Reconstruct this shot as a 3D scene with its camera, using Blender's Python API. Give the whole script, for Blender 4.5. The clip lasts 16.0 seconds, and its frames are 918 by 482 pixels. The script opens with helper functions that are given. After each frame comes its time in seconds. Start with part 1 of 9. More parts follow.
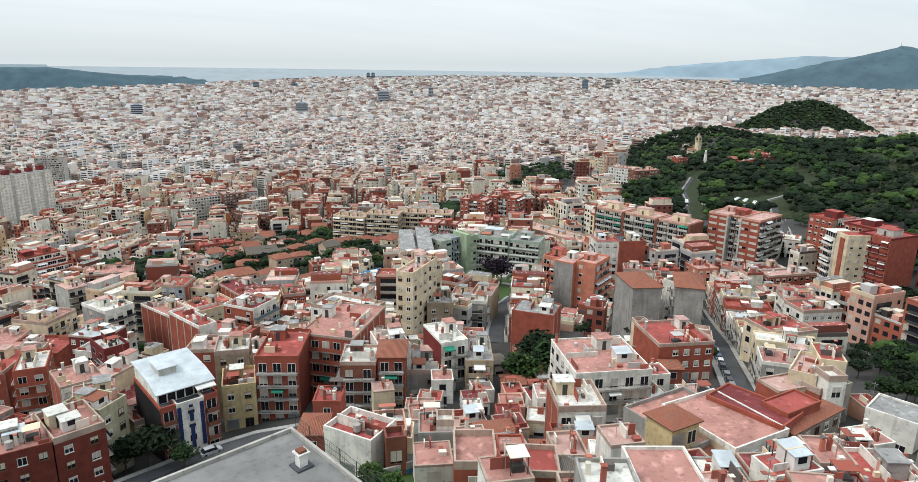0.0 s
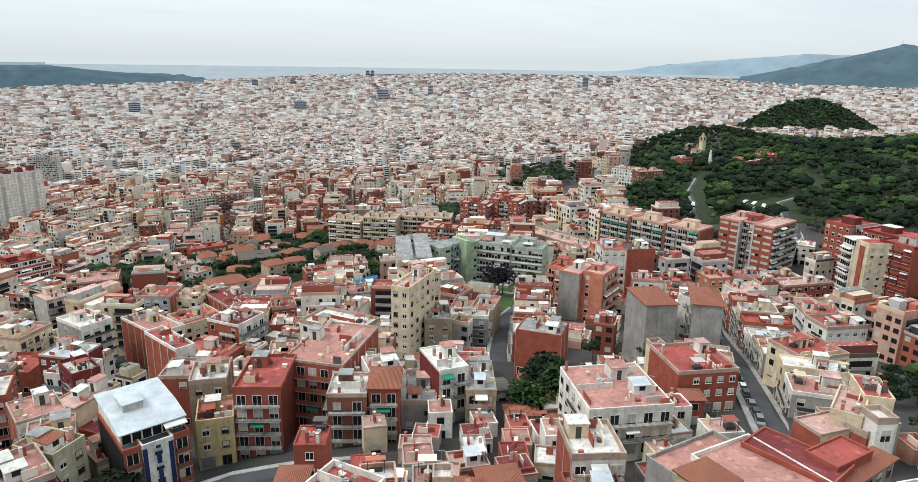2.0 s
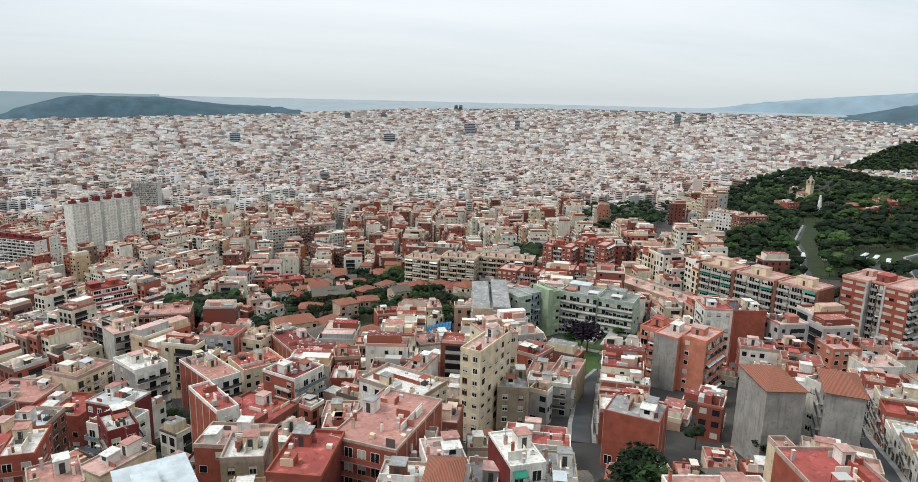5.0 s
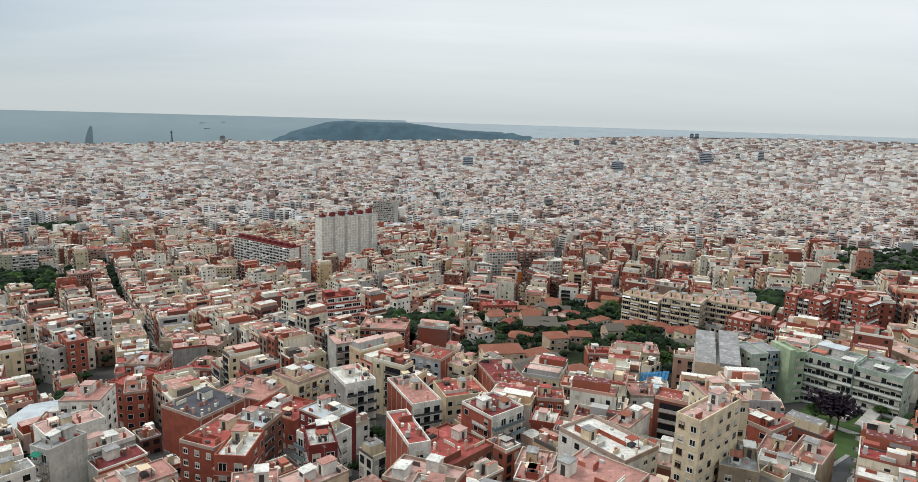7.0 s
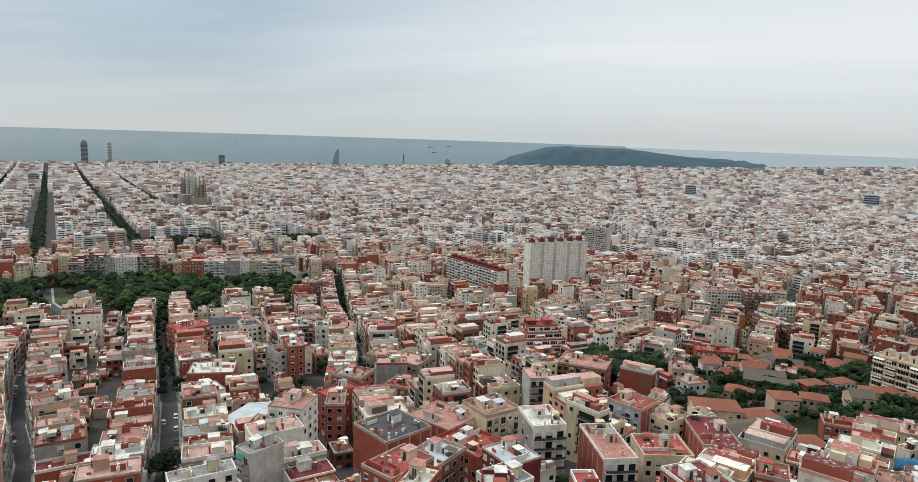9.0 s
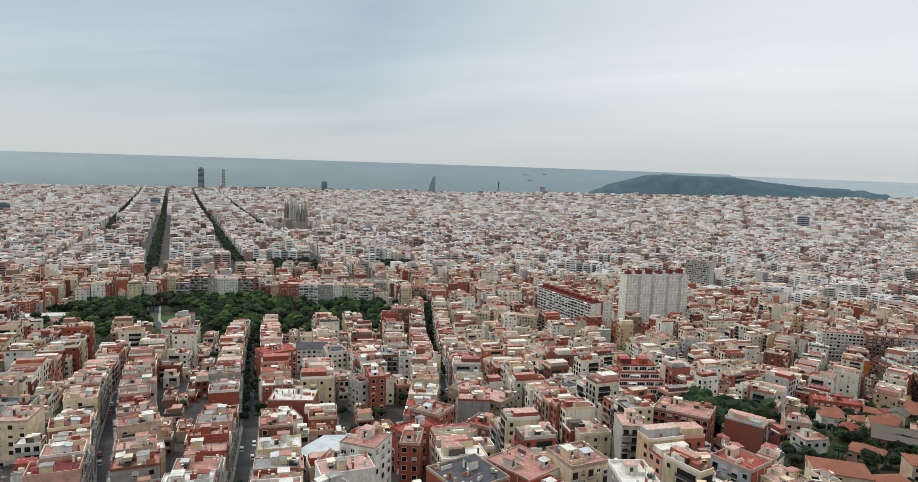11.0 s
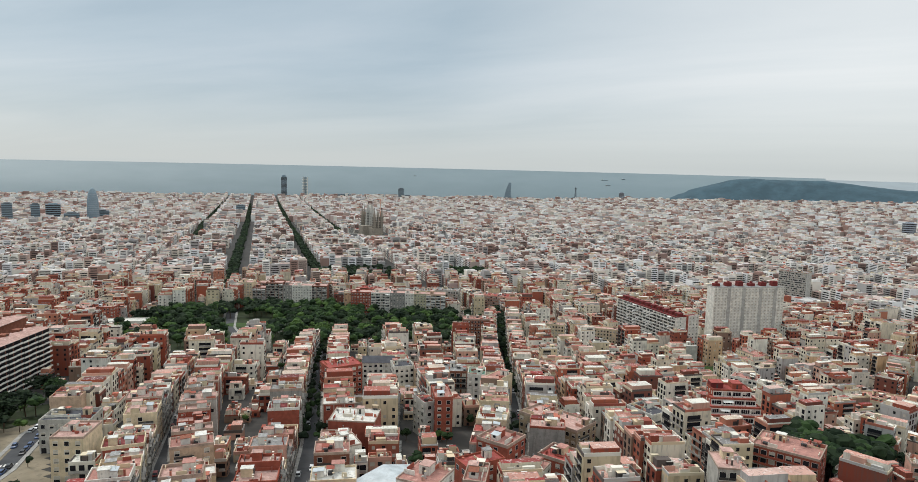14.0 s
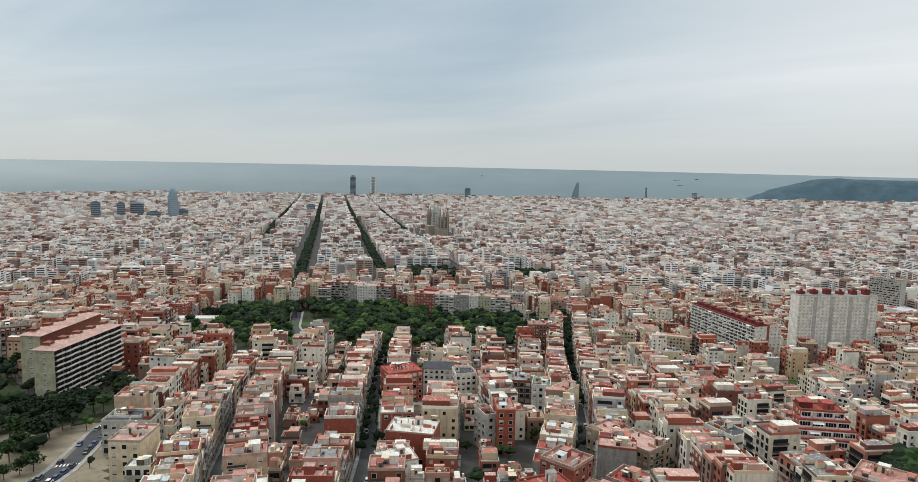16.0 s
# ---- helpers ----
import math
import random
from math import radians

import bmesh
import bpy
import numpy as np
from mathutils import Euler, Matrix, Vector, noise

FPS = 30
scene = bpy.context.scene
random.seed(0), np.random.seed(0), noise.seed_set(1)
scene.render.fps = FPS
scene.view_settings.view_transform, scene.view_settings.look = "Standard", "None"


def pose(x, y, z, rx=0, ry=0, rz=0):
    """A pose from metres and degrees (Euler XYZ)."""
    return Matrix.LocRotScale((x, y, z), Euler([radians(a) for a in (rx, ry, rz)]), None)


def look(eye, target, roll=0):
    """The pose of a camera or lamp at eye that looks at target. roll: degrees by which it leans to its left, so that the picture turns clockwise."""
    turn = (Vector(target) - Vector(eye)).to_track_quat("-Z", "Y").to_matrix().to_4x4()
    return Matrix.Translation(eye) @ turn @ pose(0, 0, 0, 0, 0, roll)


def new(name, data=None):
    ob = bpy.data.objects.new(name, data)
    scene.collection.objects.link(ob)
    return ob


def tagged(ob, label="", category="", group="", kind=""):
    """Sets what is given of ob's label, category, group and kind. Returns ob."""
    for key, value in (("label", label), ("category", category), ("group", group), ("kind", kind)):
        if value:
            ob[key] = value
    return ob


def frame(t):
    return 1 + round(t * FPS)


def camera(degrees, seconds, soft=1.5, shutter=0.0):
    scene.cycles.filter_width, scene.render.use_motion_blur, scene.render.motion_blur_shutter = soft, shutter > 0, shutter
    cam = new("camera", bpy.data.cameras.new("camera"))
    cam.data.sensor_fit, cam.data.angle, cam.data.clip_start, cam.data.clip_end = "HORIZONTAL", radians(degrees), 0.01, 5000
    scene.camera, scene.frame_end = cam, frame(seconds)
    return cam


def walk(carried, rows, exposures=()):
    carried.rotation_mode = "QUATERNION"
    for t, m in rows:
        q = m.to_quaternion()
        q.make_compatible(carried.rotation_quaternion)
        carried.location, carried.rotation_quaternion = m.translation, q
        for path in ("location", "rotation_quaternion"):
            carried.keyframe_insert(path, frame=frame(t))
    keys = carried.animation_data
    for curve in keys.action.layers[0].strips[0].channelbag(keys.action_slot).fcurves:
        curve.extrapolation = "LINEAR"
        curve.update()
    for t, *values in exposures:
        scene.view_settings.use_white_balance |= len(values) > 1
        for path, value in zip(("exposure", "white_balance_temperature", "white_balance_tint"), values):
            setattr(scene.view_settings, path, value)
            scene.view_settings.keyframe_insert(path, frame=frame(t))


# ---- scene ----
cam = camera(69.52, 16.0, soft=0.6)


def aim(x, y, z, bearing, pitch, roll):
    """Camera pose from a compass bearing (x east, y north) and a downward pitch."""
    return pose(x, y, z, 90 - pitch, 0, -bearing) @ pose(0, 0, 0, 0, 0, roll)


PATH = [
    (0, aim(-0.00, 0.00, 266.00, 212.764, 15.013, 0.874)),
    (0.5, aim(-1.86, -2.91, 266.06, 212.767, 15.060, 0.955)),
    (1, aim(-3.79, -5.94, 266.13, 212.763, 15.125, 0.944)),
    (1.5, aim(-5.76, -9.03, 266.21, 212.776, 15.151, 0.928)),
    (2, aim(-7.73, -12.14, 266.29, 212.795, 15.187, 0.906)),
    (2.5, aim(-9.71, -15.28, 266.38, 212.806, 14.950, 0.930)),
    (3, aim(-11.65, -18.33, 266.46, 212.809, 14.509, 0.878)),
    (3.2, aim(-12.40, -19.54, 266.49, 212.831, 14.365, 0.884)),
    (5.3, aim(-20.77, -33.01, 266.22, 202.764, 12.167, 1.439)),
    (5.5, aim(-21.33, -34.11, 266.22, 200.793, 12.000, 1.450)),
    (6, aim(-22.63, -36.84, 266.24, 196.002, 11.530, 1.596)),
    (6.5, aim(-23.99, -39.69, 266.28, 191.029, 11.132, 1.626)),
    (7, aim(-25.38, -42.66, 266.33, 186.021, 10.705, 1.702)),
    (7.5, aim(-26.53, -45.73, 266.41, 181.286, 10.296, 1.803)),
    (8, aim(-27.38, -48.87, 266.49, 176.365, 9.931, 1.819)),
    (8.5, aim(-28.09, -52.17, 266.58, 171.427, 9.540, 1.855)),
    (9, aim(-28.58, -55.44, 266.65, 167.422, 9.141, 1.896)),
    (9.2, aim(-28.73, -56.74, 266.67, 166.118, 8.995, 1.865)),
    (11.3, aim(-27.40, -71.49, 265.87, 158.244, 6.886, 1.821)),
    (11.5, aim(-27.05, -72.95, 265.85, 157.662, 6.866, 1.708)),
    (12, aim(-26.12, -76.59, 265.81, 157.012, 6.563, 1.652)),
    (12.5, aim(-25.08, -80.09, 265.80, 156.257, 6.561, 1.562)),
    (13, aim(-23.95, -83.43, 265.79, 155.237, 6.594, 1.476)),
    (13.5, aim(-22.72, -86.70, 265.80, 154.041, 6.666, 1.389)),
    (14, aim(-21.42, -89.84, 265.80, 152.505, 6.720, 1.376)),
    (14.5, aim(-20.07, -93.01, 265.82, 150.911, 6.775, 1.319)),
    (15, aim(-18.73, -96.29, 265.85, 149.721, 6.859, 1.276)),
    (15.5, aim(-17.24, -99.36, 265.88, 149.725, 6.859, 1.211)),
    (16, aim(-15.66, -102.28, 265.90, 146.740, 6.861, 1.199)),
]
walk(cam, PATH, exposures=[(0.0, 0.46, 6200, 10), (3.2, 0.46, 6200, 10), (5.5, 0.30, 6250, 10), (7.0, 0.20, 6300, 10), (9.0, 0.18, 6350, 10), (12.5, 0.18, 6400, 10), (16.0, 0.16, 6400, 10)])

# ---- daylight under a broken overcast ----
SUN_BEARING, SUN_HEIGHT = 105.0, 52.0
world = bpy.data.worlds.new("world")
scene.world = world
world.use_nodes = True
wt = world.node_tree
sky = wt.nodes.new("ShaderNodeTexSky")
sky.sky_type = "NISHITA"
sky.sun_disc = False
sky.sun_elevation = radians(SUN_HEIGHT)
sky.sun_rotation = radians(SUN_BEARING)


def wnode(kind, **inputs):
    n = wt.nodes.new(kind)
    for key, value in inputs.items():
        n.inputs[key].default_value = value
    return n


def wmath(op, a, b):
    n = wt.nodes.new("ShaderNodeMath")
    n.operation = op
    for i, v in enumerate((a, b)):
        if isinstance(v, (int, float)):
            n.inputs[i].default_value = v
        else:
            wt.links.new(v, n.inputs[i])
    return n.outputs[0]


wcoord = wt.nodes.new("ShaderNodeTexCoord")
wsep = wt.nodes.new("ShaderNodeSeparateXYZ")
wt.links.new(wcoord.outputs["Generated"], wsep.inputs[0])
wz = wmath("ADD", wmath("MAXIMUM", wsep.outputs[2], 0.0), 0.10)
wcomb = wt.nodes.new("ShaderNodeCombineXYZ")
wt.links.new(wmath("DIVIDE", wsep.outputs[0], wz), wcomb.inputs[0])
wt.links.new(wmath("DIVIDE", wsep.outputs[1], wz), wcomb.inputs[1])
wmap = wt.nodes.new("ShaderNodeMapping")
wmap.inputs["Rotation"].default_value = (0, 0, radians(25))
wmap.inputs["Scale"].default_value = (0.24, 0.62, 1)
wt.links.new(wcomb.outputs[0], wmap.inputs[0])
wn = wnode("ShaderNodeTexNoise", Scale=1.0, Detail=7.0, Roughness=0.55, Distortion=0.4)
wt.links.new(wmap.outputs[0], wn.inputs["Vector"])
wramp = wt.nodes.new("ShaderNodeValToRGB")
wramp.color_ramp.elements[0].position, wramp.color_ramp.elements[0].color = 0.30, (0.41, 0.51, 0.565, 1)
wramp.color_ramp.elements[1].position, wramp.color_ramp.elements[1].color = 0.68, (0.88, 0.905, 0.905, 1)
wmid = wramp.color_ramp.elements.new(0.48)
wmid.color = (0.64, 0.715, 0.745, 1)
wt.links.new(wn.outputs[0], wramp.inputs[0])
# brighter cloud towards the veiled sun in the west
wdot = wmath("MULTIPLY", wmath("ADD", wmath("MULTIPLY", wsep.outputs[0], -0.85), wmath("MULTIPLY", wsep.outputs[1], -0.45)), 0.6)
wbright = wt.nodes.new("ShaderNodeMix")
wbright.data_type = "RGBA"
wbright.inputs[7].default_value = (0.86, 0.875, 0.86, 1)
wt.links.new(wmath("MAXIMUM", wdot, 0.0), wbright.inputs[0])
wt.links.new(wramp.outputs[0], wbright.inputs[6])
# a bluer, darker veil towards the sea in the east
weast = wt.nodes.new("ShaderNodeMix")
weast.data_type = "RGBA"
weast.inputs[7].default_value = (0.34, 0.44, 0.52, 1)
wside = wmath("ADD", wmath("MULTIPLY", wsep.outputs[0], 0.64), wmath("MULTIPLY", wsep.outputs[1], -0.77))
wt.links.new(wmath("MINIMUM", wmath("MAXIMUM", wmath("MULTIPLY", wmath("SUBTRACT", wside, 0.72), 2.2), 0.0), 0.65), weast.inputs[0])
wt.links.new(wbright.outputs[2], weast.inputs[6])
# the veiled sun's broad glow in the cloud
wglow = wt.nodes.new("ShaderNodeMix")
wglow.data_type = "RGBA"
wglow.inputs[7].default_value = (0.95, 0.95, 0.925, 1)
wtow = wmath("ADD", wmath("MULTIPLY", wsep.outputs[0], -0.2), wmath("MULTIPLY", wsep.outputs[1], -0.98))
wt.links.new(wmath("MINIMUM", wmath("MAXIMUM", wmath("MULTIPLY", wmath("SUBTRACT", wtow, 0.75), 2.0), 0.0), 0.5), wglow.inputs[0])
wt.links.new(weast.outputs[2], wglow.inputs[6])
# pale haze band towards the horizon
whaze = wt.nodes.new("ShaderNodeMix")
whaze.data_type = "RGBA"
whaze.inputs[7].default_value = (0.60, 0.64, 0.635, 1)
wt.links.new(wmath("POWER", wmath("SUBTRACT", 1.0, wmath("MINIMUM", wmath("MULTIPLY", wmath("ABSOLUTE", wsep.outputs[2], 0.0), 7.0), 1.0)), 1.6), whaze.inputs[0])
wt.links.new(wglow.outputs[2], whaze.inputs[6])
wscale = wt.nodes.new("ShaderNodeVectorMath")
wscale.operation = "SCALE"
wscale.inputs["Scale"].default_value = 0.10
wt.links.new(sky.outputs[0], wscale.inputs[0])
wmix = wt.nodes.new("ShaderNodeMix")
wmix.data_type = "RGBA"
wmix.inputs[0].default_value = 0.90
wt.links.new(wscale.outputs[0], wmix.inputs[6])
wt.links.new(whaze.outputs[2], wmix.inputs[7])
# an overcast sky grows brighter towards the zenith
wzen = wt.nodes.new("ShaderNodeVectorMath")
wzen.operation = "SCALE"
wt.links.new(wmix.outputs[2], wzen.inputs[0])
wt.links.new(wmath("ADD", 1.0, wmath("MULTIPLY", wmath("MAXIMUM", wmath("SUBTRACT", wsep.outputs[2], 0.35), 0.0), 1.5)), wzen.inputs["Scale"])
wt.links.new(wzen.outputs[0], wt.nodes["Background"].inputs[0])
wt.nodes["Background"].inputs[1].default_value = 0.9

sun = new("sun", bpy.data.lights.new("sun", "SUN"))
sun.data.energy = 1.5
sun.data.angle = radians(20)
sun.data.color = (1.0, 0.955, 0.89)
sun.matrix_world = look((0, 0, 900), (-math.sin(radians(SUN_BEARING)) * 900, -math.cos(radians(SUN_BEARING)) * 900, 900 - 900 * math.tan(radians(SUN_HEIGHT))))


# ---- materials ----
def nodes_of(name):
    m = bpy.data.materials.new(name)
    m.use_nodes = True
    return m, m.node_tree, m.node_tree.nodes["Principled BSDF"]


def mix_rgb(nt, fac, a, b, mode="MIX"):
    n = nt.nodes.new("ShaderNodeMix")
    n.data_type = "RGBA"
    n.blend_type = mode
    for i, v in ((0, fac), (6, a), (7, b)):
        if isinstance(v, (int, float)):
            n.inputs[i].default_value = v
        elif isinstance(v, tuple):
            n.inputs[i].default_value = (*v, 1)
        else:
            nt.links.new(v, n.inputs[i])
    return n.outputs[2]


def noise_of(nt, vector, scale, detail=3.0, stretch=None):
    if stretch:
        mp = nt.nodes.new("ShaderNodeMapping")
        mp.inputs["Scale"].default_value = stretch
        nt.links.new(vector, mp.inputs[0])
        vector = mp.outputs[0]
    n = nt.nodes.new("ShaderNodeTexNoise")
    n.inputs["Scale"].default_value, n.inputs["Detail"].default_value = scale, detail
    nt.links.new(vector, n.inputs["Vector"])
    return n.outputs[0]


def remap(nt, value, a, b, c, d):
    n = nt.nodes.new("ShaderNodeMapRange")
    nt.links.new(value, n.inputs[0])
    for i, v in enumerate((a, b, c, d)):
        n.inputs[i + 1].default_value = v
    return n.outputs[0]


def bump_of(nt, bsdf, height, strength, distance):
    n = nt.nodes.new("ShaderNodeBump")
    n.inputs["Strength"].default_value, n.inputs["Distance"].default_value = strength, distance
    nt.links.new(height, n.inputs["Height"])
    nt.links.new(n.outputs[0], bsdf.inputs["Normal"])


def surface(name, colour, rough=0.85, patch=0.0, blotch=0.35, stain=0.4, streak=0.0, grain=6.0, bump=0.3, vary=0.12, metal=0.0, dirt=(0.10, 0.085, 0.07)):
    """Plaster, paint, paving: blotches, stains, rain streaks, grain, and a slight change from object to object."""
    m, nt, b = nodes_of(name)
    vec = nt.nodes.new("ShaderNodeNewGeometry").outputs["Position"]
    big = noise_of(nt, vec, blotch, 4)
    fine = noise_of(nt, vec, grain, 3)
    rnd = nt.nodes.new("ShaderNodeObjectInfo").outputs["Random"]
    light = tuple(min(1, c * 1.12) for c in colour)
    dark = tuple(c * 0.80 for c in colour)
    col = mix_rgb(nt, remap(nt, big, 0.35, 0.65, 0, 1), dark, light)
    col = mix_rgb(nt, remap(nt, rnd, 0, 1, 0, vary), col, tuple(c * 0.45 for c in colour))
    col = mix_rgb(nt, remap(nt, noise_of(nt, vec, blotch * 4.1, 5), 0.56, 0.74, 0, stain), col, dirt)
    if streak:
        col = mix_rgb(nt, remap(nt, noise_of(nt, vec, 1.3, 4, (1, 1, 0.10)), 0.52, 0.75, 0, streak), col, dirt)
    if patch:
        # repaired, limewashed and dirty patches
        col = mix_rgb(nt, remap(nt, noise_of(nt, vec, 0.62, 6), 0.56, 0.72, 0, patch), col, tuple(min(0.8, c * 1.7 + 0.08) for c in colour))
        col = mix_rgb(nt, remap(nt, noise_of(nt, vec, 1.1, 6), 0.56, 0.70, 0, patch), col, tuple(c * 0.4 for c in colour))
    col = mix_rgb(nt, remap(nt, fine, 0.3, 0.7, 0, 0.10), col, (0.05, 0.045, 0.04))
    nt.links.new(col, b.inputs["Base Color"])
    b.inputs["Roughness"].default_value, b.inputs["Metallic"].default_value = rough, metal
    b.inputs["Specular IOR Level"].default_value = 0.12 if rough > 0.7 else 0.5
    bump_of(nt, b, fine, bump, 0.03)
    return m


def palette(name, colours, rough=0.85, stain=0.3, blotch=0.12, streak=0.0, patch=0.0):
    """One colour a piece, taken from a list, with stains on it."""
    m, nt, b = nodes_of(name)
    geo = nt.nodes.new("ShaderNodeNewGeometry")
    ramp = nt.nodes.new("ShaderNodeValToRGB")
    ramp.color_ramp.interpolation = "CONSTANT"
    while len(ramp.color_ramp.elements) < len(colours):
        ramp.color_ramp.elements.new(0.5)
    for i, c in enumerate(colours):
        ramp.color_ramp.elements[i].position, ramp.color_ramp.elements[i].color = i / len(colours), (*c, 1)
    nt.links.new(geo.outputs["Random Per Island"], ramp.inputs[0])
    col = mix_rgb(nt, remap(nt, noise_of(nt, geo.outputs["Position"], blotch, 5), 0.45, 0.75, 0, stain), ramp.outputs[0], (0.12, 0.10, 0.085))
    if streak:
        col = mix_rgb(nt, remap(nt, noise_of(nt, geo.outputs["Position"], 0.9, 3, (1, 1, 0.15)), 0.5, 0.75, 0, streak), col, (0.12, 0.10, 0.085))
    if patch:
        # repaired, limewashed and dirty patches
        col = mix_rgb(nt, remap(nt, noise_of(nt, geo.outputs["Position"], patch, 4), 0.56, 0.68, 0, 0.55), col, (0.74, 0.70, 0.66))
        col = mix_rgb(nt, remap(nt, noise_of(nt, geo.outputs["Position"], patch * 1.37, 5, (1, 1, 1.2)), 0.555, 0.67, 0, 0.6), col, (0.10, 0.08, 0.07))
    nt.links.new(col, b.inputs["Base Color"])
    b.inputs["Roughness"].default_value = rough
    b.inputs["Specular IOR Level"].default_value = 0.12
    return m


def tiles(name, colour):
    """Clay roof tiles in rows, ridged down the slope."""
    m, nt, b = nodes_of(name)
    tc = nt.nodes.new("ShaderNodeTexCoord").outputs["Object"]
    wave = nt.nodes.new("ShaderNodeTexWave")
    wave.bands_direction = "X"
    wave.inputs["Scale"].default_value = 1.3
    wave.inputs["Distortion"].default_value = 0.6
    nt.links.new(tc, wave.inputs[0])
    col = mix_rgb(nt, wave.outputs[0], tuple(c * 0.55 for c in colour), colour)
    col = mix_rgb(nt, remap(nt, noise_of(nt, tc, 2.2, 5), 0.45, 0.7, 0, 0.5), col, tuple(c * 0.6 for c in colour))
    col = mix_rgb(nt, remap(nt, noise_of(nt, tc, 0.5, 4), 0.5, 0.75, 0, 0.45), col, (0.16, 0.13, 0.10))
    nt.links.new(col, b.inputs["Base Color"])
    b.inputs["Roughness"].default_value = 0.85
    b.inputs["Specular IOR Level"].default_value = 0.15
    bump_of(nt, b, wave.outputs[0], 0.8, 0.08)
    return m


def glassy(name, colour, rough=0.12):
    m, nt, b = nodes_of(name)
    rnd = nt.nodes.new("ShaderNodeObjectInfo").outputs["Random"]
    nt.links.new(mix_rgb(nt, rnd, colour, tuple(c * 2.2 for c in colour)), b.inputs["Base Color"])
    b.inputs["Roughness"].default_value = rough
    b.inputs["Specular IOR Level"].default_value = 0.22
    return m


def leafy(name, dark, light):
    m, nt, b = nodes_of(name)
    geo = nt.nodes.new("ShaderNodeNewGeometry")
    rnd = nt.nodes.new("ShaderNodeObjectInfo").outputs["Random"]
    col = mix_rgb(nt, geo.outputs["Random Per Island"], dark, light)
    col = mix_rgb(nt, remap(nt, rnd, 0, 1, 0, 0.5), col, tuple(c * 0.5 for c in dark))
    nt.links.new(col, b.inputs["Base Color"])
    b.inputs["Roughness"].default_value = 0.85
    b.inputs["Specular IOR Level"].default_value = 0.15
    return m


W = {
    "white": surface("white_render", (0.78, 0.74, 0.655), stain=0.4, streak=0.32),
    "cream": surface("cream_render", (0.72, 0.59, 0.40), stain=0.3, streak=0.2),
    "olive": surface("olive_cream_render", (0.50, 0.46, 0.31), streak=0.3),
    "yellow": surface("yellow_render", (0.60, 0.46, 0.24), stain=0.6, streak=0.4),
    "grey": surface("grey_render", (0.33, 0.31, 0.28), stain=0.5, streak=0.5),
    "palegrey": surface("pale_grey_render", (0.50, 0.475, 0.425), stain=0.4, streak=0.35),
    "brick": surface("red_brick", (0.33, 0.088, 0.056), blotch=0.5, grain=9, stain=0.3),
    "brown": surface("brown_brick", (0.22, 0.085, 0.055), blotch=0.5, grain=9, stain=0.3),
    "maroon": surface("maroon_paint", (0.18, 0.035, 0.032), stain=0.25),
    "darkbrick": surface("dark_red_brick", (0.17, 0.040, 0.028), blotch=0.6, grain=9),
    "salmon": surface("salmon_render", (0.58, 0.22, 0.14), stain=0.25),
    "pink": surface("pink_render", (0.60, 0.34, 0.26), streak=0.3),
    "beige": surface("beige_render", (0.56, 0.40, 0.28), streak=0.2),
    "green": surface("pale_green_panels", (0.42, 0.48, 0.39), streak=0.35),
    "lime": surface("green_tiles", (0.36, 0.43, 0.28), streak=0.2),
    "black": surface("black_cladding", (0.022, 0.020, 0.022), stain=0.1, vary=0.0),
    "navy": surface("navy_panel", (0.022, 0.035, 0.11), stain=0.1, vary=0.0),
    "tan": surface("tan_stone", (0.40, 0.31, 0.21), stain=0.5, streak=0.4),
    "blueg": surface("blue_grey_render", (0.40, 0.43, 0.47), streak=0.3),
    "orange": surface("orange_panels", (0.50, 0.15, 0.04), stain=0.2),
    "stone": surface("weathered_stone", (0.33, 0.285, 0.23), stain=0.6, streak=0.4),
}
R = {
    "terra": surface("terracotta_paving", patch=0.55, colour=(0.43, 0.215, 0.175), blotch=0.25, stain=0.45, grain=4),
    "rosy": surface("rose_paving", patch=0.55, colour=(0.53, 0.33, 0.28), blotch=0.25, stain=0.45, grain=4),
    "red": surface("red_waterproofing", patch=0.55, colour=(0.36, 0.085, 0.07), blotch=0.2, stain=0.4),
    "wine": surface("wine_red_roof", patch=0.55, colour=(0.20, 0.045, 0.045), blotch=0.2, stain=0.35),
    "grey": surface("grey_gravel_roof", patch=0.55, colour=(0.30, 0.29, 0.275), blotch=0.3, stain=0.6),
    "dark": surface("dark_roof_felt", (0.085, 0.085, 0.095), blotch=0.3),
    "white": surface("white_roof_membrane", patch=0.55, colour=(0.70, 0.67, 0.60), stain=0.6),
    "metal": surface("pale_metal_sheet", (0.50, 0.54, 0.55), rough=0.45, stain=0.25),
    "green": surface("green_roof_coating", (0.20, 0.36, 0.27), stain=0.4),
    "tile": tiles("clay_tiles", (0.36, 0.135, 0.085)),
    "tilered": tiles("red_clay_tiles", (0.33, 0.09, 0.065)),
    "tilegrey": tiles("grey_tiles", (0.17, 0.145, 0.12)),
}
coping = surface("parapet_render", (0.46, 0.34, 0.27), stain=0.5, streak=0.3)
concrete = surface("concrete", (0.42, 0.39, 0.35), stain=0.5)
asphalt = surface("asphalt", (0.075, 0.075, 0.078), rough=0.9, blotch=0.15, stain=0.3)
paint_white = surface("white_paint", (0.75, 0.72, 0.66), stain=0.2)
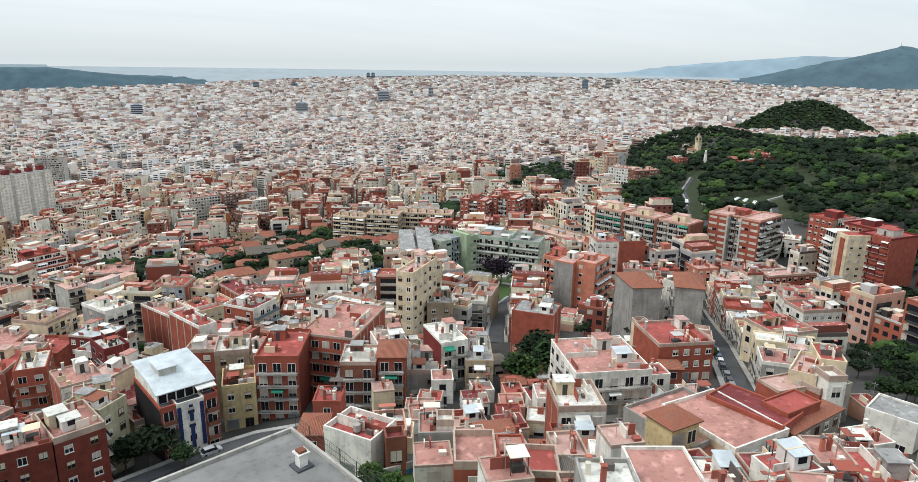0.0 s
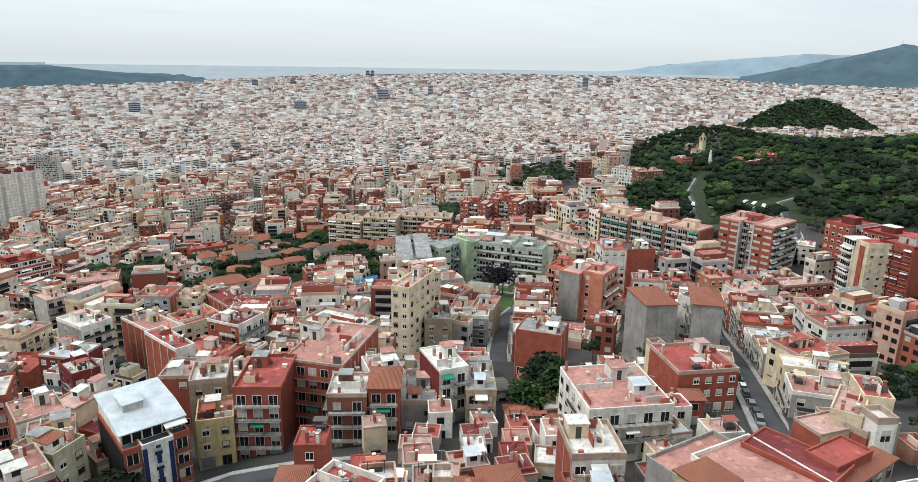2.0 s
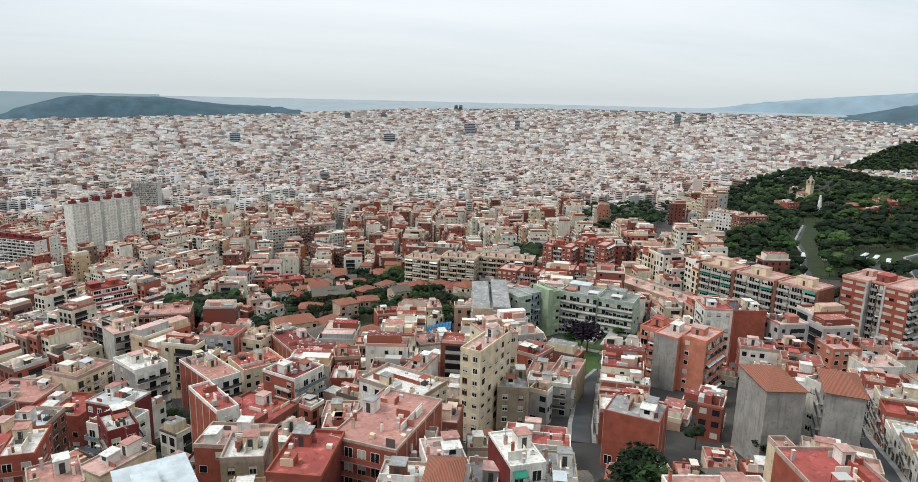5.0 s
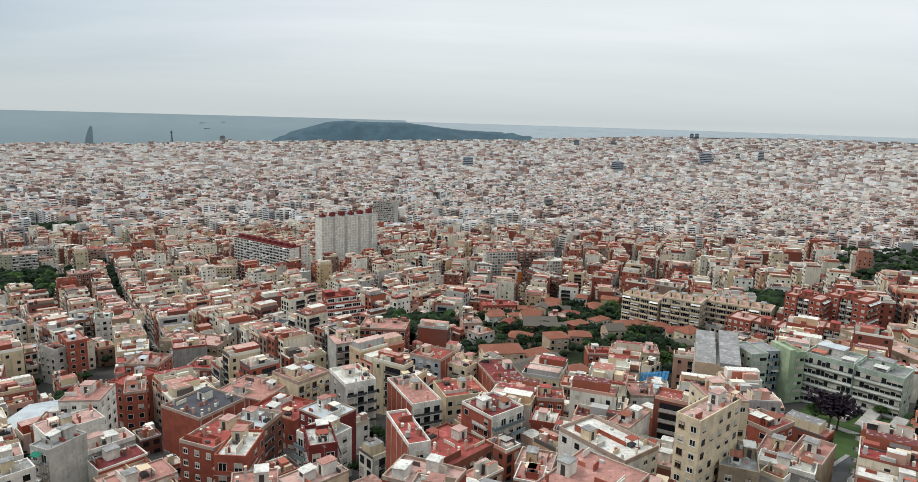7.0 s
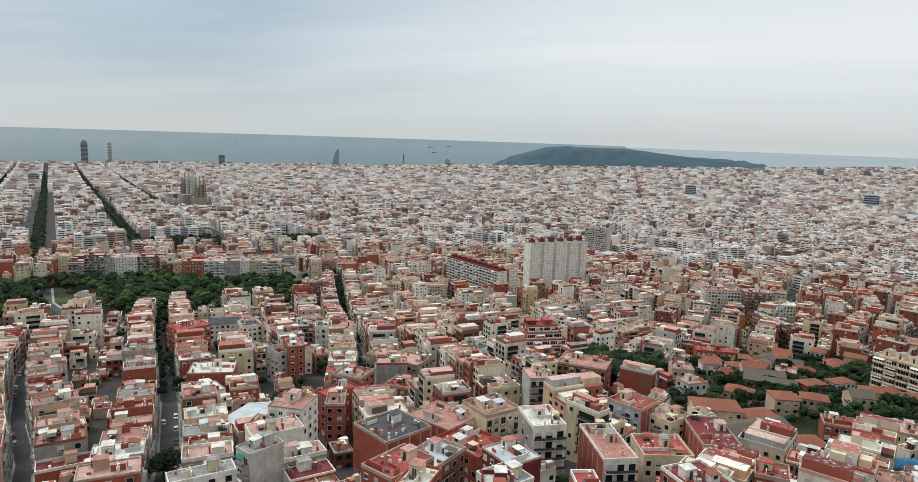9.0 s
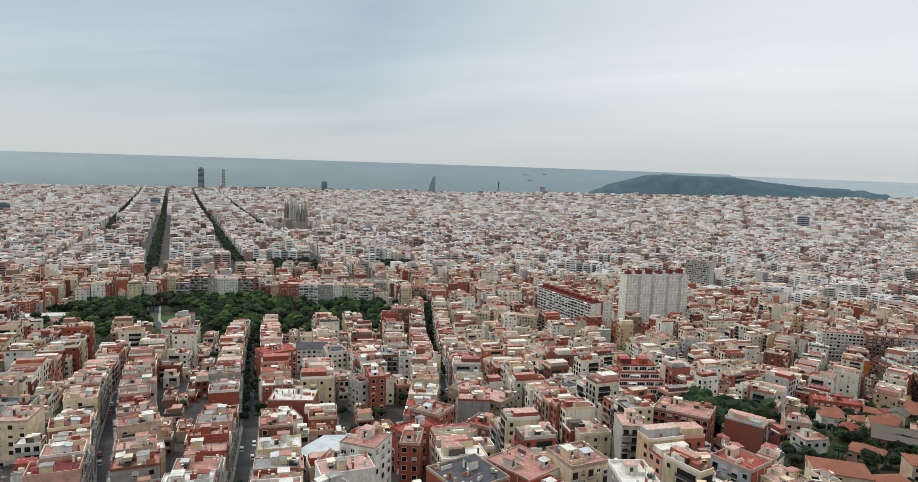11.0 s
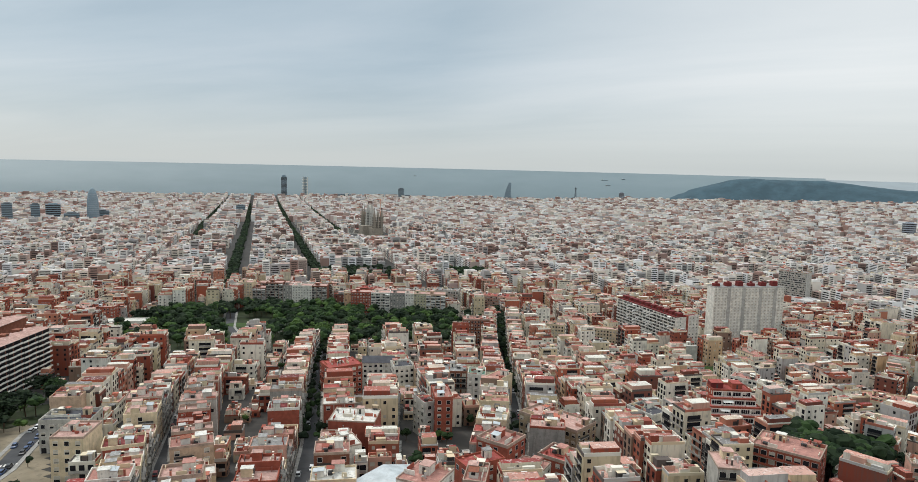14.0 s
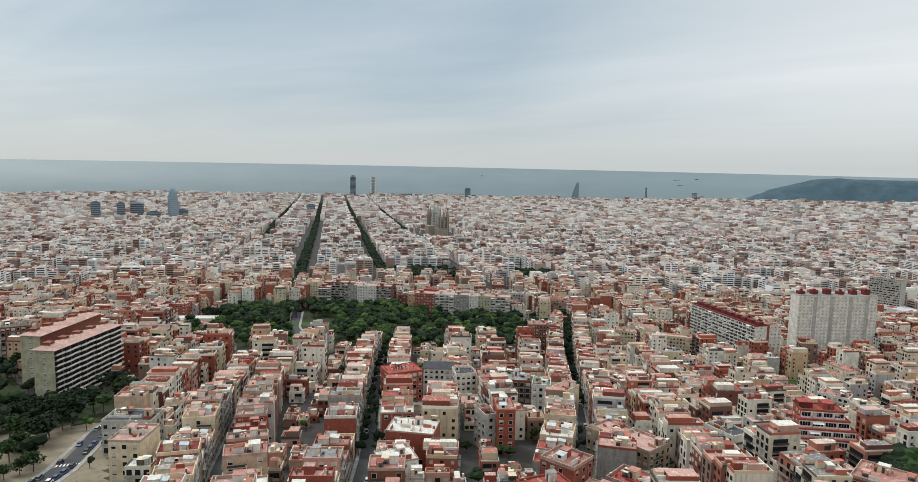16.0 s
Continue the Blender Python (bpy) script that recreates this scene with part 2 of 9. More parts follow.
pave = surface("pavement_slabs", (0.34, 0.325, 0.30), stain=0.4)
iron = surface("dark_iron", (0.045, 0.042, 0.04), rough=0.6)
steel = surface("galvanised_steel", (0.45, 0.46, 0.47), rough=0.4, metal=0.7)
wood = surface("brown_wood", (0.16, 0.085, 0.045))
glass = glassy("window_glass", (0.010, 0.010, 0.012), 0.25)
glass_rail = glassy("balustrade_glass", (0.10, 0.13, 0.14))
blind = surface("roller_blind", (0.60, 0.54, 0.45), stain=0.2, vary=0.35)
awn_green = surface("green_awning", (0.03, 0.22, 0.14))
awn_white = surface("white_awning", (0.75, 0.73, 0.68), stain=0.2)
awn_blue = surface("blue_tarpaulin", (0.05, 0.22, 0.42))
awn_orange = surface("orange_awning", (0.55, 0.17, 0.06))
bark = surface("bark", (0.12, 0.085, 0.06))
leaf_dark = leafy("pine_needles", (0.007, 0.015, 0.007), (0.023, 0.038, 0.015))
leaf_mid = leafy("broad_leaves", (0.012, 0.027, 0.009), (0.042, 0.076, 0.022))
leaf_light = leafy("fresh_leaves", (0.030, 0.062, 0.014), (0.090, 0.145, 0.036))
leaf_purple = leafy("plum_leaves", (0.012, 0.008, 0.014), (0.030, 0.018, 0.028))
gravel = surface("grey_gravel", (0.22, 0.212, 0.20), blotch=0.3, stain=0.5, grain=9)
grass = surface("grass", (0.050, 0.085, 0.024), blotch=0.2, stain=0.3)
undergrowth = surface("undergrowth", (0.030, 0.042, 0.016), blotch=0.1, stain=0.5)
earth = surface("dry_earth", (0.26, 0.215, 0.15), blotch=0.12, stain=0.5)
city_walls = palette("city_walls", [(0.765, 0.717, 0.608), (0.633, 0.509, 0.331), (0.330, 0.078, 0.045), (0.699, 0.622, 0.477), (0.787, 0.749, 0.655), (0.249, 0.066, 0.042), (0.573, 0.338, 0.253), (0.743, 0.685, 0.570), (0.393, 0.116, 0.066), (0.655, 0.550, 0.367), (0.191, 0.062, 0.044), (0.721, 0.654, 0.523), (0.446, 0.424, 0.402), (0.372, 0.106, 0.062), (0.610, 0.409, 0.251), (0.787, 0.738, 0.636), (0.274, 0.175, 0.126), (0.481, 0.194, 0.122)], streak=0.5, stain=0.4)
city_roofs = palette("city_roofs", [(0.394, 0.156, 0.115), (0.522, 0.308, 0.249), (0.273, 0.049, 0.043), (0.529, 0.402, 0.322), (0.354, 0.125, 0.094), (0.673, 0.640, 0.551), (0.478, 0.240, 0.188), (0.211, 0.202, 0.193), (0.313, 0.086, 0.069), (0.566, 0.377, 0.317), (0.150, 0.043, 0.039), (0.735, 0.700, 0.622), (0.540, 0.278, 0.215), (0.590, 0.468, 0.371)], stain=0.45, patch=0.9)
# distant houses: haze put into the colours, drawn toward a pale grey
hazed_walls = palette("hazed_city_walls", [(0.829, 0.808, 0.761), (0.672, 0.593, 0.501), (0.365, 0.231, 0.188), (0.758, 0.71, 0.628), (0.461, 0.355, 0.304), (0.836, 0.821, 0.81), (0.568, 0.439, 0.392), (0.408, 0.388, 0.373), (0.732, 0.674, 0.595), (0.271, 0.176, 0.149), (0.831, 0.815, 0.762)], blotch=0.03)
hazed_roofs = palette("hazed_city_roofs", [(0.444, 0.316, 0.267), (0.531, 0.424, 0.38), (0.329, 0.2, 0.169), (0.529, 0.488, 0.458), (0.389, 0.265, 0.231), (0.576, 0.551, 0.529), (0.237, 0.217, 0.208), (0.448, 0.333, 0.291), (0.244, 0.157, 0.137), (0.589, 0.542, 0.506)], blotch=0.03, patch=0.16)
# shade inside far balconies and openings, given as one flat dark colour
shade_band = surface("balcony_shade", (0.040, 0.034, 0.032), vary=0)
clutter = palette("roof_clutter", [(0.760, 0.715, 0.612), (0.646, 0.513, 0.347), (0.440, 0.150, 0.100), (0.480, 0.460, 0.430), (0.684, 0.587, 0.422), (0.300, 0.085, 0.060), (0.779, 0.743, 0.645), (0.120, 0.100, 0.090), (0.600, 0.340, 0.260), (0.741, 0.678, 0.562)])

# ---- ground ----
SLOPE = (150.048, -4.068, 8.14, -3.378, -1.261, -4.023, 15.867, -0.904, -0.639, 1.889, 3.999, 2.285)


def dip(b, r):
    """How far the far plain lies below the eye's level, in degrees; it is drawn in towards the viewer beyond 2.6 km."""
    end = float(np.interp(b, (150, 160, 172, 190, 200, 212), (3.0, 2.95, 2.5, 1.9, 1.3, 0.95)))
    return 5.14 + (end - 5.14) * ((r - 2600) / 1840) ** 0.8


def shrink(b, r):
    """The scale at which things of the far plain stand there."""
    return 1.0 if r < 2650 else r * math.tan(radians(dip(b, r))) / 240


def ground_z(x, y):
    """Height of the hillside and of the plain below it, over the sea."""
    r = math.hypot(x, y)
    far = float(np.interp(r, (600, 900, 1200, 2000, 3000, 4450), (118, 95, 80, 48, 22, 3)))
    b = math.degrees(math.atan2(x, y)) % 360
    far += float(np.interp(b, (205, 222, 228, 234, 245, 252), (0, 18, 42, 64, 74, 92))) * float(np.interp(r, (400, 700, 1000, 1250, 1450, 1700, 2100), (0.3, 0.9, 1, 0.95, 0.8, 0.45, 0)))
    far += 86 * math.exp(-(((x * 0.51 - y * 0.86 - 1) ** 2 / 140**2 + (x * -0.86 - y * 0.51 - 1800) ** 2 / 160**2) ** 1.12))
    far += 26 * math.exp(-(((x * 0.51 - y * 0.86 + 95) / 130) ** 2 + ((x * -0.86 - y * 0.51 - 1800) / 150) ** 2))
    far += 27 * math.exp(-(((b - 231.5) / 5.5) ** 2 + ((r - 1040) / 150) ** 2))
    if r > 2600:
        return 266 - r * math.tan(radians(dip(b, r)))
    if r > 1100:
        return far
    u, v = x / 100, y / 100
    q = math.sqrt(u * u + v * v + 1)
    near = sum(c * f for c, f in zip(SLOPE, (1, u, v, u * u, u * v, v * v, q, u * q, v * q, q**3 * 0.1, math.exp(-(u * u + v * v) / 4) * 10, math.exp(-(u * u + v * v)) * 10)))
    near -= 17 * math.exp(-((x - 10) / 170) ** 2 / 2 - ((y + 575) / 85) ** 2 / 2)
    near -= 15 * math.exp(-(((x + 285) / 65) ** 2 + ((y + 118) / 65) ** 2) / 2)
    near -= 3 * math.exp(-(((x + 12) / 24) ** 2 + ((y + 122) / 18) ** 2) / 2)
    near += 6 * math.exp(-(((x + 44) / 9) ** 2 + ((y + 41) / 10) ** 2) / 2) - 6 * math.exp(-(((x + 78) / 22) ** 2 + ((y + 80) / 22) ** 2) / 2)
    near -= 6 * math.exp(-(((x - 350) / 32) ** 2 + ((y + 275) / 38) ** 2) / 2)
    k = min(1, max(0, (r - 650) / 450))
    k = k * k * (3 - 2 * k)
    return near * (1 - k) + far * k


def polar(bearing, r, z=None):
    a = radians(bearing)
    x, y = r * math.sin(a), r * math.cos(a)
    return x, y, ground_z(x, y) if z is None else z


class Mesh:
    """Faces gathered for one mesh object, each with a material number."""

    def __init__(self):
        self.v, self.f, self.m = [], [], []

    def quad(self, a, b, c, d, mat=0):
        n = len(self.v)
        self.v += (a, b, c, d)
        self.f.append((n, n + 1, n + 2, n + 3))
        self.m.append(mat)

    def tri(self, a, b, c, mat=0):
        n = len(self.v)
        self.v += (a, b, c)
        self.f.append((n, n + 1, n + 2))
        self.m.append(mat)

    def box(self, x0, y0, z0, x1, y1, z1, mat=0, top=None, side=None, floor=True):
        n = len(self.v)
        self.v += ((x0, y0, z0), (x1, y0, z0), (x1, y1, z0), (x0, y1, z0), (x0, y0, z1), (x1, y0, z1), (x1, y1, z1), (x0, y1, z1))
        self.f += ((n, n + 1, n + 5, n + 4), (n + 1, n + 2, n + 6, n + 5), (n + 2, n + 3, n + 7, n + 6), (n + 3, n, n + 4, n + 7), (n + 4, n + 5, n + 6, n + 7))
        s = mat if side is None else side
        self.m += (mat, s, mat, s, mat if top is None else top)
        if floor:
            self.f.append((n + 3, n + 2, n + 1, n))
            self.m.append(mat)

    def turned(self, cx, cy, c, s, x0, y0, z0, x1, y1, z1, mat=0, top=None, side=None):
        """A box in a frame at (cx, cy) turned by the angle whose cosine and sine are given."""
        n = len(self.v)
        for z in (z0, z1):
            for x, y in ((x0, y0), (x1, y0), (x1, y1), (x0, y1)):
                self.v.append((cx + x * c - y * s, cy + x * s + y * c, z))
        self.f += ((n, n + 1, n + 5, n + 4), (n + 1, n + 2, n + 6, n + 5), (n + 2, n + 3, n + 7, n + 6), (n + 3, n, n + 4, n + 7), (n + 4, n + 5, n + 6, n + 7))
        e = mat if side is None else side
        self.m += (mat, e, mat, e, mat if top is None else top)

    def tube(self, x, y, z0, z1, r0, r1, n=8, mat=0, cap=True):
        k = len(self.v)
        for z, r in ((z0, r0), (z1, r1)):
            self.v += [(x + r * math.cos(2 * math.pi * i / n), y + r * math.sin(2 * math.pi * i / n), z) for i in range(n)]
        for i in range(n):
            j = (i + 1) % n
            self.f.append((k + i, k + j, k + n + j, k + n + i))
            self.m.append(mat)
        if cap:
            self.f.append(tuple(range(k + n, k + 2 * n)))
            self.m.append(mat)

    def data(self, name, *mats, smooth=False):
        me = bpy.data.meshes.new(name)
        me.from_pydata(self.v, [], self.f)
        for mt in mats:
            me.materials.append(mt)
        me.polygons.foreach_set("material_index", self.m)
        if smooth:
            me.polygons.foreach_set("use_smooth", [True] * len(self.f))
        me.update()
        return me


def part(name, data, parent, label="", at=(0, 0, 0), turn=0.0):
    """Links mesh data as one object under a thing or a part."""
    ob = new(name, data)
    ob.parent = parent
    ob.location = at
    if turn:
        ob.rotation_euler = (0, 0, turn)
    return tagged(ob, label) if label else ob


def thing(name, label, category, x, y, z, turn=0.0, group=""):
    ob = new(name)
    ob.empty_display_size = 1
    ob.location = (x, y, z)
    ob.rotation_euler = (0, 0, turn)
    return tagged(ob, label, category, group)


# one sheet of ground, finer near the camera
gm = Mesh()
rings = [0] + [6 * 1.075**i for i in range(1, 93)]
rings = [r for r in rings if r < 4440] + [4441]
SEG = 300
gm.v.append((0, 0, ground_z(0, 0)))
for r in rings[1:]:
    for i in range(SEG):
        x, y, z = polar(360 * i / SEG, r)
        gm.v.append((x, y, z))
for i in range(SEG):
    gm.f.append((0, 1 + (i + 1) % SEG, 1 + i))
    gm.m.append(0)
for k in range(len(rings) - 2):
    for i in range(SEG):
        a, b = 1 + k * SEG + i, 1 + k * SEG + (i + 1) % SEG
        gm.f.append((a, b, b + SEG, a + SEG))
        gm.m.append(0)
ground_mat = surface("street_ground", (0.062, 0.058, 0.054), blotch=0.06, stain=0.5, grain=1.5)
tagged(new("ground", gm.data("ground", ground_mat, smooth=True)), "sloping city ground of asphalt, concrete yards and earth", "ground", kind="structure")

# the sea and the hazy plain beyond the city, rising to the horizon
sea_mat, snt, sb = nodes_of("sea_water")
spos = snt.nodes.new("ShaderNodeNewGeometry").outputs["Position"]
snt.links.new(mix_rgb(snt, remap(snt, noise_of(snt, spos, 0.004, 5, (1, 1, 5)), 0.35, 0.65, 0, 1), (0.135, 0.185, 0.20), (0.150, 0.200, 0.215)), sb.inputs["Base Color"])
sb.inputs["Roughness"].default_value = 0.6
# pale blue-grey, the haze over the plain put into its colour
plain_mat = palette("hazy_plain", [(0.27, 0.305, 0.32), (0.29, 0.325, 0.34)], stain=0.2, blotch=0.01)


def backdrop(name, b0, b1, mat, label, top):
    m = Mesh()
    n = int((b1 - b0) / 1.5)
    depths = ((4440, 0.0), (4530, 0.35), (4680, 0.7), (4860, 1.0))
    for r, k in depths:
        for i in range(n + 1):
            bb = b0 + (b1 - b0) * i / n
            low = dip(bb, 4440) + 0.02
            z = 266 - r * math.tan(radians(low + (top - low) * k))
            m.v.append(polar(bb, r, z))
    for j in range(len(depths) - 1):
        for i in range(n):
            a = j * (n + 1) + i
            m.f.append((a, a + 1, a + n + 2, a + n + 1))
            m.m.append(0)
    tagged(new(name, m.data(name, mat, smooth=True)), label, name, kind="structure")


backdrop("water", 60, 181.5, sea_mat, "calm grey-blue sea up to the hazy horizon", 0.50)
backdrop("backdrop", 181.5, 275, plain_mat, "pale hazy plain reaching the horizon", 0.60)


# ---- kit of building parts ----
def window_data(w, h, shut, sash, name="window"):
    """A window: a frame standing proud of the wall, panes set back in it, a roller blind part of the way down."""
    m = Mesh()
    t = 0.09
    m.box(-w / 2, -0.07, 0, w / 2, 0.02, t, 1)
    m.box(-w / 2, -0.07, h - t, w / 2, 0.02, h, 1)
    m.box(-w / 2, -0.07, t, -w / 2 + t, 0.02, h - t, 1)
    m.box(w / 2 - t, -0.07, t, w / 2, 0.02, h - t, 1)
    m.box(-0.04, -0.06, t, 0.04, 0.02, h - t, 1)
    m.quad((-w / 2 + t, -0.02, t), (w / 2 - t, -0.02, t), (w / 2 - t, -0.02, h - t), (-w / 2 + t, -0.02, h - t), 0)
    if shut:
        m.box(-w / 2 + t, -0.05, h - t - (h - 2 * t) * shut, w / 2 - t, -0.03, h - t, 2)
    if h < 1.8:
        m.box(-w / 2 - 0.08, -0.14, -0.08, w / 2 + 0.08, 0.02, 0.0, 1)
    return m.data(name, glass, sash, blind)


WINDOWS = [window_data(1.35, 1.45, s, f) for f in (paint_white, wood) for s in (0, 0.45, 0.8, 0.25)]
DOORS = [window_data(1.8, 2.2, s, f, "balcony_door") for f in (paint_white, wood) for s in (0, 0.5, 0.85, 0)]
GARAGE = Mesh()
GARAGE.box(-1.3, -0.06, 0, 1.3, 0.02, 2.4, 1)
for gi in range(8):
    GARAGE.box(-1.2, -0.09, 0.08 + gi * 0.28, 1.2, -0.05, 0.30 + gi * 0.28, 0)
GARAGE = GARAGE.data("garage_door", steel, concrete)


def balcony_data(w, deep, style):
    """A balcony: a slab with a railing of bars, of masonry or of glass."""
    m = Mesh()
    m.box(-w / 2, -deep, -0.14, w / 2, 0, 0.06, 0)
    if style == "bars":
        for x0, x1, y0, y1 in ((-w / 2, w / 2, -deep, -deep + 0.05), (-w / 2, -w / 2 + 0.05, -deep, 0), (w / 2 - 0.05, w / 2, -deep, 0)):
            m.box(x0, y0, 0.98, x1, y1, 1.03, 1)
            m.box(x0, y0, 0.14, x1, y1, 0.18, 1)
        k = max(3, int(w / 0.22))
        for i in range(k + 1):
            x = -w / 2 + 0.02 + (w - 0.06) * i / k
            m.box(x, -deep + 0.01, 0.06, x + 0.03, -deep + 0.04, 0.98, 1, floor=False)
    else:
        s = 2 if style == "solid" else 3
        m.box(-w / 2, -deep, 0.06, w / 2, -deep + 0.09, 1.0, s)
        m.box(-w / 2, -deep + 0.09, 0.06, -w / 2 + 0.09, 0, 1.0, s)
        m.box(w / 2 - 0.09, -deep + 0.09, 0.06, w / 2, 0, 1.0, s)
        if style == "glass":
            m.box(-w / 2 - 0.02, -deep - 0.02, 1.0, w / 2 + 0.02, -deep + 0.10, 1.05, 1)
    return m


BALCONIES = {}
PANES = []
PANE = Mesh()
PANE.box(-0.79, -0.028, 0.11, -0.05, -0.022, 2.09, 0)
PANE.box(0.05, -0.028, 0.11, 0.79, -0.022, 2.09, 0)
PANE = PANE.data("pane", glass)


def balcony(w, deep, style, wall):
    key = (round(w, 1), deep, style, wall)
    if key not in BALCONIES:
        BALCONIES[key] = balcony_data(key[0], deep, style).data("balcony", concrete, iron if style == "bars" else steel, W[wall], glass_rail)
    return BALCONIES[key]


def antenna_data(h):
    m = Mesh()
    m.box(-0.03, -0.03, 0, 0.03, 0.03, h, 0)
    m.box(-0.03, -0.55, h - 0.35, 0.03, 0.55, h - 0.30, 0)
    for i in range(5):
        y = -0.5 + i * 0.25
        m.box(-0.3 + 0.03 * i, y - 0.015, h - 0.31, 0.3 - 0.03 * i, y + 0.015, h - 0.28, 0)
    return m.data("antenna", steel)


def chimney_data(h):
    m = Mesh()
    m.box(-0.3, -0.3, 0, 0.3, 0.3, h, 0)
    m.box(-0.38, -0.38, h, 0.38, 0.38, h + 0.1, 1)
    m.box(-0.22, -0.22, h + 0.1, 0.22, 0.22, h + 0.28, 1)
    return m.data("chimney", W["pink"], concrete)


def tank_data():
    m = Mesh()
    m.tube(0, 0, 0.25, 1.35, 0.55, 0.55, 10, 0)
    m.tube(0, 0, 1.35, 1.45, 0.58, 0.3, 10, 0)
    for sx in (-0.35, 0.35):
        m.box(sx - 0.06, -0.4, 0, sx + 0.06, 0.4, 0.25, 1)
    return m.data("water_tank", concrete, iron)


def cooler_data():
    m = Mesh()
    m.box(-0.45, -0.2, 0.12, 0.45, 0.2, 0.78, 0)
    m.tube(0, 0, 0.78, 0.80, 0.22, 0.22, 8, 1)
    m.box(-0.4, -0.16, 0, -0.3, 0.16, 0.12, 1)
    m.box(0.3, -0.16, 0, 0.4, 0.16, 0.12, 1)
    return m.data("air_conditioner", paint_white, iron)


ANTENNAS = [antenna_data(h) for h in (2.4, 3.2, 4.0)]
CHIMNEYS = [chimney_data(h) for h in (1.0, 1.5, 2.0)]
TANK, COOLER = tank_data(), cooler_data()


def hut_data(w, d, h, wall, roof):
    """A stair head on a flat roof, with its door and slab."""
    m = Mesh()
    m.box(-w / 2, -d / 2, 0, w / 2, d / 2, h, 0)
    m.box(-w / 2 - 0.15, -d / 2 - 0.15, h, w / 2 + 0.15, d / 2 + 0.15, h + 0.14, 1)
    m.box(-0.45, -d / 2 - 0.03, 0.02, 0.45, -d / 2, 2.05, 2)
    return m.data("stair_head", W[wall], R[roof], iron)


def shed_data(w, d, h, roof):
    """A lean-to of panels under a sloping sheet."""
    m = Mesh()
    m.box(-w / 2, -d / 2, 0, w / 2, d / 2, h - 0.3, 0)
    z0, z1 = h - 0.28, h + 0.05
    m.quad((-w / 2 - 0.2, -d / 2 - 0.2, z0), (w / 2 + 0.2, -d / 2 - 0.2, z0), (w / 2 + 0.2, d / 2 + 0.2, z1), (-w / 2 - 0.2, d / 2 + 0.2, z1), 1)
    m.quad((-w / 2 - 0.2, d / 2 + 0.2, z1 - 0.1), (w / 2 + 0.2, d / 2 + 0.2, z1 - 0.1), (w / 2 + 0.2, -d / 2 - 0.2, z0 - 0.1), (-w / 2 - 0.2, -d / 2 - 0.2, z0 - 0.1), 1)
    m.quad((-w / 2 - 0.2, -d / 2 - 0.2, z0 - 0.1), (w / 2 + 0.2, -d / 2 - 0.2, z0 - 0.1), (w / 2 + 0.2, -d / 2 - 0.2, z0), (-w / 2 - 0.2, -d / 2 - 0.2, z0), 1)
    m.box(-0.6, -d / 2 - 0.03, 0.9, 0.6, -d / 2, 1.8, 2)
    return m.data("roof_shed", paint_white, R[roof], glass)


def awning_data(w, mat):
    m = Mesh()
    m.quad((-w / 2, 0, 2.5), (-w / 2, -1.5, 2.0), (w / 2, -1.5, 2.0), (w / 2, 0, 2.5), 0)
    m.quad((-w / 2, -1.5, 2.0), (-w / 2, -1.5, 1.8), (w / 2, -1.5, 1.8), (w / 2, -1.5, 2.0), 0)
    m.quad((-w / 2, 0, 2.46), (w / 2, 0, 2.46), (w / 2, -1.5, 1.96), (-w / 2, -1.5, 1.96), 0)
    m.box(-w / 2, -0.12, 2.42, w / 2, 0, 2.56, 1)
    return m.data("awning", mat, steel)


AWNINGS = [awning_data(2.6, a) for a in (awn_white, awn_green, awn_orange, awn_white)]
FOOTPRINTS = []
CELLS = {}


def claim(x, y, w, d, yaw):
    """Remembers a footprint: the front edge's middle, its width, the depth behind it and the turn."""
    a = radians(yaw)
    cx, cy = x - math.sin(a) * d / 2, y + math.cos(a) * d / 2
    item = (cx, cy, math.cos(a), math.sin(a), w / 2, d / 2, math.hypot(w, d) / 2)
    FOOTPRINTS.append(item)
    reach = int(item[6] // 40) + 1
    for i in range(-reach, reach + 1):
        for j in range(-reach, reach + 1):
            CELLS.setdefault((int(cx // 40) + i, int(cy // 40) + j), []).append(item)


def taken(x, y, w, d, yaw, gap=0.3):
    a = radians(yaw)
    c, s = math.cos(a), math.sin(a)
    cx, cy = x - s * d / 2, y + c * d / 2
    rad = math.hypot(w, d) / 2
    spots = None
    for ox, oy, oc, os_, ow, od, orad in CELLS.get((int(cx // 40), int(cy // 40)), ()):
        dx, dy = cx - ox, cy - oy
        if dx * dx + dy * dy > (rad + orad) ** 2:
            continue
        if spots is None:
            spots = [(cx + u * c * w / 2 - v * s * d / 2, cy + u * s * w / 2 + v * c * d / 2) for u in (-1, -0.5, 0, 0.5, 1) for v in (-1, -0.5, 0, 0.5, 1)]
        for px, py in spots:
            qx, qy = px - ox, py - oy
            if abs(qx * oc + qy * os_) < ow + gap and abs(-qx * os_ + qy * oc) < od + gap:
                return True
        for u in (-1, 0, 1):
            for v in (-1, 0, 1):
                px, py = ox + u * oc * ow - v * os_ * od - cx, oy + u * os_ * ow + v * oc * od - cy
                if abs(px * c + py * s) < w / 2 and abs(-px * s + py * c) < d / 2:
                    return True
    return False


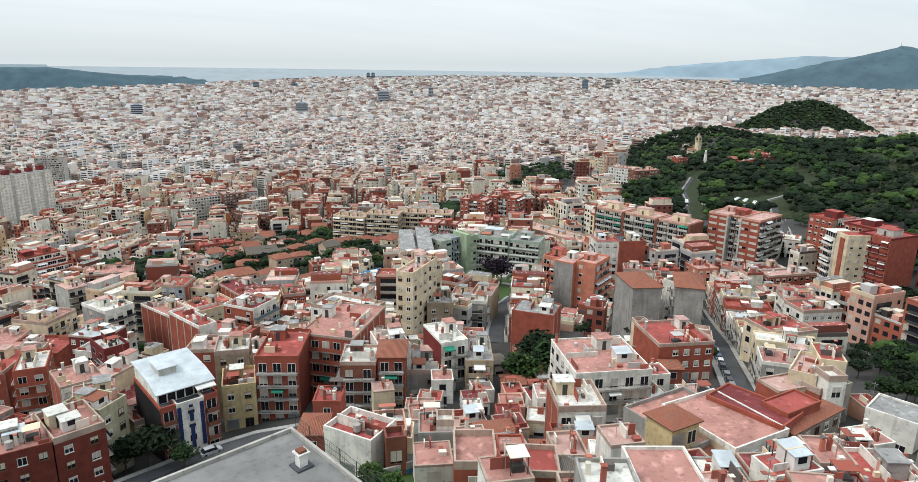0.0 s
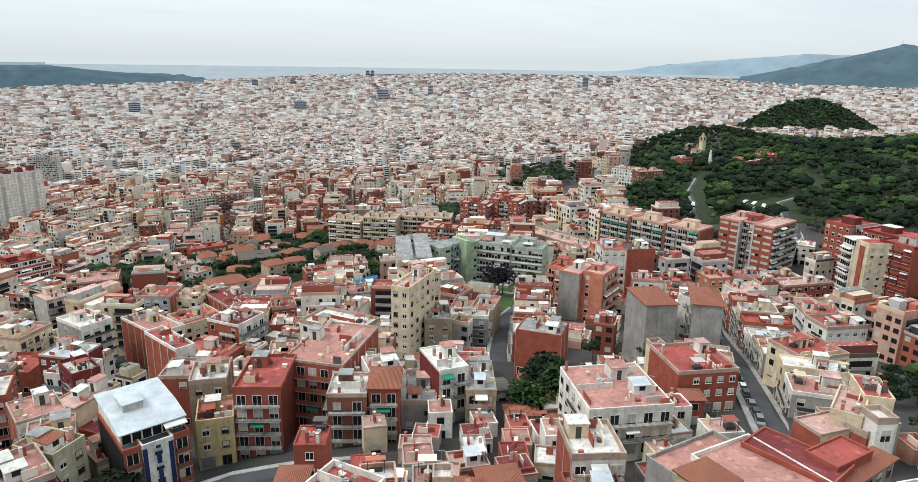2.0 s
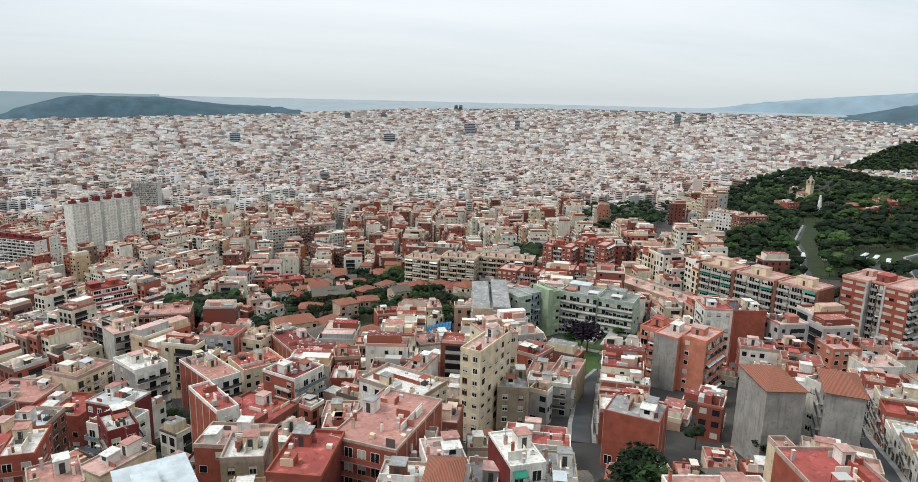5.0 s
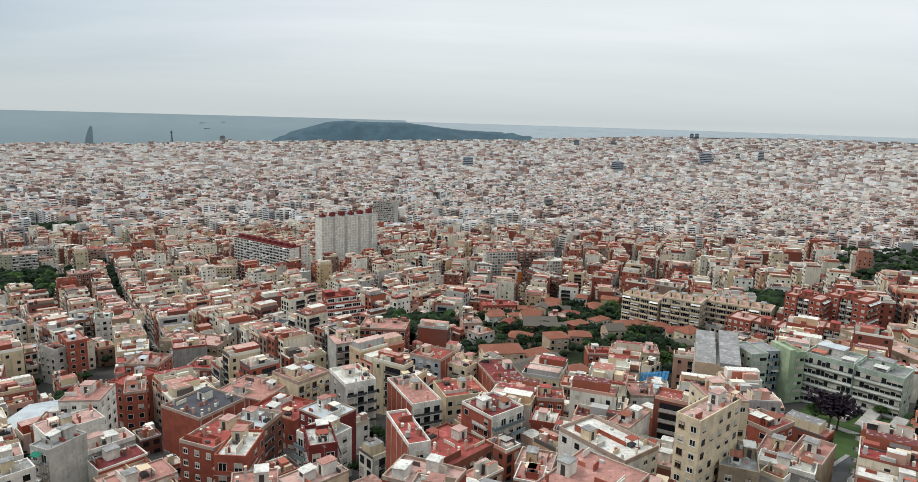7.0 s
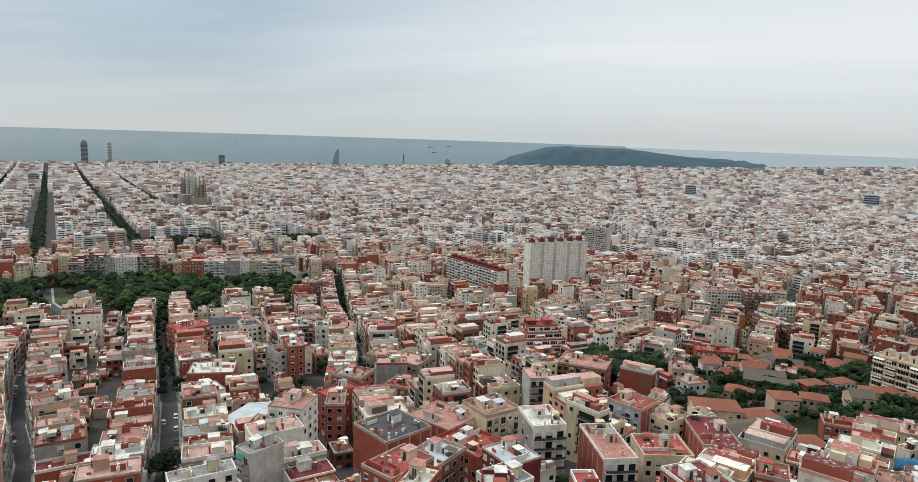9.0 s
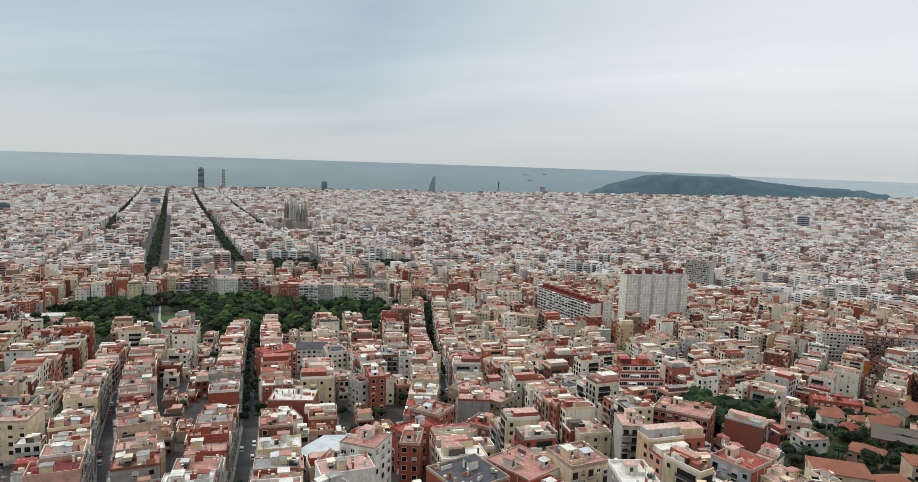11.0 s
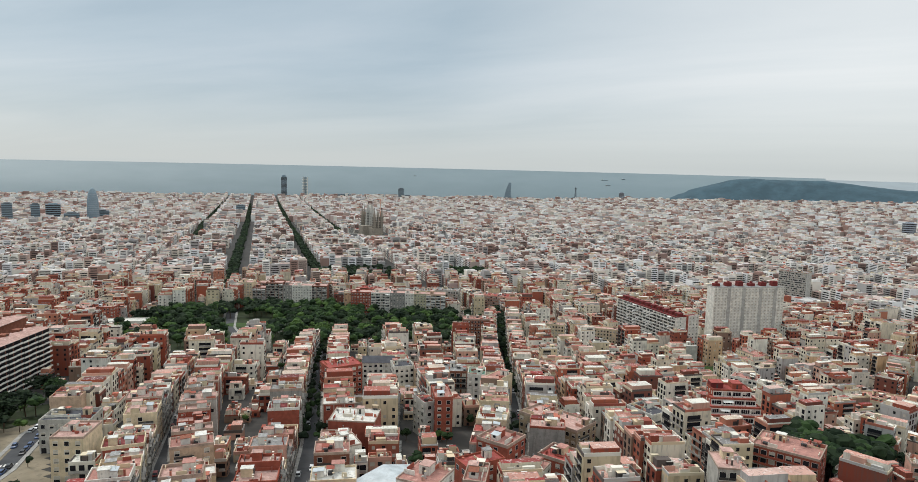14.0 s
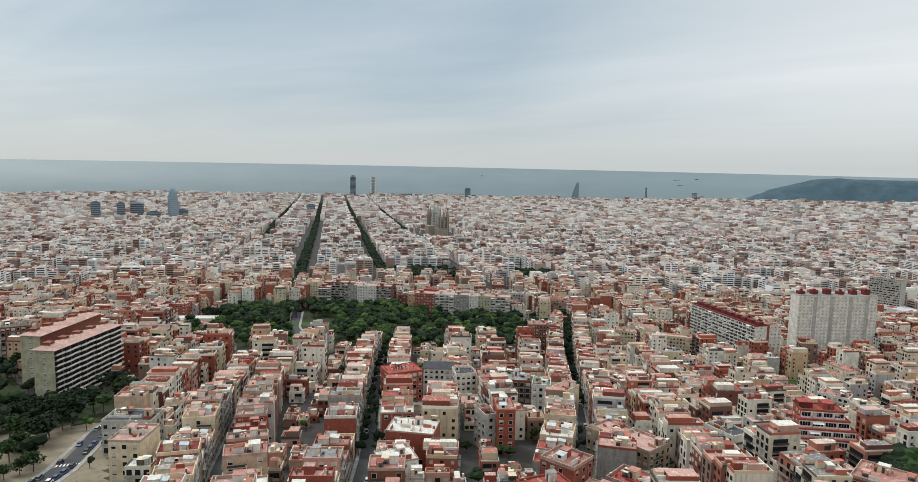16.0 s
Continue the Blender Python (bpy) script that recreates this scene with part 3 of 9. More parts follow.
def shell(n, w, d, H, wall, side, deep=6.0):
    """Walls of a building; its ends may differ from its front."""
    m = Mesh()
    m.box(-w / 2, 0, -deep, w / 2, d, H, 0, side=1)
    return m.data("wall", W[wall], W[side], coping)


def flat_roof(w, d, H, roof, rim, high=0.8):
    m = Mesh()
    m.box(-w / 2 + 0.1, 0.1, H, w / 2 - 0.1, d - 0.1, H + 0.06, 0)
    p = Mesh()
    t = 0.22
    for x0, y0, x1, y1 in ((-w / 2 - 0.04, -0.04, w / 2 + 0.04, t), (-w / 2 - 0.04, d - t, w / 2 + 0.04, d + 0.04), (-w / 2 - 0.04, t, -w / 2 + t, d - t), (w / 2 - t, t, w / 2 + 0.04, d - t)):
        p.box(x0, y0, H - 0.15, x1, y1, H + high, 0)
    return m.data("roof", R[roof]), p.data("parapet", rim)


def pitched_roof(w, d, H, roof, rise, hip, over=0.45):
    """A gabled or hipped roof with thickness and eaves."""
    m = Mesh()
    x0, x1, y0, y1 = -w / 2 - over, w / 2 + over, -over, d + over
    t = 0.16
    k = min((y1 - y0) / 2, (x1 - x0) / 2 - 0.3) if hip else 0.0
    a, b = (x0 + k, (y0 + y1) / 2, H + rise), (x1 - k, (y0 + y1) / 2, H + rise)
    for s in (t, 0):
        up = lambda p: (p[0], p[1], p[2] + s)
        c = [up((x0, y0, H)), up((x1, y0, H)), up((x1, y1, H)), up((x0, y1, H))]
        A, B = up(a), up(b)
        fs = [(c[0], c[1], B, A), (c[2], c[3], A, B), (c[1], c[2], B), (c[3], c[0], A)]
        if not hip:
            fs = fs[:2] if s else [(c[0], c[1], B, A), (c[2], c[3], A, B)]
        for f in fs:
            n = len(m.v)
            m.v += f
            m.f.append(tuple(range(n, n + len(f))) if s else tuple(range(n + len(f) - 1, n - 1, -1)))
            m.m.append(0)
    for p, q in (((x0, y0), (x1, y0)), ((x1, y0), (x1, y1)), ((x1, y1), (x0, y1)), ((x0, y1), (x0, y0))):
        if hip or p[1] == q[1]:
            m.quad((*p, H), (*q, H), (*q, H + t), (*p, H + t), 1)
    if not hip:
        for x in (-w / 2, w / 2):
            n = len(m.v)
            m.v += [(x, 0, H), (x, d, H), (x, d / 2, H + rise - 0.02)]
            m.f.append((n, n + 1, n + 2))
            m.m.append(2)
    m.tube(0, 0, H, H, 0.01, 0.01, 3, 1, cap=False)
    return m


PIERS = {}


def pier(H):
    key = round(H, 1)
    if key not in PIERS:
        m = Mesh()
        m.box(-0.08, -0.2, -6, 0.08, 0.2, key, 0)
        PIERS[key] = m.data("pier", coping)
    return PIERS[key]


def house(label, x, y, z, w, d, n, yaw, wall, roof, side=None, front="win", sides=False, fine=True, sh=3.0, pitch=None, rim=None, bare=False, stripes=0, category="building", name="apartment_house", rail="bars", group="", ground_floor=True, panels=None, low_rim=False):
    """An apartment house: (x, y, z) is the foot of its front's middle, yaw the turn of the front."""
    side = side or wall
    rng = random.Random(int(x * 7 + y * 13 + w * 31))
    a = radians(yaw)
    root = thing(name, label, category, x, y, z, a, group)
    claim(x, y, w, d, yaw)
    H = n * sh + 0.4
    part("wall", shell(n, w, d, H, wall, side), root)
    if stripes:
        k = max(2, int(d / 4.0))
        if not fine:
            pj = Mesh()
            for i in range(k + 1):
                for sx in (-1, 1):
                    u, v = sx * (w / 2 + 0.02), 0.25 + (d - 0.5) * i / k
                    pj.box(u - 0.08, v - 0.2, -6, u + 0.08, v + 0.2, H, 0)
            tagged(part("piers", pj.data("piers", coping), root), kind="stuff")
        for i in range(k + 1 if fine else 0):
            for sx in (-1, 1):
                part("pier", pier(H), root, at=(sx * (w / 2 + 0.02), 0.25 + (d - 0.5) * i / k, 0))
    if pitch:
        pm = pitched_roof(w, d, H, roof, pitch[0], pitch[1])
        part("roof", pm.data("roof", R[roof], wood, W[wall]), root)
    else:
        rd, pd = flat_roof(w, d, H, roof, rim or (W[wall] if rng.random() < 0.5 else coping), rng.choice((0.2, 0.35, 0.5)) if low_rim else rng.choice((0.4, 0.7, 1.0)))
        part("roof", rd, root)
        part("parapet", pd, root)
    # openings of the front
    joined, joined_b = Mesh(), Mesh()
    ledge = sides and not stripes and rng.random() < 0.5
    cols = max(1, int(w / 2.7))
    step = w / cols

    def hole(kind, px, py, pz, turn=0.0, loose=True):
        if fine and loose:
            pool = WINDOWS if kind == "w" else DOORS
            ob = part("window" if kind == "w" else "balcony_door", rng.choice(pool[:4] if wall in ("brick", "white", "maroon", "palegrey", "green") else pool), root, at=(px, py, pz), turn=turn)
            if kind == "d" and len(PANES) < 60:
                PANES.append(part("pane", PANE, ob))
        else:
            ww, hh = (1.45, 1.5) if kind == "w" else (1.9, 2.2)
            c, s = math.cos(turn), math.sin(turn)
            lift = rng.choice((0, 0, 0.5, 0.8))
            for x0, x1, z0, z1, dep, mt in ((-ww / 2 - 0.1, ww / 2 + 0.1, -0.1, hh + 0.1, -0.04, 1), (-ww / 2, ww / 2, 0, hh, -0.07, 0), (-ww / 2, ww / 2, hh * (1 - lift), hh, -0.09, 2)):
                if mt == 2 and not lift:
                    continue
                joined.quad(*[(px + u * c - dep * s, py + u * s + dep * c, pz + v) for u, v in ((x0, z0), (x1, z0), (x1, z1), (x0, z1))], mt)

    for k in range(n):
        zf = k * sh
        if k == 0 and ground_floor:
            for i in range(cols):
                px = -w / 2 + step * (i + 0.5)
                if fine and step > 2.6 and rng.random() < 0.5:
                    part("garage_door", GARAGE, root, at=(px, 0, 0.05))
                else:
                    hole("d", px, 0, 0.1)
        elif front in ("balc", "bays", "mixed"):
            if front == "balc":
                bw, centres = w - 0.5, (0.0,)
            elif front == "bays":
                bw = min(3.2, step * 0.95)
                centres = [-w / 2 + step * (i + 0.5) for i in range(cols)][:: 2 if cols > 3 else 1]
            else:
                bw, centres = w * 0.55, (-w * 0.18,)
            for cx in centres:
                if fine:
                    part("balcony", balcony(bw, 1.2, rail, wall), root, at=(cx, 0, zf + 0.1))
                else:
                    joined_b.box(cx - bw / 2, -1.2, zf - 0.05, cx + bw / 2, 0, zf + 0.12, 0)
                    joined_b.box(cx - bw / 2, -1.2, zf + 0.3 if rail == "bars" else zf + 0.12, cx + bw / 2, -1.12, zf + 1.05, 2 if rail == "solid" else 1)
            for i in range(cols):
                px = -w / 2 + step * (i + 0.5)
                hole("d" if any(abs(px - cx) < bw / 2 for cx in centres) else "w", px, 0, zf + (0.12 if any(abs(px - cx) < bw / 2 for cx in centres) else 0.95))
            if fine and rng.random() < 0.35:
                part("awning", rng.choice(AWNINGS), root, at=(centres[0], 0, zf + 0.2))
        elif front == "band":
            m = Mesh()
            m.box(-w / 2 + 0.3, -0.08, zf + 0.9, w / 2 - 0.3, 0.0, zf + 2.4, 0)
            i = 0
            while -w / 2 + 0.5 + i * 1.3 < w / 2 - 1.4:
                u = -w / 2 + 0.5 + i * 1.3
                m.box(u, -0.12, zf + 1.0 + rng.choice((0, 0, 0.4, 0.8)), u + 1.15, -0.08, zf + 2.35, rng.choice((1, 1, 0)))
                i += 1
            part("window_band", m.data("window_band", glass, blind), root)
        elif front == "win":
            for i in range(cols):
                if rng.random() < 0.93:
                    hole("w", -w / 2 + step * (i + 0.5), 0, zf + 0.95)
        if sides:
            rows = max(1, int(d / 3.4))
            if ledge and k:
                for sg in (-1, 1):
                    x0, x1 = (w / 2, w / 2 + 1.0) if sg > 0 else (-w / 2 - 1.0, -w / 2)
                    xe = x1 - 0.08 if sg > 0 else x0
                    joined_b.box(x0, d * 0.1, zf - 0.05, x1, d * 0.55, zf + 0.12, 0)
                    joined_b.box(xe, d * 0.1, zf + 0.3, xe + 0.08, d * 0.55, zf + 1.05, 1 if rail == "bars" else 2)
            for i in range(rows):
                py = d * (i + 0.5) / rows
                if rng.random() < 0.8:
                    hole("w", w / 2, py, zf + 0.95, math.pi / 2, False)
                    hole("w", -w / 2, py, zf + 0.95, -math.pi / 2, False)
    if panels:
        for i in range(cols):
            for u in (-0.46, 0.36):
                pm = Mesh()
                pm.box(0, -0.06, 1 * sh, step * 0.10 + 0.12, 0, H - 0.3, 0)
                part("panel", pm.data("panel", W[panels]), root, at=(-w / 2 + step * (i + 0.5 + u), 0, 0))
    if joined.f:
        tagged(part("windows", joined.data("windows", glass, paint_white, blind), root), kind="stuff")
    if joined_b.f:
        tagged(part("balconies", joined_b.data("balconies", concrete, iron, W[wall]), root), kind="stuff")
    # what stands on the roof
    if not pitch and not bare:
        zr = H + 0.06
        if w > 5 and d > 7:
            hw, hd = min(w * 0.40, rng.uniform(2.2, 3.4)), min(d * 0.30, rng.uniform(2.4, 3.8))
            hx = rng.uniform(-w / 2 + hw / 2 + 0.5, w / 2 - hw / 2 - 0.5)
            part("stair_head", hut_data(hw, hd, 2.5, rng.choice((wall, "white", "cream", "white")), rng.choice((roof, "rosy", "terra", "white", "grey"))), root, at=(hx, d * rng.uniform(0.55, 0.75), zr))
        if w > 6 and rng.random() < (0.7 if fine else 0.5):
            dm = Mesh()
            for _ in range(1):
                u, v, g = rng.uniform(-w / 2 + 0.8, w / 2 - 0.8), rng.uniform(0.4, d * 0.5), rng.uniform(0.9, 1.7)
                if rng.random() < 0.5:
                    dm.box(u, v, zr, u + 0.16, min(d - 0.4, v + d * 0.45), zr + g, 0)
                else:
                    dm.box(-w / 2 + 0.3, v, zr, u, v + 0.16, zr + g, 0)
            part("dividing_wall", dm.data("dividing_wall", W[rng.choice(("white", "brick", wall, "cream"))]), root)
        fit_ = Mesh()
        for _ in range(int(3 + w * d / 22)):
            u, v = rng.uniform(-w / 2 + 0.5, w / 2 - 1.0), rng.uniform(0.5, d - 1.2)
            g = rng.random()
            if g < 0.3:
                fit_.box(u, v, zr, u + 0.5, v + 0.5, zr + rng.uniform(0.8, 1.9), 0)
                fit_.box(u - 0.06, v - 0.06, zr + 1.9, u + 0.56, v + 0.56, zr + 2.0, 0)
            elif g < 0.55:
                fit_.box(u, v, zr, min(w / 2 - 0.3, u + rng.uniform(1.2, 4)), v + 0.16, zr + rng.uniform(0.6, 1.7), 0)
            elif g < 0.75:
                fit_.box(u, v, zr, u + 0.16, min(d - 0.3, v + rng.uniform(1.2, 4)), zr + rng.uniform(0.6, 1.7), 0)
            elif g < 0.9:
                fit_.box(u, v, zr, u + rng.uniform(0.5, 1.1), v + rng.uniform(0.4, 0.9), zr + rng.uniform(0.4, 0.9), 0)
            else:
                e, f_ = min(w / 2 - 0.3, u + 2.6), min(d - 0.3, v + 2.4)
                fit_.box(u, v, zr + 2.1, e, f_, zr + 2.18, 0)
                for pu, pv in ((u + 0.1, v + 0.1), (e - 0.2, v + 0.1), (u + 0.1, f_ - 0.2), (e - 0.2, f_ - 0.2)):
                    fit_.box(pu, pv, zr, pu + 0.08, pv + 0.08, zr + 2.1, 1)
                # a low dark box added as the shade under the canopy
                fit_.box(u + 0.4, v + 0.5, zr, e - 0.4, f_ - 0.5, zr + 0.75, 1)
        tagged(part("roof_fittings", fit_.data("roof_fittings", clutter, iron), root), kind="stuff")
        if fine:
            for _ in range(rng.randint(0, 2)):
                part("chimney", rng.choice(CHIMNEYS), root, at=(rng.uniform(-w / 2 + 0.7, w / 2 - 0.7), rng.uniform(1, d - 0.8), zr))
            if rng.random() < 0.4:
                part("water_tank", TANK, root, at=(rng.uniform(-w / 2 + 0.9, w / 2 - 0.9), rng.uniform(1, d - 1), zr))
            if rng.random() < 0.5:
                part("air_conditioner", COOLER, root, at=(rng.uniform(-w / 2 + 0.9, w / 2 - 0.9), rng.uniform(0.8, d - 1), zr))
        if rng.random() < 0.5:
            part("antenna", rng.choice(ANTENNAS), root, at=(rng.uniform(-w / 2 + 0.7, w / 2 - 0.7), rng.uniform(1, d - 0.8), zr), turn=rng.uniform(0, 3))
        if rng.random() < 0.45 and w > 6:
            part("roof_shed", shed_data(rng.uniform(2, 3.5), rng.uniform(2, 3), 2.3, rng.choice(("metal", "white", "tile"))), root, at=(rng.uniform(-w / 2 + 2, w / 2 - 2), rng.uniform(2, d * 0.45), zr))
    return root


# ---- houses that stand out ----
house("low cream rendered house with a clay tile roof", -93.3, -318.4, 155.7, 13.9, 9, 2, 207.4, "cream", "tile", pitch=(1.8, True), fine=False, name="house", category="house")
house("low cream rendered house with a clay tile roof", -75.5, -325.5, 154.2, 17.5, 10, 2, 177.3, "cream", "tile", pitch=(2.0, True), fine=False, name="house", category="house")
house("low beige house with a clay tile roof", -111.0, -354.7, 151.2, 9.5, 8, 2, 179.3, "beige", "tile", pitch=(1.6, True), fine=False, name="house", category="house")
house("low white rendered house with a clay tile roof", -91.9, -433.2, 138.0, 10.8, 8, 2, 189.4, "white", "tile", pitch=(1.6, True), fine=False, name="house", category="house")
house("low cream rendered house with a clay tile roof", -107.3, -432.1, 138.8, 12.8, 8, 2, 199.2, "cream", "tile", pitch=(1.6, True), fine=False, name="house", category="house")
house("low red brick house with a grey tiled roof", -111.2, -387.8, 146.4, 23.7, 8, 2, 171.1, "brick", "tilegrey", pitch=(1.6, False), fine=False, name="house", category="house")
house("low brown brick house with a clay tile roof", -132.9, -390.1, 146.8, 11.9, 8, 2, 207.1, "brown", "tile", pitch=(1.6, True), fine=False, name="house", category="house")
house("low white rendered house with a clay tile roof", -149.0, -401.1, 145.7, 12.3, 7, 2, 212.0, "white", "tile", pitch=(1.4, True), fine=False, name="house", category="house")
house("low stained yellow rendered house with a clay tile roof", -157.0, -381.6, 148.9, 11.9, 9, 2, 189.0, "yellow", "tile", pitch=(1.8, True), fine=False, name="house", category="house")
house("low beige house with a clay tile roof", -168.1, -386.4, 148.6, 11.4, 8, 2, 212.0, "beige", "tile", pitch=(1.6, True), fine=False, name="house", category="house")
house("low pale grey house with a clay tile roof", -171.9, -373.0, 150.6, 12.2, 9, 2, 188.9, "palegrey", "tile", pitch=(1.8, True), fine=False, name="house", category="house")
house("low brown brick house with a clay tile roof", -101.4, -285.4, 160.5, 12.3, 9, 2, 197.8, "brown", "tile", pitch=(1.8, True), fine=False, name="house", category="house")
house("low red brick house with a flat red roof", -119.6, -315.8, 156.7, 11.5, 10, 2, 172.6, "brick", "red", fine=False, name="house", category="house")
house("three-storey cream rendered apartment house with a flat rose-paved roof", -131.7, -303.1, 158.8, 17.5, 12, 3, 164.5, "cream", "rosy", fine=False)
house("five-storey olive-cream apartment house with a flat terracotta roof", -6.2, -127.7, 187.9, 6.3, 8.6, 5, 220.0, "olive", "terra")
house("five-storey dark red brick apartment house with a flat terracotta roof", -0.3, -116.1, 189.9, 7.8, 10.9, 5, 193.0, "darkbrick", "terra", sides=True)
house("five-storey dark red brick apartment house with a flat terracotta roof", 9.5, -115.3, 189.9, 11.5, 9.2, 5, 181.2, "darkbrick", "terra", sides=True)
house("low white rendered house with a flat terracotta roof", -85.6, -48.8, 205.9, 11.9, 14.5, 2, 175.7, "white", "terra", side="cream", bare=True, name="house", category="house")
house("low grey rendered house with a flat terracotta roof", -76.1, -60.7, 204.9, 13.9, 14.2, 2, 88.5, "grey", "terra", front="blank", bare=True, name="house", category="house")
house("low red brick house with a flat wine-red roof", -90.2, -55.4, 206.4, 12.8, 7, 2, 96.9, "brick", "wine", front="blank", bare=True, name="house", category="house")
house("low red brick house with a flat red roof", -98.7, -50.2, 206.9, 8.6, 4.8, 2, 177.6, "brick", "red", front="blank", bare=True, name="house", category="house")
house("three-storey stone apartment house with a clay tile roof", -100.7, -48.8, 201.9, 14.3, 3, 3, 181.2, "stone", "tile", pitch=(0.6, True))
house("low cream rendered house with a clay tile roof", -79.1, -52.1, 206.9, 6.4, 4, 1, 151.5, "cream", "tile", front="blank", pitch=(0.8, True), name="house", category="house")
house("low stained yellow rendered house with a clay tile roof", -74.5, -54.1, 212.4, 5.5, 5.1, 1, 176.9, "yellow", "tile", front="blank", pitch=(1.0, True), name="house", category="house")
house("low red brick house with a flat rose-paved roof", -107.5, -61.9, 203.4, 5.5, 11.8, 2, 76.5, "brick", "rosy", side="cream", front="blank", bare=True, name="house", category="house")
house("low red brick house with a flat rose-paved roof", -112.8, -57.0, 203.4, 3.6, 7.6, 2, 88.2, "brick", "rosy", front="blank", bare=True, name="house", category="house")
house("low stone house with a flat wine-red roof", -118.4, -54.8, 202.9, 7.6, 3, 2, 174.0, "stone", "wine", front="blank", bare=True, name="house", category="house")
house("low cream rendered house with a flat rose-paved roof", -113.0, -58.9, 205.4, 4.7, 10.5, 2, 110.5, "cream", "rosy", name="house", category="house")
house("low cream rendered house with a flat red roof", -121.5, -58.0, 206.4, 4.6, 8.4, 2, 131.9, "cream", "red", name="house", category="house")
house("low white rendered house with a flat white roof", -114.4, -53.3, 209.4, 3.4, 4.1, 1, 152.6, "white", "white", front="blank", bare=True, name="house", category="house")
house("low white rendered house with a flat grey roof", -112.1, -43.2, 204.9, 7.5, 7.3, 2, 100.7, "white", "grey", front="blank", bare=True, name="house", category="house")
house("low grey rendered house with a flat red roof", -86.6, -36.9, 206.9, 12.0, 9.7, 2, 54.3, "grey", "red", front="blank", rim=W["white"], name="house", category="house")
house("low cream rendered house with a flat terracotta roof", -77.0, -47.0, 207.9, 4.5, 3, 1, 148.7, "cream", "terra", bare=True, name="house", category="house")
house("low red brick house with a clay tile roof", -81.2, -41.2, 207.9, 3.6, 3, 1, 157.0, "brick", "tile", front="blank", pitch=(0.6, True), name="house", category="house")
house("low tan stone-clad house with a flat rose-paved roof", -86.5, -39.7, 208.4, 4.5, 3, 1, 148.7, "tan", "rosy", bare=True, name="house", category="house")
house("low tan stone-clad house with a flat rose-paved roof", -87.9, -45.8, 206.4, 3.6, 4.8, 1, 112.6, "tan", "rosy", bare=True, name="house", category="house")
house("low white rendered house with a flat terracotta roof", -46.1, -32.1, 222.9, 6.7, 11, 1, 148.6, "white", "terra", rim=W["white"], bare=True, name="house", category="house")
house("four-storey white rendered block with a flat white roof and long balconies", -73.4, -74.1, 196.4, 8.3, 9.8, 4, 151.7, "white", "white", side="brick", front="balc", stripes=1)
house("low red brick house with a flat terracotta roof", -69.9, -70.9, 198.9, 8.4, 5.2, 2, 148.8, "brick", "terra", name="house", category="house")
house("low red brick house with a flat red roof", -42.5, -50.0, 217.9, 6.2, 5.5, 1, 144.6, "brick", "red", front="blank", bare=True, name="house", category="house")
house("low red brick house with a grey tiled roof", -47.4, -47.3, 217.9, 5.1, 3.5, 1, 148.7, "brick", "tilegrey", front="blank", bare=True, name="house", category="house")
house("low red brick house with a flat terracotta roof", -44.2, -43.2, 218.9, 5.3, 3.3, 1, 148.6, "brick", "terra", name="house", category="house")
house("low white rendered house with a flat red roof", -48.8, -41.0, 218.9, 4.2, 3.6, 1, 148.7, "white", "red", rim=W["blueg"], bare=True, name="house", category="house")
house("low red brick house with a flat terracotta roof", -40.4, -58.2, 214.9, 5.3, 7.3, 1, 148.7, "brick", "terra", front="blank", bare=True, name="house", category="house")
house("low red brick house with a flat terracotta roof", -48.0, -60.8, 212.9, 3.7, 4.3, 1, 148.8, "brick", "terra", front="blank", bare=True, name="house", category="house")
house("low grey rendered house with a flat terracotta roof", -45.2, -75.7, 205.9, 5.3, 6.1, 2, 150.6, "grey", "terra", rim=W["grey"], name="house", category="house")
house("low white rendered house with a flat white roof", -46.8, -75.8, 209.9, 2.6, 3.1, 1, 148.9, "white", "white", front="blank", bare=True, name="house", category="house")
house("low red brick house with a flat white roof", -39.1, -78.6, 205.9, 4.8, 6.4, 2, 156.6, "brick", "white", rim=W["pink"], name="house", category="house")
house("low brown brick house with a flat wine-red roof", -37.9, -74.6, 210.4, 2.8, 3, 1, 161.1, "brown", "wine", front="blank", bare=True, name="house", category="house")
house("low white rendered house with a flat red roof", -32.7, -80.0, 206.9, 8.4, 6.6, 2, 119.8, "white", "red", front="blank", rim=W["white"], name="house", category="house")
house("low red brick house with a clay tile roof", -29.7, -86.9, 207.9, 3.9, 5.9, 1, 148.9, "brick", "tile", front="blank", pitch=(1.2, True), name="house", category="house")
house("three-storey red brick apartment house with a flat red roof", -38.7, -103.6, 196.9, 5.1, 5.9, 3, 149.0, "brick", "red")
house("three-storey white rendered block with a flat terracotta roof and long balconies", -92.7, -85.3, 196.9, 16.2, 17.2, 3, 156.6, "white", "terra", front="balc", sides=True)
house("five-storey brown brick block with a flat white roof and long balconies", -52.4, -120.7, 188.0, 7.7, 9, 5, 149.2, "brown", "white", front="balc", sides=True)
house("five-storey red brick block with a clay tile roof and long balconies", -58.8, -117.6, 189.4, 5.9, 9, 5, 149.3, "brick", "tile", front="balc", sides=True, pitch=(1.8, True))
house("six-storey white rendered apartment house with a flat rose-paved roof", -63.0, -123.7, 185.5, 7.1, 10, 6, 167.9, "white", "rosy")
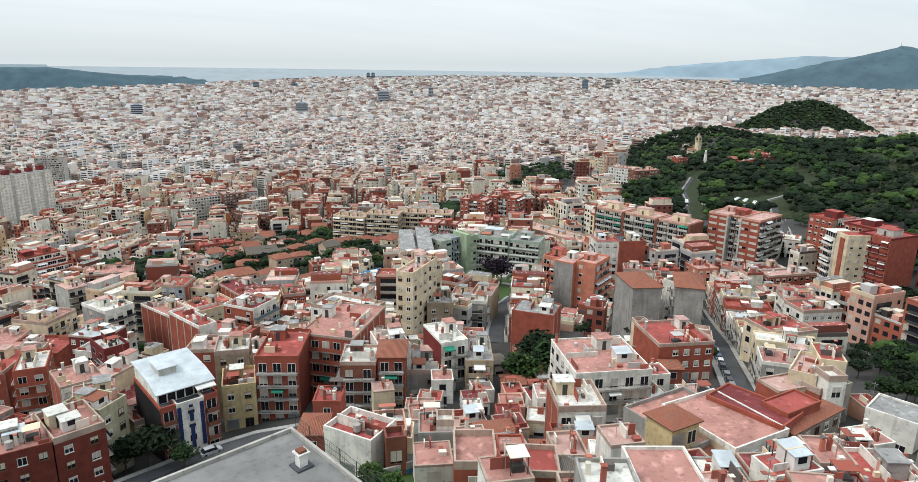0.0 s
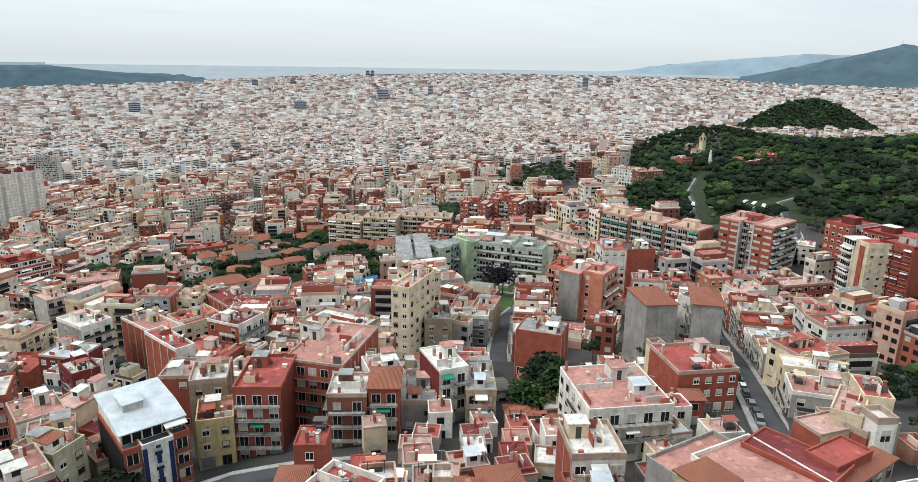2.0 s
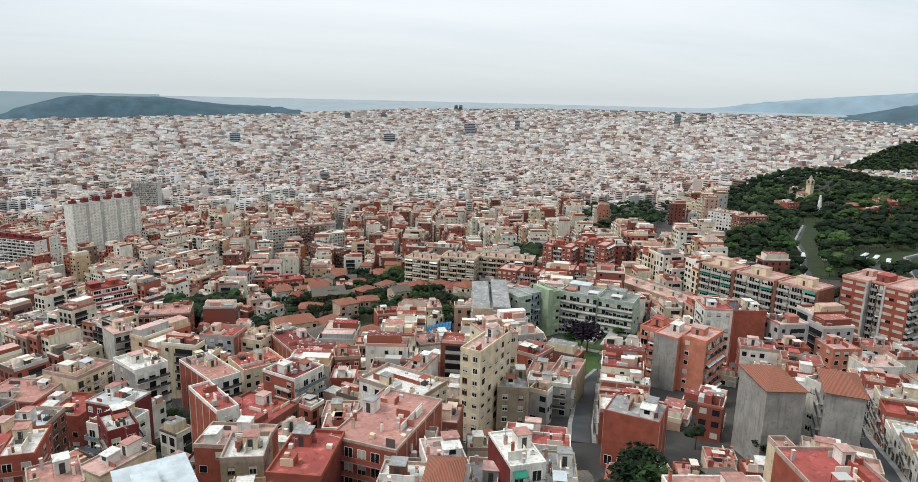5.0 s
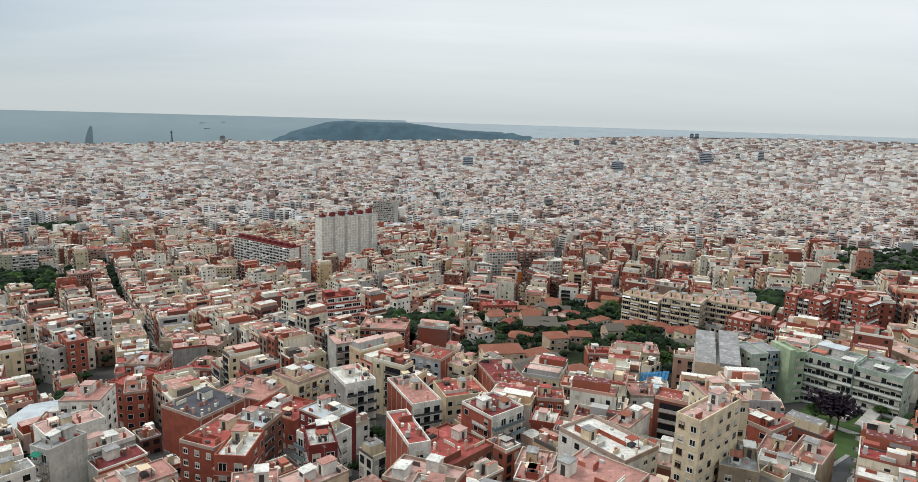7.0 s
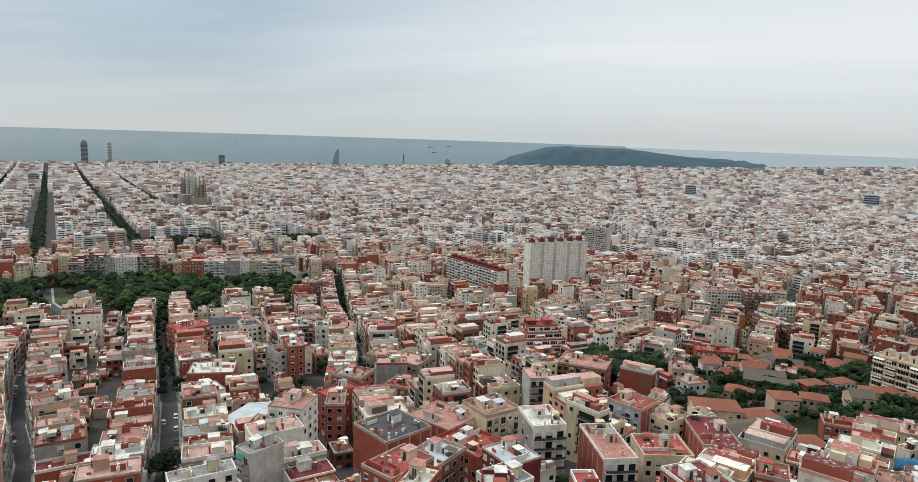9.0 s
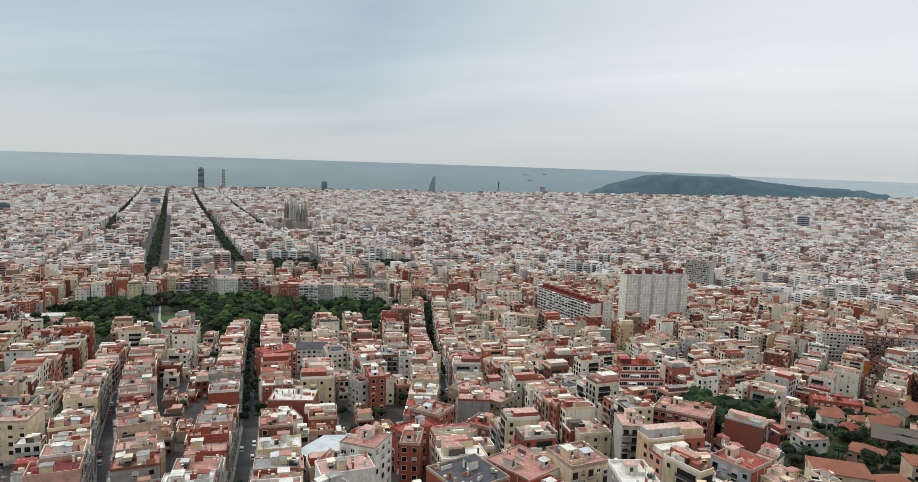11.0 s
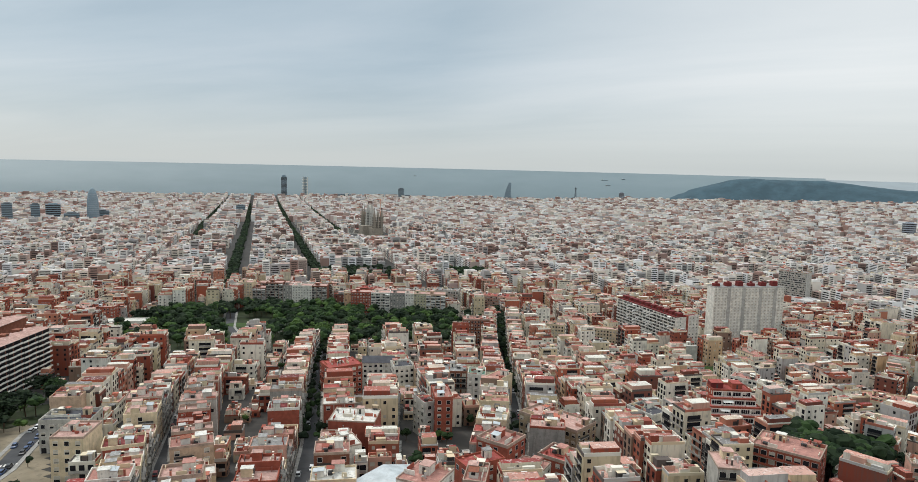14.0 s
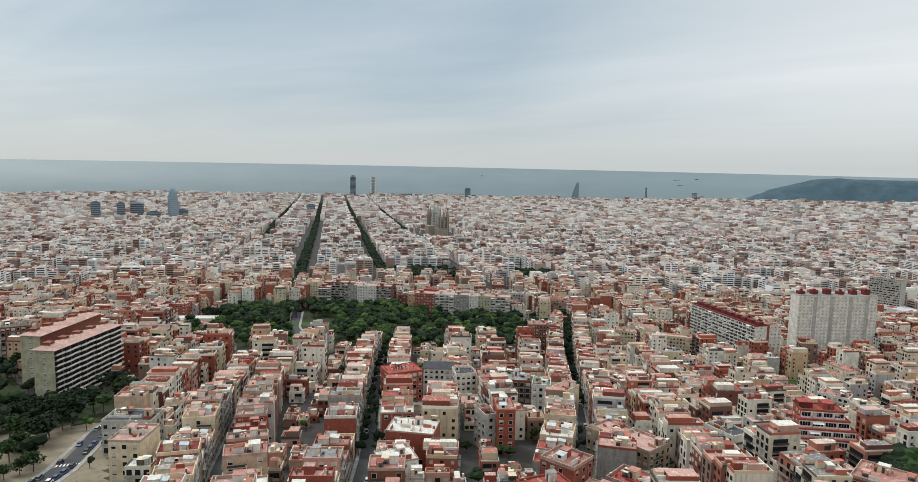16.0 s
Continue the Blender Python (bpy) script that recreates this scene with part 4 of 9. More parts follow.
house("five-storey red brick block with a flat red roof and long balconies", -37.9, -130.5, 188.9, 9.3, 15, 5, 149.3, "brick", "red", side="darkbrick", front="balc")
house("five-storey grey rendered apartment house with a flat wine-red roof", -58.7, -133.3, 185.3, 8.9, 12, 5, 149.4, "grey", "wine", sides=True)
house("four-storey grey rendered apartment house with a flat grey roof", -67.9, -120.0, 185.2, 7.4, 14, 4, 149.2, "grey", "grey", sides=True)
house("six-storey tan stone-clad block with a flat grey roof and long balconies", -79.6, -114.2, 181.7, 6.4, 14, 6, 149.3, "tan", "grey", front="balc", rail="solid", sides=True)
house("eight-storey cream rendered apartment house with a flat rose-paved roof", 157.2, -371.8, 119.9, 22.4, 14, 8, 206.6, "cream", "rosy", sides=True, fine=False)
house("three-storey stained yellow rendered apartment house with a flat terracotta roof", -30.1, -132.4, 189.1, 6.9, 9, 3, 165.0, "yellow", "terra")
house("five-storey tan stone-clad apartment house with a flat white roof", -31.2, -141.7, 187.1, 7.4, 9, 5, 160.9, "tan", "white", sides=True)
house("low cream rendered house with a flat terracotta roof", -12.6, -137.0, 187.4, 5.7, 9, 2, 195.6, "cream", "terra", name="house", category="house")
house("five-storey white rendered apartment house with a flat terracotta roof and balconies", -2.2, -150.1, 184.0, 8.3, 10, 5, 189.8, "white", "terra", side="brick", front="mixed", stripes=1)
house("four-storey white rendered block with a flat grey roof and long balconies", -5.7, -198.4, 173.8, 9.6, 10, 4, 138.1, "white", "grey", front="balc", rail="glass", sides=True)
house("five-storey maroon painted block with a flat white roof and small balconies", -11.2, -179.2, 178.3, 6.2, 10, 5, 194.2, "maroon", "white", front="bays", sides=True)
house("five-storey maroon painted apartment house with a pale metal roof", -5.5, -209.5, 171.5, 11.6, 10, 5, 137.1, "maroon", "metal")
house("three-storey red brick apartment house with a flat red roof", 9.8, -232.0, 166.5, 17.6, 14, 3, 149.3, "brick", "red", fine=False)
house("six-storey white rendered block with a flat white roof and small balconies", -16.9, -233.6, 167.1, 9.8, 14, 6, 204.9, "white", "white", side="grey", front="bays", sides=True, fine=False)
house("four-storey white rendered block with a flat terracotta roof and long balconies", -36.9, -229.3, 168.4, 9.6, 22, 4, 200.2, "white", "terra", side="brick", front="balc", stripes=1, fine=False)
house("three-storey cream rendered apartment house with a flat red roof", -51.2, -246.6, 165.6, 14.9, 14, 3, 194.3, "cream", "red", fine=False)
house("four-storey cream rendered apartment house with a flat terracotta roof", -3.2, -130.4, 188.8, 7.7, 14, 4, 176.5, "cream", "terra", sides=True)
house("five-storey blue-grey apartment house with a flat red roof and small balconies", -38.9, -282.1, 159.6, 13.4, 12, 5, 146.9, "blueg", "red", side="brick", front="bays", stripes=1, fine=False)
house("five-storey red brick block with a flat terracotta roof and long balconies", -21.9, -346.6, 149.8, 22.3, 16, 5, 170.4, "brick", "terra", front="balc", rail="solid", sides=True, fine=False)
house("four-storey cream rendered block with a flat rose-paved roof and small balconies", -50.0, -281.4, 160.0, 11.6, 12, 4, 138.6, "cream", "rosy", front="bays", sides=True, fine=False)
house("three-storey white rendered apartment house with a flat wine-red roof", -69.1, -264.5, 163.0, 12.3, 22, 3, 190.8, "white", "wine", side="brick", stripes=1, fine=False)
house("four-storey red brick apartment house with a flat red roof", -74.5, -228.2, 169.2, 8.3, 9, 4, 167.9, "brick", "red")
house("five-storey white rendered block with a flat wine-red roof and long balconies", -57.0, -205.3, 173.3, 11.8, 12, 5, 214.3, "white", "wine", side="brick", front="balc", rail="glass", sides=True)
house("six-storey white rendered block with a flat red roof and small balconies", -31.8, -168.4, 181.2, 4.8, 16, 6, 196.9, "white", "red", side="brick", front="bays", stripes=1)
house("three-storey brown brick block with a flat red roof and long balconies", -45.3, -186.8, 177.1, 15.5, 16, 3, 220.8, "brown", "red", front="balc")
house("five-storey red brick block with a flat terracotta roof and long balconies", -51.4, -136.6, 188.7, 13.6, 22, 5, 134.2, "brick", "terra", side="brick", front="balc", rail="solid", stripes=1)
house("four-storey white rendered apartment house with a flat white roof", -82.6, -175.9, 179.2, 12.2, 20, 4, 212.0, "white", "white", sides=True)
house("eight-storey cream rendered apartment house with a flat rose-paved roof", -87.4, -165.4, 181.3, 5.5, 18, 8, 126.1, "cream", "rosy", sides=True)
house("eight-storey cream rendered apartment house with a flat terracotta roof", -105.2, -180.7, 177.8, 9.0, 12, 8, 180.0, "cream", "terra", sides=True)
house("four-storey red brick apartment house with a flat red roof", -129.8, -196.6, 174.5, 10.6, 10, 4, 207.7, "brick", "red", sides=True)
house("four-storey tan stone-clad apartment house with a flat grey roof", -99.6, -165.0, 181.1, 8.0, 14, 4, 153.0, "tan", "grey")
house("three-storey red brick apartment house with a flat terracotta roof", -117.6, -182.0, 177.3, 7.2, 12, 3, 137.7, "brick", "terra", sides=True)
house("three-storey tan stone-clad block with a flat terracotta roof and long balconies", -124.7, -179.7, 177.5, 7.7, 14, 3, 132.4, "tan", "terra", front="balc")
house("four-storey white rendered apartment house with a flat terracotta roof", -86.2, -201.4, 174.1, 6.2, 14, 4, 135.3, "white", "terra")
house("three-storey white rendered apartment house with a flat terracotta roof", -111.7, -239.6, 167.6, 14.2, 12, 3, 173.5, "white", "terra", sides=True)
house("low cream rendered house with a flat terracotta roof", -134.5, -311.3, 157.7, 18.0, 14, 2, 164.9, "cream", "terra", fine=False, name="house", category="house")
house("seven-storey white rendered apartment house with a flat red roof", -200.5, -194.4, 172.2, 9.9, 12, 7, 150.7, "white", "red", sides=True, fine=False)
house("seven-storey red brick apartment house with a dark roof", -209.5, -188.6, 172.1, 11.5, 12, 7, 155.0, "brick", "dark", front="blank", fine=False)
house("four-storey white rendered apartment house with a flat red roof", -198.1, -172.7, 174.3, 13.5, 8, 4, 138.1, "white", "red", side="brick", sides=True, fine=False)
house("four-storey red brick apartment house with a flat red roof", -214.2, -172.0, 172.9, 8.5, 8, 4, 150.2, "brick", "red", sides=True, fine=False)
house("six-storey grey rendered apartment house with a clay tile roof", -140.9, -120.0, 187.2, 8.5, 14, 6, 154.5, "grey", "tile", front="blank", pitch=(2.6, True))
house("six-storey white rendered apartment house with a flat terracotta roof", -153.7, -123.0, 185.4, 4.7, 10, 6, 89.0, "white", "terra", sides=True)
house("six-storey grey rendered apartment house with a clay tile roof", -150.7, -113.3, 187.4, 7.6, 14, 6, 133.0, "grey", "tile", front="blank", sides=True, pitch=(2.6, True))
house("three-storey white rendered apartment house with a flat white roof", -316.5, -185.0, 172.4, 14.8, 12, 3, 117.5, "white", "white", sides=True, fine=False)
house("three-storey white rendered apartment house with a flat rose-paved roof", -236.9, -156.0, 171.6, 13.8, 10, 3, 157.3, "white", "rosy", fine=False)
house("three-storey white rendered apartment house with a flat wine-red roof", -270.2, -160.9, 169.6, 13.3, 10, 3, 158.8, "white", "wine", sides=True, fine=False)
house("three-storey red brick apartment house with a flat rose-paved roof", -270.7, -151.9, 169.7, 24.1, 8, 3, 160.9, "brick", "rosy", sides=True, fine=False)
house("four-storey salmon-coloured apartment house with a flat rose-paved roof", -233.0, -167.3, 171.5, 10.0, 10, 4, 161.1, "salmon", "rosy", sides=True, fine=False)
house("three-storey pink rendered apartment house with a flat red roof", -256.0, -171.4, 169.9, 9.8, 9, 3, 126.0, "pink", "red", fine=False)
house("low white rendered house with a flat terracotta roof", -250.2, -142.8, 171.1, 16.0, 10, 2, 152.2, "white", "terra", fine=False, name="house", category="house")
house("three-storey white rendered apartment house with a flat red roof", -219.5, -117.4, 177.4, 12.6, 12, 3, 137.7, "white", "red", sides=True, fine=False)
house("three-storey white rendered apartment house with a flat red roof", -205.4, -103.8, 181.6, 13.7, 10, 3, 156.4, "white", "red", sides=True)
house("three-storey cream rendered apartment house with a flat terracotta roof", -158.0, -87.5, 191.0, 6.3, 8, 3, 157.3, "cream", "terra", sides=True)
house("three-storey cream rendered apartment house with a flat red roof", -155.4, -83.7, 192.2, 12.4, 12, 3, 164.6, "cream", "red", sides=True)
house("three-storey red brick apartment house with a flat red roof", -121.5, -90.5, 194.4, 13.7, 14, 3, 156.5, "brick", "red")
house("three-storey cream rendered apartment house with a flat terracotta roof", -124.2, -102.2, 192.0, 3.4, 10, 3, 157.5, "cream", "terra")
house("four-storey white rendered block with a flat white roof and small balconies", -75.8, -118.9, 191.6, 6.6, 12, 4, 170.6, "white", "white", side="maroon", front="bays")
house("four-storey red brick apartment house with a flat grey roof", -110.1, -132.9, 187.1, 11.8, 10, 4, 127.2, "brick", "grey", front="blank", stripes=1)
house("six-storey white rendered block with a flat terracotta roof and small balconies", 63.0, -230.2, 164.3, 11.2, 12, 6, 182.0, "white", "terra", front="bays", sides=True)
house("five-storey red brick apartment house with a flat red roof", 65.9, -262.2, 158.9, 7.1, 14, 5, 147.1, "brick", "red", sides=True, fine=False)
house("five-storey red brick apartment house with a flat terracotta roof", 54.7, -248.6, 161.6, 6.4, 12, 5, 198.5, "brick", "terra", fine=False)
house("three-storey white rendered apartment house with a flat terracotta roof", 53.6, -282.8, 156.3, 10.4, 12, 3, 178.3, "white", "terra", sides=True, fine=False)
house("five-storey red brick apartment house with a dark roof", 32.0, -220.1, 167.8, 15.9, 16, 5, 145.3, "brick", "dark", front="blank", stripes=1)
house("four-storey white rendered block with a flat terracotta roof and long balconies", 11.4, -251.2, 163.1, 15.4, 18, 4, 243.0, "white", "terra", side="brick", front="balc", stripes=1)
house("five-storey red brick apartment house with a flat red roof", 18.0, -186.8, 175.4, 9.9, 14, 5, 153.4, "brick", "red", stripes=1)
house("four-storey brown brick apartment house with a pale metal roof", 13.6, -206.1, 171.4, 10.2, 14, 4, 159.4, "brown", "metal", sides=True)
house("five-storey red brick block with a flat white roof and long balconies", 7.8, -175.1, 178.6, 6.8, 12, 5, 172.2, "brick", "white", front="balc", rail="solid", sides=True)
house("low red brick house with a pale metal roof", 90.1, -246.8, 159.9, 14.1, 20, 2, 153.3, "brick", "metal", pitch=(2.6, False), fine=False, name="house", category="house")
house("five-storey pale grey block with a flat grey roof and long balconies", 56.2, -194.9, 171.3, 6.3, 10, 5, 151.4, "palegrey", "grey", front="balc")
house("four-storey red brick apartment house with a flat red roof", 70.4, -225.1, 164.7, 7.0, 10, 4, 184.9, "brick", "red")
house("four-storey tan stone-clad apartment house with a flat rose-paved roof", 66.0, -340.4, 147.9, 29.2, 14, 4, 163.6, "tan", "rosy", sides=True, fine=False)
house("five-storey red brick apartment house with a flat terracotta roof", 67.7, -289.2, 154.8, 12.7, 12, 5, 172.0, "brick", "terra", sides=True, fine=False)
house("three-storey red brick apartment house with a flat red roof", 49.7, -302.3, 153.7, 13.0, 12, 3, 171.7, "brick", "red", sides=True, fine=False)
house("four-storey red brick block with a flat rose-paved roof and long balconies", 122.9, -487.4, 121.3, 30.0, 14, 4, 153.0, "brick", "rosy", front="balc", rail="solid", fine=False)
house("four-storey white rendered apartment house with a dark roof", 39.1, -391.4, 141.3, 15.5, 10, 4, 150.4, "white", "dark", sides=True, fine=False)
house("five-storey cream rendered block with a flat terracotta roof and small balconies", -0.4, -256.4, 162.6, 13.6, 14, 5, 226.0, "cream", "terra", front="bays")
house("six-storey pale grey block with a flat rose-paved roof and small balconies", -8.2, -301.8, 155.8, 9.1, 12, 6, 201.5, "palegrey", "rosy", front="bays", fine=False)
house("four-storey red brick apartment house with a flat white roof", 130.1, -292.9, 151.3, 18.5, 14, 4, 204.0, "brick", "white", front="blank", stripes=1, fine=False)
house("four-storey white rendered apartment house with a flat white roof", 111.3, -263.8, 156.2, 12.5, 10, 4, 234.9, "white", "white", side="brick")
house("six-storey red brick block with a flat red roof and small balconies", 184.2, -360.5, 140.6, 18.5, 14, 6, 238.6, "brick", "red", front="bays", rail="solid", sides=True, fine=False)
house("five-storey white rendered apartment house with a dark roof", 186.3, -393.3, 136.5, 17.7, 12, 5, 212.3, "white", "dark", pitch=(2.4, False), fine=False)
house("five-storey white rendered apartment house with a dark roof", 167.8, -391.7, 137.3, 11.2, 12, 5, 224.3, "white", "dark", sides=True, fine=False)
house("five-storey tan stone-clad block with a flat terracotta roof and long balconies", 154.4, -392.7, 137.7, 12.3, 14, 5, 217.0, "tan", "terra", front="balc", fine=False)
house("five-storey brown brick block with a flat grey roof and long balconies", 142.2, -400.2, 137.0, 15.8, 14, 5, 208.8, "brown", "grey", front="balc", sides=True, fine=False)
house("six-storey white rendered apartment house with a green-coated roof", 120.0, -384.3, 140.0, 8.9, 12, 6, 203.7, "white", "green", fine=False)
house("six-storey cream rendered block with a flat terracotta roof and small balconies", 111.2, -385.5, 140.1, 8.5, 12, 6, 172.6, "cream", "terra", front="bays", fine=False)
house("six-storey red brick apartment house with a flat terracotta roof", 108.1, -328.4, 147.8, 7.6, 16, 6, 216.5, "brick", "terra", sides=True, fine=False)
house("five-storey pale grey apartment house with a flat wine-red roof", 114.3, -327.0, 147.7, 5.0, 12, 5, 234.0, "palegrey", "wine", sides=True, fine=False)
house("eight-storey brown brick apartment house with a flat terracotta roof", 223.0, -597.4, 106.1, 23.2, 14, 8, 213.4, "brown", "terra", front="win", sides=True, fine=False)
house("seven-storey cream rendered apartment house with a flat rose-paved roof", 565.4, -669.6, 95.5, 25.2, 16, 7, 194.4, "cream", "rosy", fine=False)
house("seven-storey brown brick block with a flat rose-paved roof and long balconies", 530.5, -682.4, 96.2, 47.8, 16, 7, 205.9, "brown", "rosy", front="balc", rail="solid", sides=True, fine=False)
house("seven-storey white rendered apartment house with a dark roof", 484.7, -688.7, 97.3, 32.0, 16, 7, 203.0, "white", "dark", sides=True, fine=False)
house("seven-storey brown brick block with a flat rose-paved roof and long balconies", 478.9, -718.8, 96.0, 14.3, 16, 7, 212.0, "brown", "rosy", front="balc", sides=True, fine=False)
house("eight-storey brown brick block with a flat red roof and small balconies", 407.6, -689.0, 99.4, 21.3, 16, 8, 192.5, "brown", "red", front="bays", sides=True, fine=False)
house("eight-storey pale grey block with a flat rose-paved roof and long balconies", 382.1, -689.4, 99.9, 22.7, 16, 8, 200.0, "palegrey", "rosy", front="balc", rail="solid", sides=True, fine=False)
house("eight-storey blue-grey apartment house with a flat grey roof and window bands", 361.1, -705.7, 99.3, 30.4, 16, 8, 202.9, "blueg", "grey", front="band", sides=True, fine=False)
house("eight-storey olive-cream apartment house with a flat grey roof and long balconies", 341.7, -717.1, 99.0, 14.1, 16, 8, 211.5, "olive", "grey", front="balc", sides=True, fine=False)
house("eight-storey pale grey block with a flat grey roof and long balconies", 327.3, -732.9, 98.3, 25.8, 16, 8, 201.1, "palegrey", "grey", front="balc", rail="solid", sides=True, fine=False)
house("seven-storey pink rendered block with a flat red roof and long balconies", 280.7, -751.8, 97.8, 37.8, 16, 7, 193.8, "pink", "red", front="balc", rail="solid", sides=True, fine=False)
house("six-storey red brick apartment house with a flat rose-paved roof", 565.0, -461.2, 105.4, 31.3, 14, 6, 195.5, "brick", "rosy", sides=True, fine=False)
house("six-storey red brick apartment house with a flat rose-paved roof", 546.9, -472.3, 106.3, 15.9, 14, 6, 209.9, "brick", "rosy", sides=True, fine=False)
house("low white rendered house with a flat terracotta roof", 498.4, -437.6, 112.6, 85.7, 14, 2, 214.2, "white", "terra", front="band", fine=False, name="house", category="house")
house("three-storey white rendered apartment house with a flat white roof", 431.8, -365.5, 123.8, 15.7, 14, 3, 203.7, "white", "white", front="blank", sides=True, fine=False)
house("nine-storey brown brick block with a grey tiled roof and small balconies", 450.9, -294.2, 126.9, 16.6, 14, 9, 244.4, "brown", "tilegrey", front="bays", fine=False)
house("four-storey pale grey apartment house with a dark roof", 222.7, -236.2, 151.6, 18.8, 12, 4, 216.3, "palegrey", "dark", sides=True, fine=False)
house("five-storey cream rendered apartment house with a flat rose-paved roof", 189.1, -216.3, 156.7, 10.7, 14, 5, 212.6, "cream", "rosy", fine=False)
house("five-storey cream rendered apartment house with a flat terracotta roof", -1.1, -648.3, 101.1, 24.5, 14, 5, 209.6, "cream", "terra", fine=False)
house("six-storey cream rendered apartment house with a flat terracotta roof", 11.6, -659.6, 100.8, 22.2, 12, 6, 137.2, "cream", "terra", fine=False)
house("five-storey tan stone-clad apartment house with a flat rose-paved roof", -16.4, -670.3, 101.5, 10.1, 12, 5, 198.2, "tan", "rosy", fine=False)
house("three-storey red brick apartment house with a flat red roof", -21.0, -593.0, 103.7, 37.0, 14, 3, 180.9, "brick", "red", fine=False)
house("six-storey white rendered block with a flat terracotta roof and long balconies", 6.8, -571.2, 105.2, 17.5, 12, 6, 170.5, "white", "terra", front="balc", rail="solid", sides=True, fine=False)
house("five-storey pale grey apartment house with a flat white roof", 59.6, -665.4, 100.4, 21.8, 10, 5, 207.3, "palegrey", "white", front="blank", sides=True, fine=False)
house("four-storey white rendered apartment house with a flat terracotta roof", 138.1, -612.0, 102.7, 70.4, 10, 4, 205.1, "white", "terra", sides=True, fine=False)
house("five-storey cream rendered apartment house with a flat rose-paved roof", 156.2, -677.2, 101.0, 72.3, 10, 5, 192.1, "cream", "rosy", sides=True, fine=False)
house("fourteen-storey pale grey block with a flat grey roof and window bands", -14.2, -1106.0, 84.7, 36.2, 20, 14, 162.4, "palegrey", "grey", front="band", fine=False)
house("seven-storey orange-panelled apartment house with a flat grey roof", -138.0, -608.2, 109.8, 9.6, 12, 7, 200.7, "orange", "grey", front="blank", sides=True, fine=False)
house("six-storey brown brick apartment house with a dark roof and long balconies", -157.9, -599.0, 112.2, 49.4, 14, 6, 117.7, "brown", "dark", front="balc", rail="solid", fine=False)
house("nine-storey white rendered block with a flat terracotta roof and long balconies", -138.0, -683.2, 106.1, 34.4, 14, 9, 189.7, "white", "terra", front="balc", rail="solid", sides=True, fine=False)
house("nine-storey brown brick block with a flat rose-paved roof and small balconies", -166.1, -680.0, 107.6, 23.8, 14, 9, 184.6, "brown", "rosy", front="bays", fine=False)
house("six-storey white rendered apartment house with a flat white roof", -190.4, -669.0, 109.6, 33.5, 14, 6, 190.2, "white", "white", sides=True, fine=False)
house("three-storey red brick apartment house with a flat red roof", -99.7, -469.8, 130.8, 23.9, 12, 3, 182.6, "brick", "red", fine=False)
house("low white rendered house with a clay tile roof", -94.3, -450.4, 134.7, 12.0, 8, 2, 193.2, "white", "tile", pitch=(1.6, True), fine=False, name="house", category="house")
house("low white rendered house with a clay tile roof", -114.0, -467.8, 132.0, 11.7, 9, 2, 182.8, "white", "tile", pitch=(1.8, True), fine=False, name="house", category="house")
house("low red brick house with a grey tiled roof", -112.9, -405.7, 143.6, 19.2, 9, 2, 174.7, "brick", "tilegrey", pitch=(1.8, False), fine=False, name="house", category="house")
house("low red brick house with a flat rose-paved roof", -126.2, -419.6, 141.8, 10.2, 9, 2, 166.7, "brick", "rosy", fine=False, name="house", category="house")
house("three-storey red brick apartment house with a grey tiled roof", -49.6, -360.8, 148.5, 11.8, 12, 3, 175.1, "brick", "tilegrey", sides=True, pitch=(2.4, False), fine=False)
house("three-storey pink rendered apartment house with a flat rose-paved roof", -70.6, -386.2, 145.4, 10.7, 10, 3, 185.0, "pink", "rosy", fine=False)
house("three-storey pale grey apartment house with a flat rose-paved roof", -73.8, -357.3, 149.7, 10.1, 9, 3, 211.7, "palegrey", "rosy", sides=True, fine=False)
house("three-storey cream rendered apartment house with a clay tile roof", -75.7, -312.1, 156.1, 17.1, 12, 3, 184.3, "cream", "tile", pitch=(2.4, True), fine=False)
house("three-storey beige apartment house with a clay tile roof", -106.8, -340.0, 153.1, 10.0, 10, 3, 187.5, "beige", "tile", pitch=(2.0, True), fine=False)
house("low red brick house with a grey tiled roof", -86.5, -291.9, 159.2, 31.9, 13, 2, 213.6, "brick", "tilegrey", pitch=(2.6, False), fine=False, name="house", category="house")
house("five-storey cream rendered block with a flat terracotta roof and long balconies", -71.3, -569.2, 108.9, 34.9, 14, 5, 183.8, "cream", "terra", front="balc", fine=False)
house("five-storey cream rendered apartment house with a flat rose-paved roof", -528.3, -538.6, 145.2, 25.1, 14, 5, 126.9, "cream", "rosy", sides=True, fine=False)
house("five-storey white rendered apartment house with a flat rose-paved roof", -475.1, -449.8, 155.3, 27.4, 14, 5, 111.2, "white", "rosy", sides=True, fine=False)
house("five-storey brown brick apartment house with a flat terracotta roof", -458.7, -402.7, 160.7, 25.0, 12, 5, 164.3, "brown", "terra", sides=True, fine=False)
house("low white rendered house with a flat white roof", -360.0, -361.0, 160.5, 31.7, 12, 2, 119.6, "white", "white", fine=False, name="house", category="house")
house("low red brick house with a flat red roof", -579.1, -377.6, 173.2, 28.0, 10, 2, 161.3, "brick", "red", fine=False, name="house", category="house")
house("four-storey tan stone-clad apartment house with a flat terracotta roof", -713.6, -563.8, 154.6, 14.9, 10, 4, 130.0, "tan", "terra", fine=False)
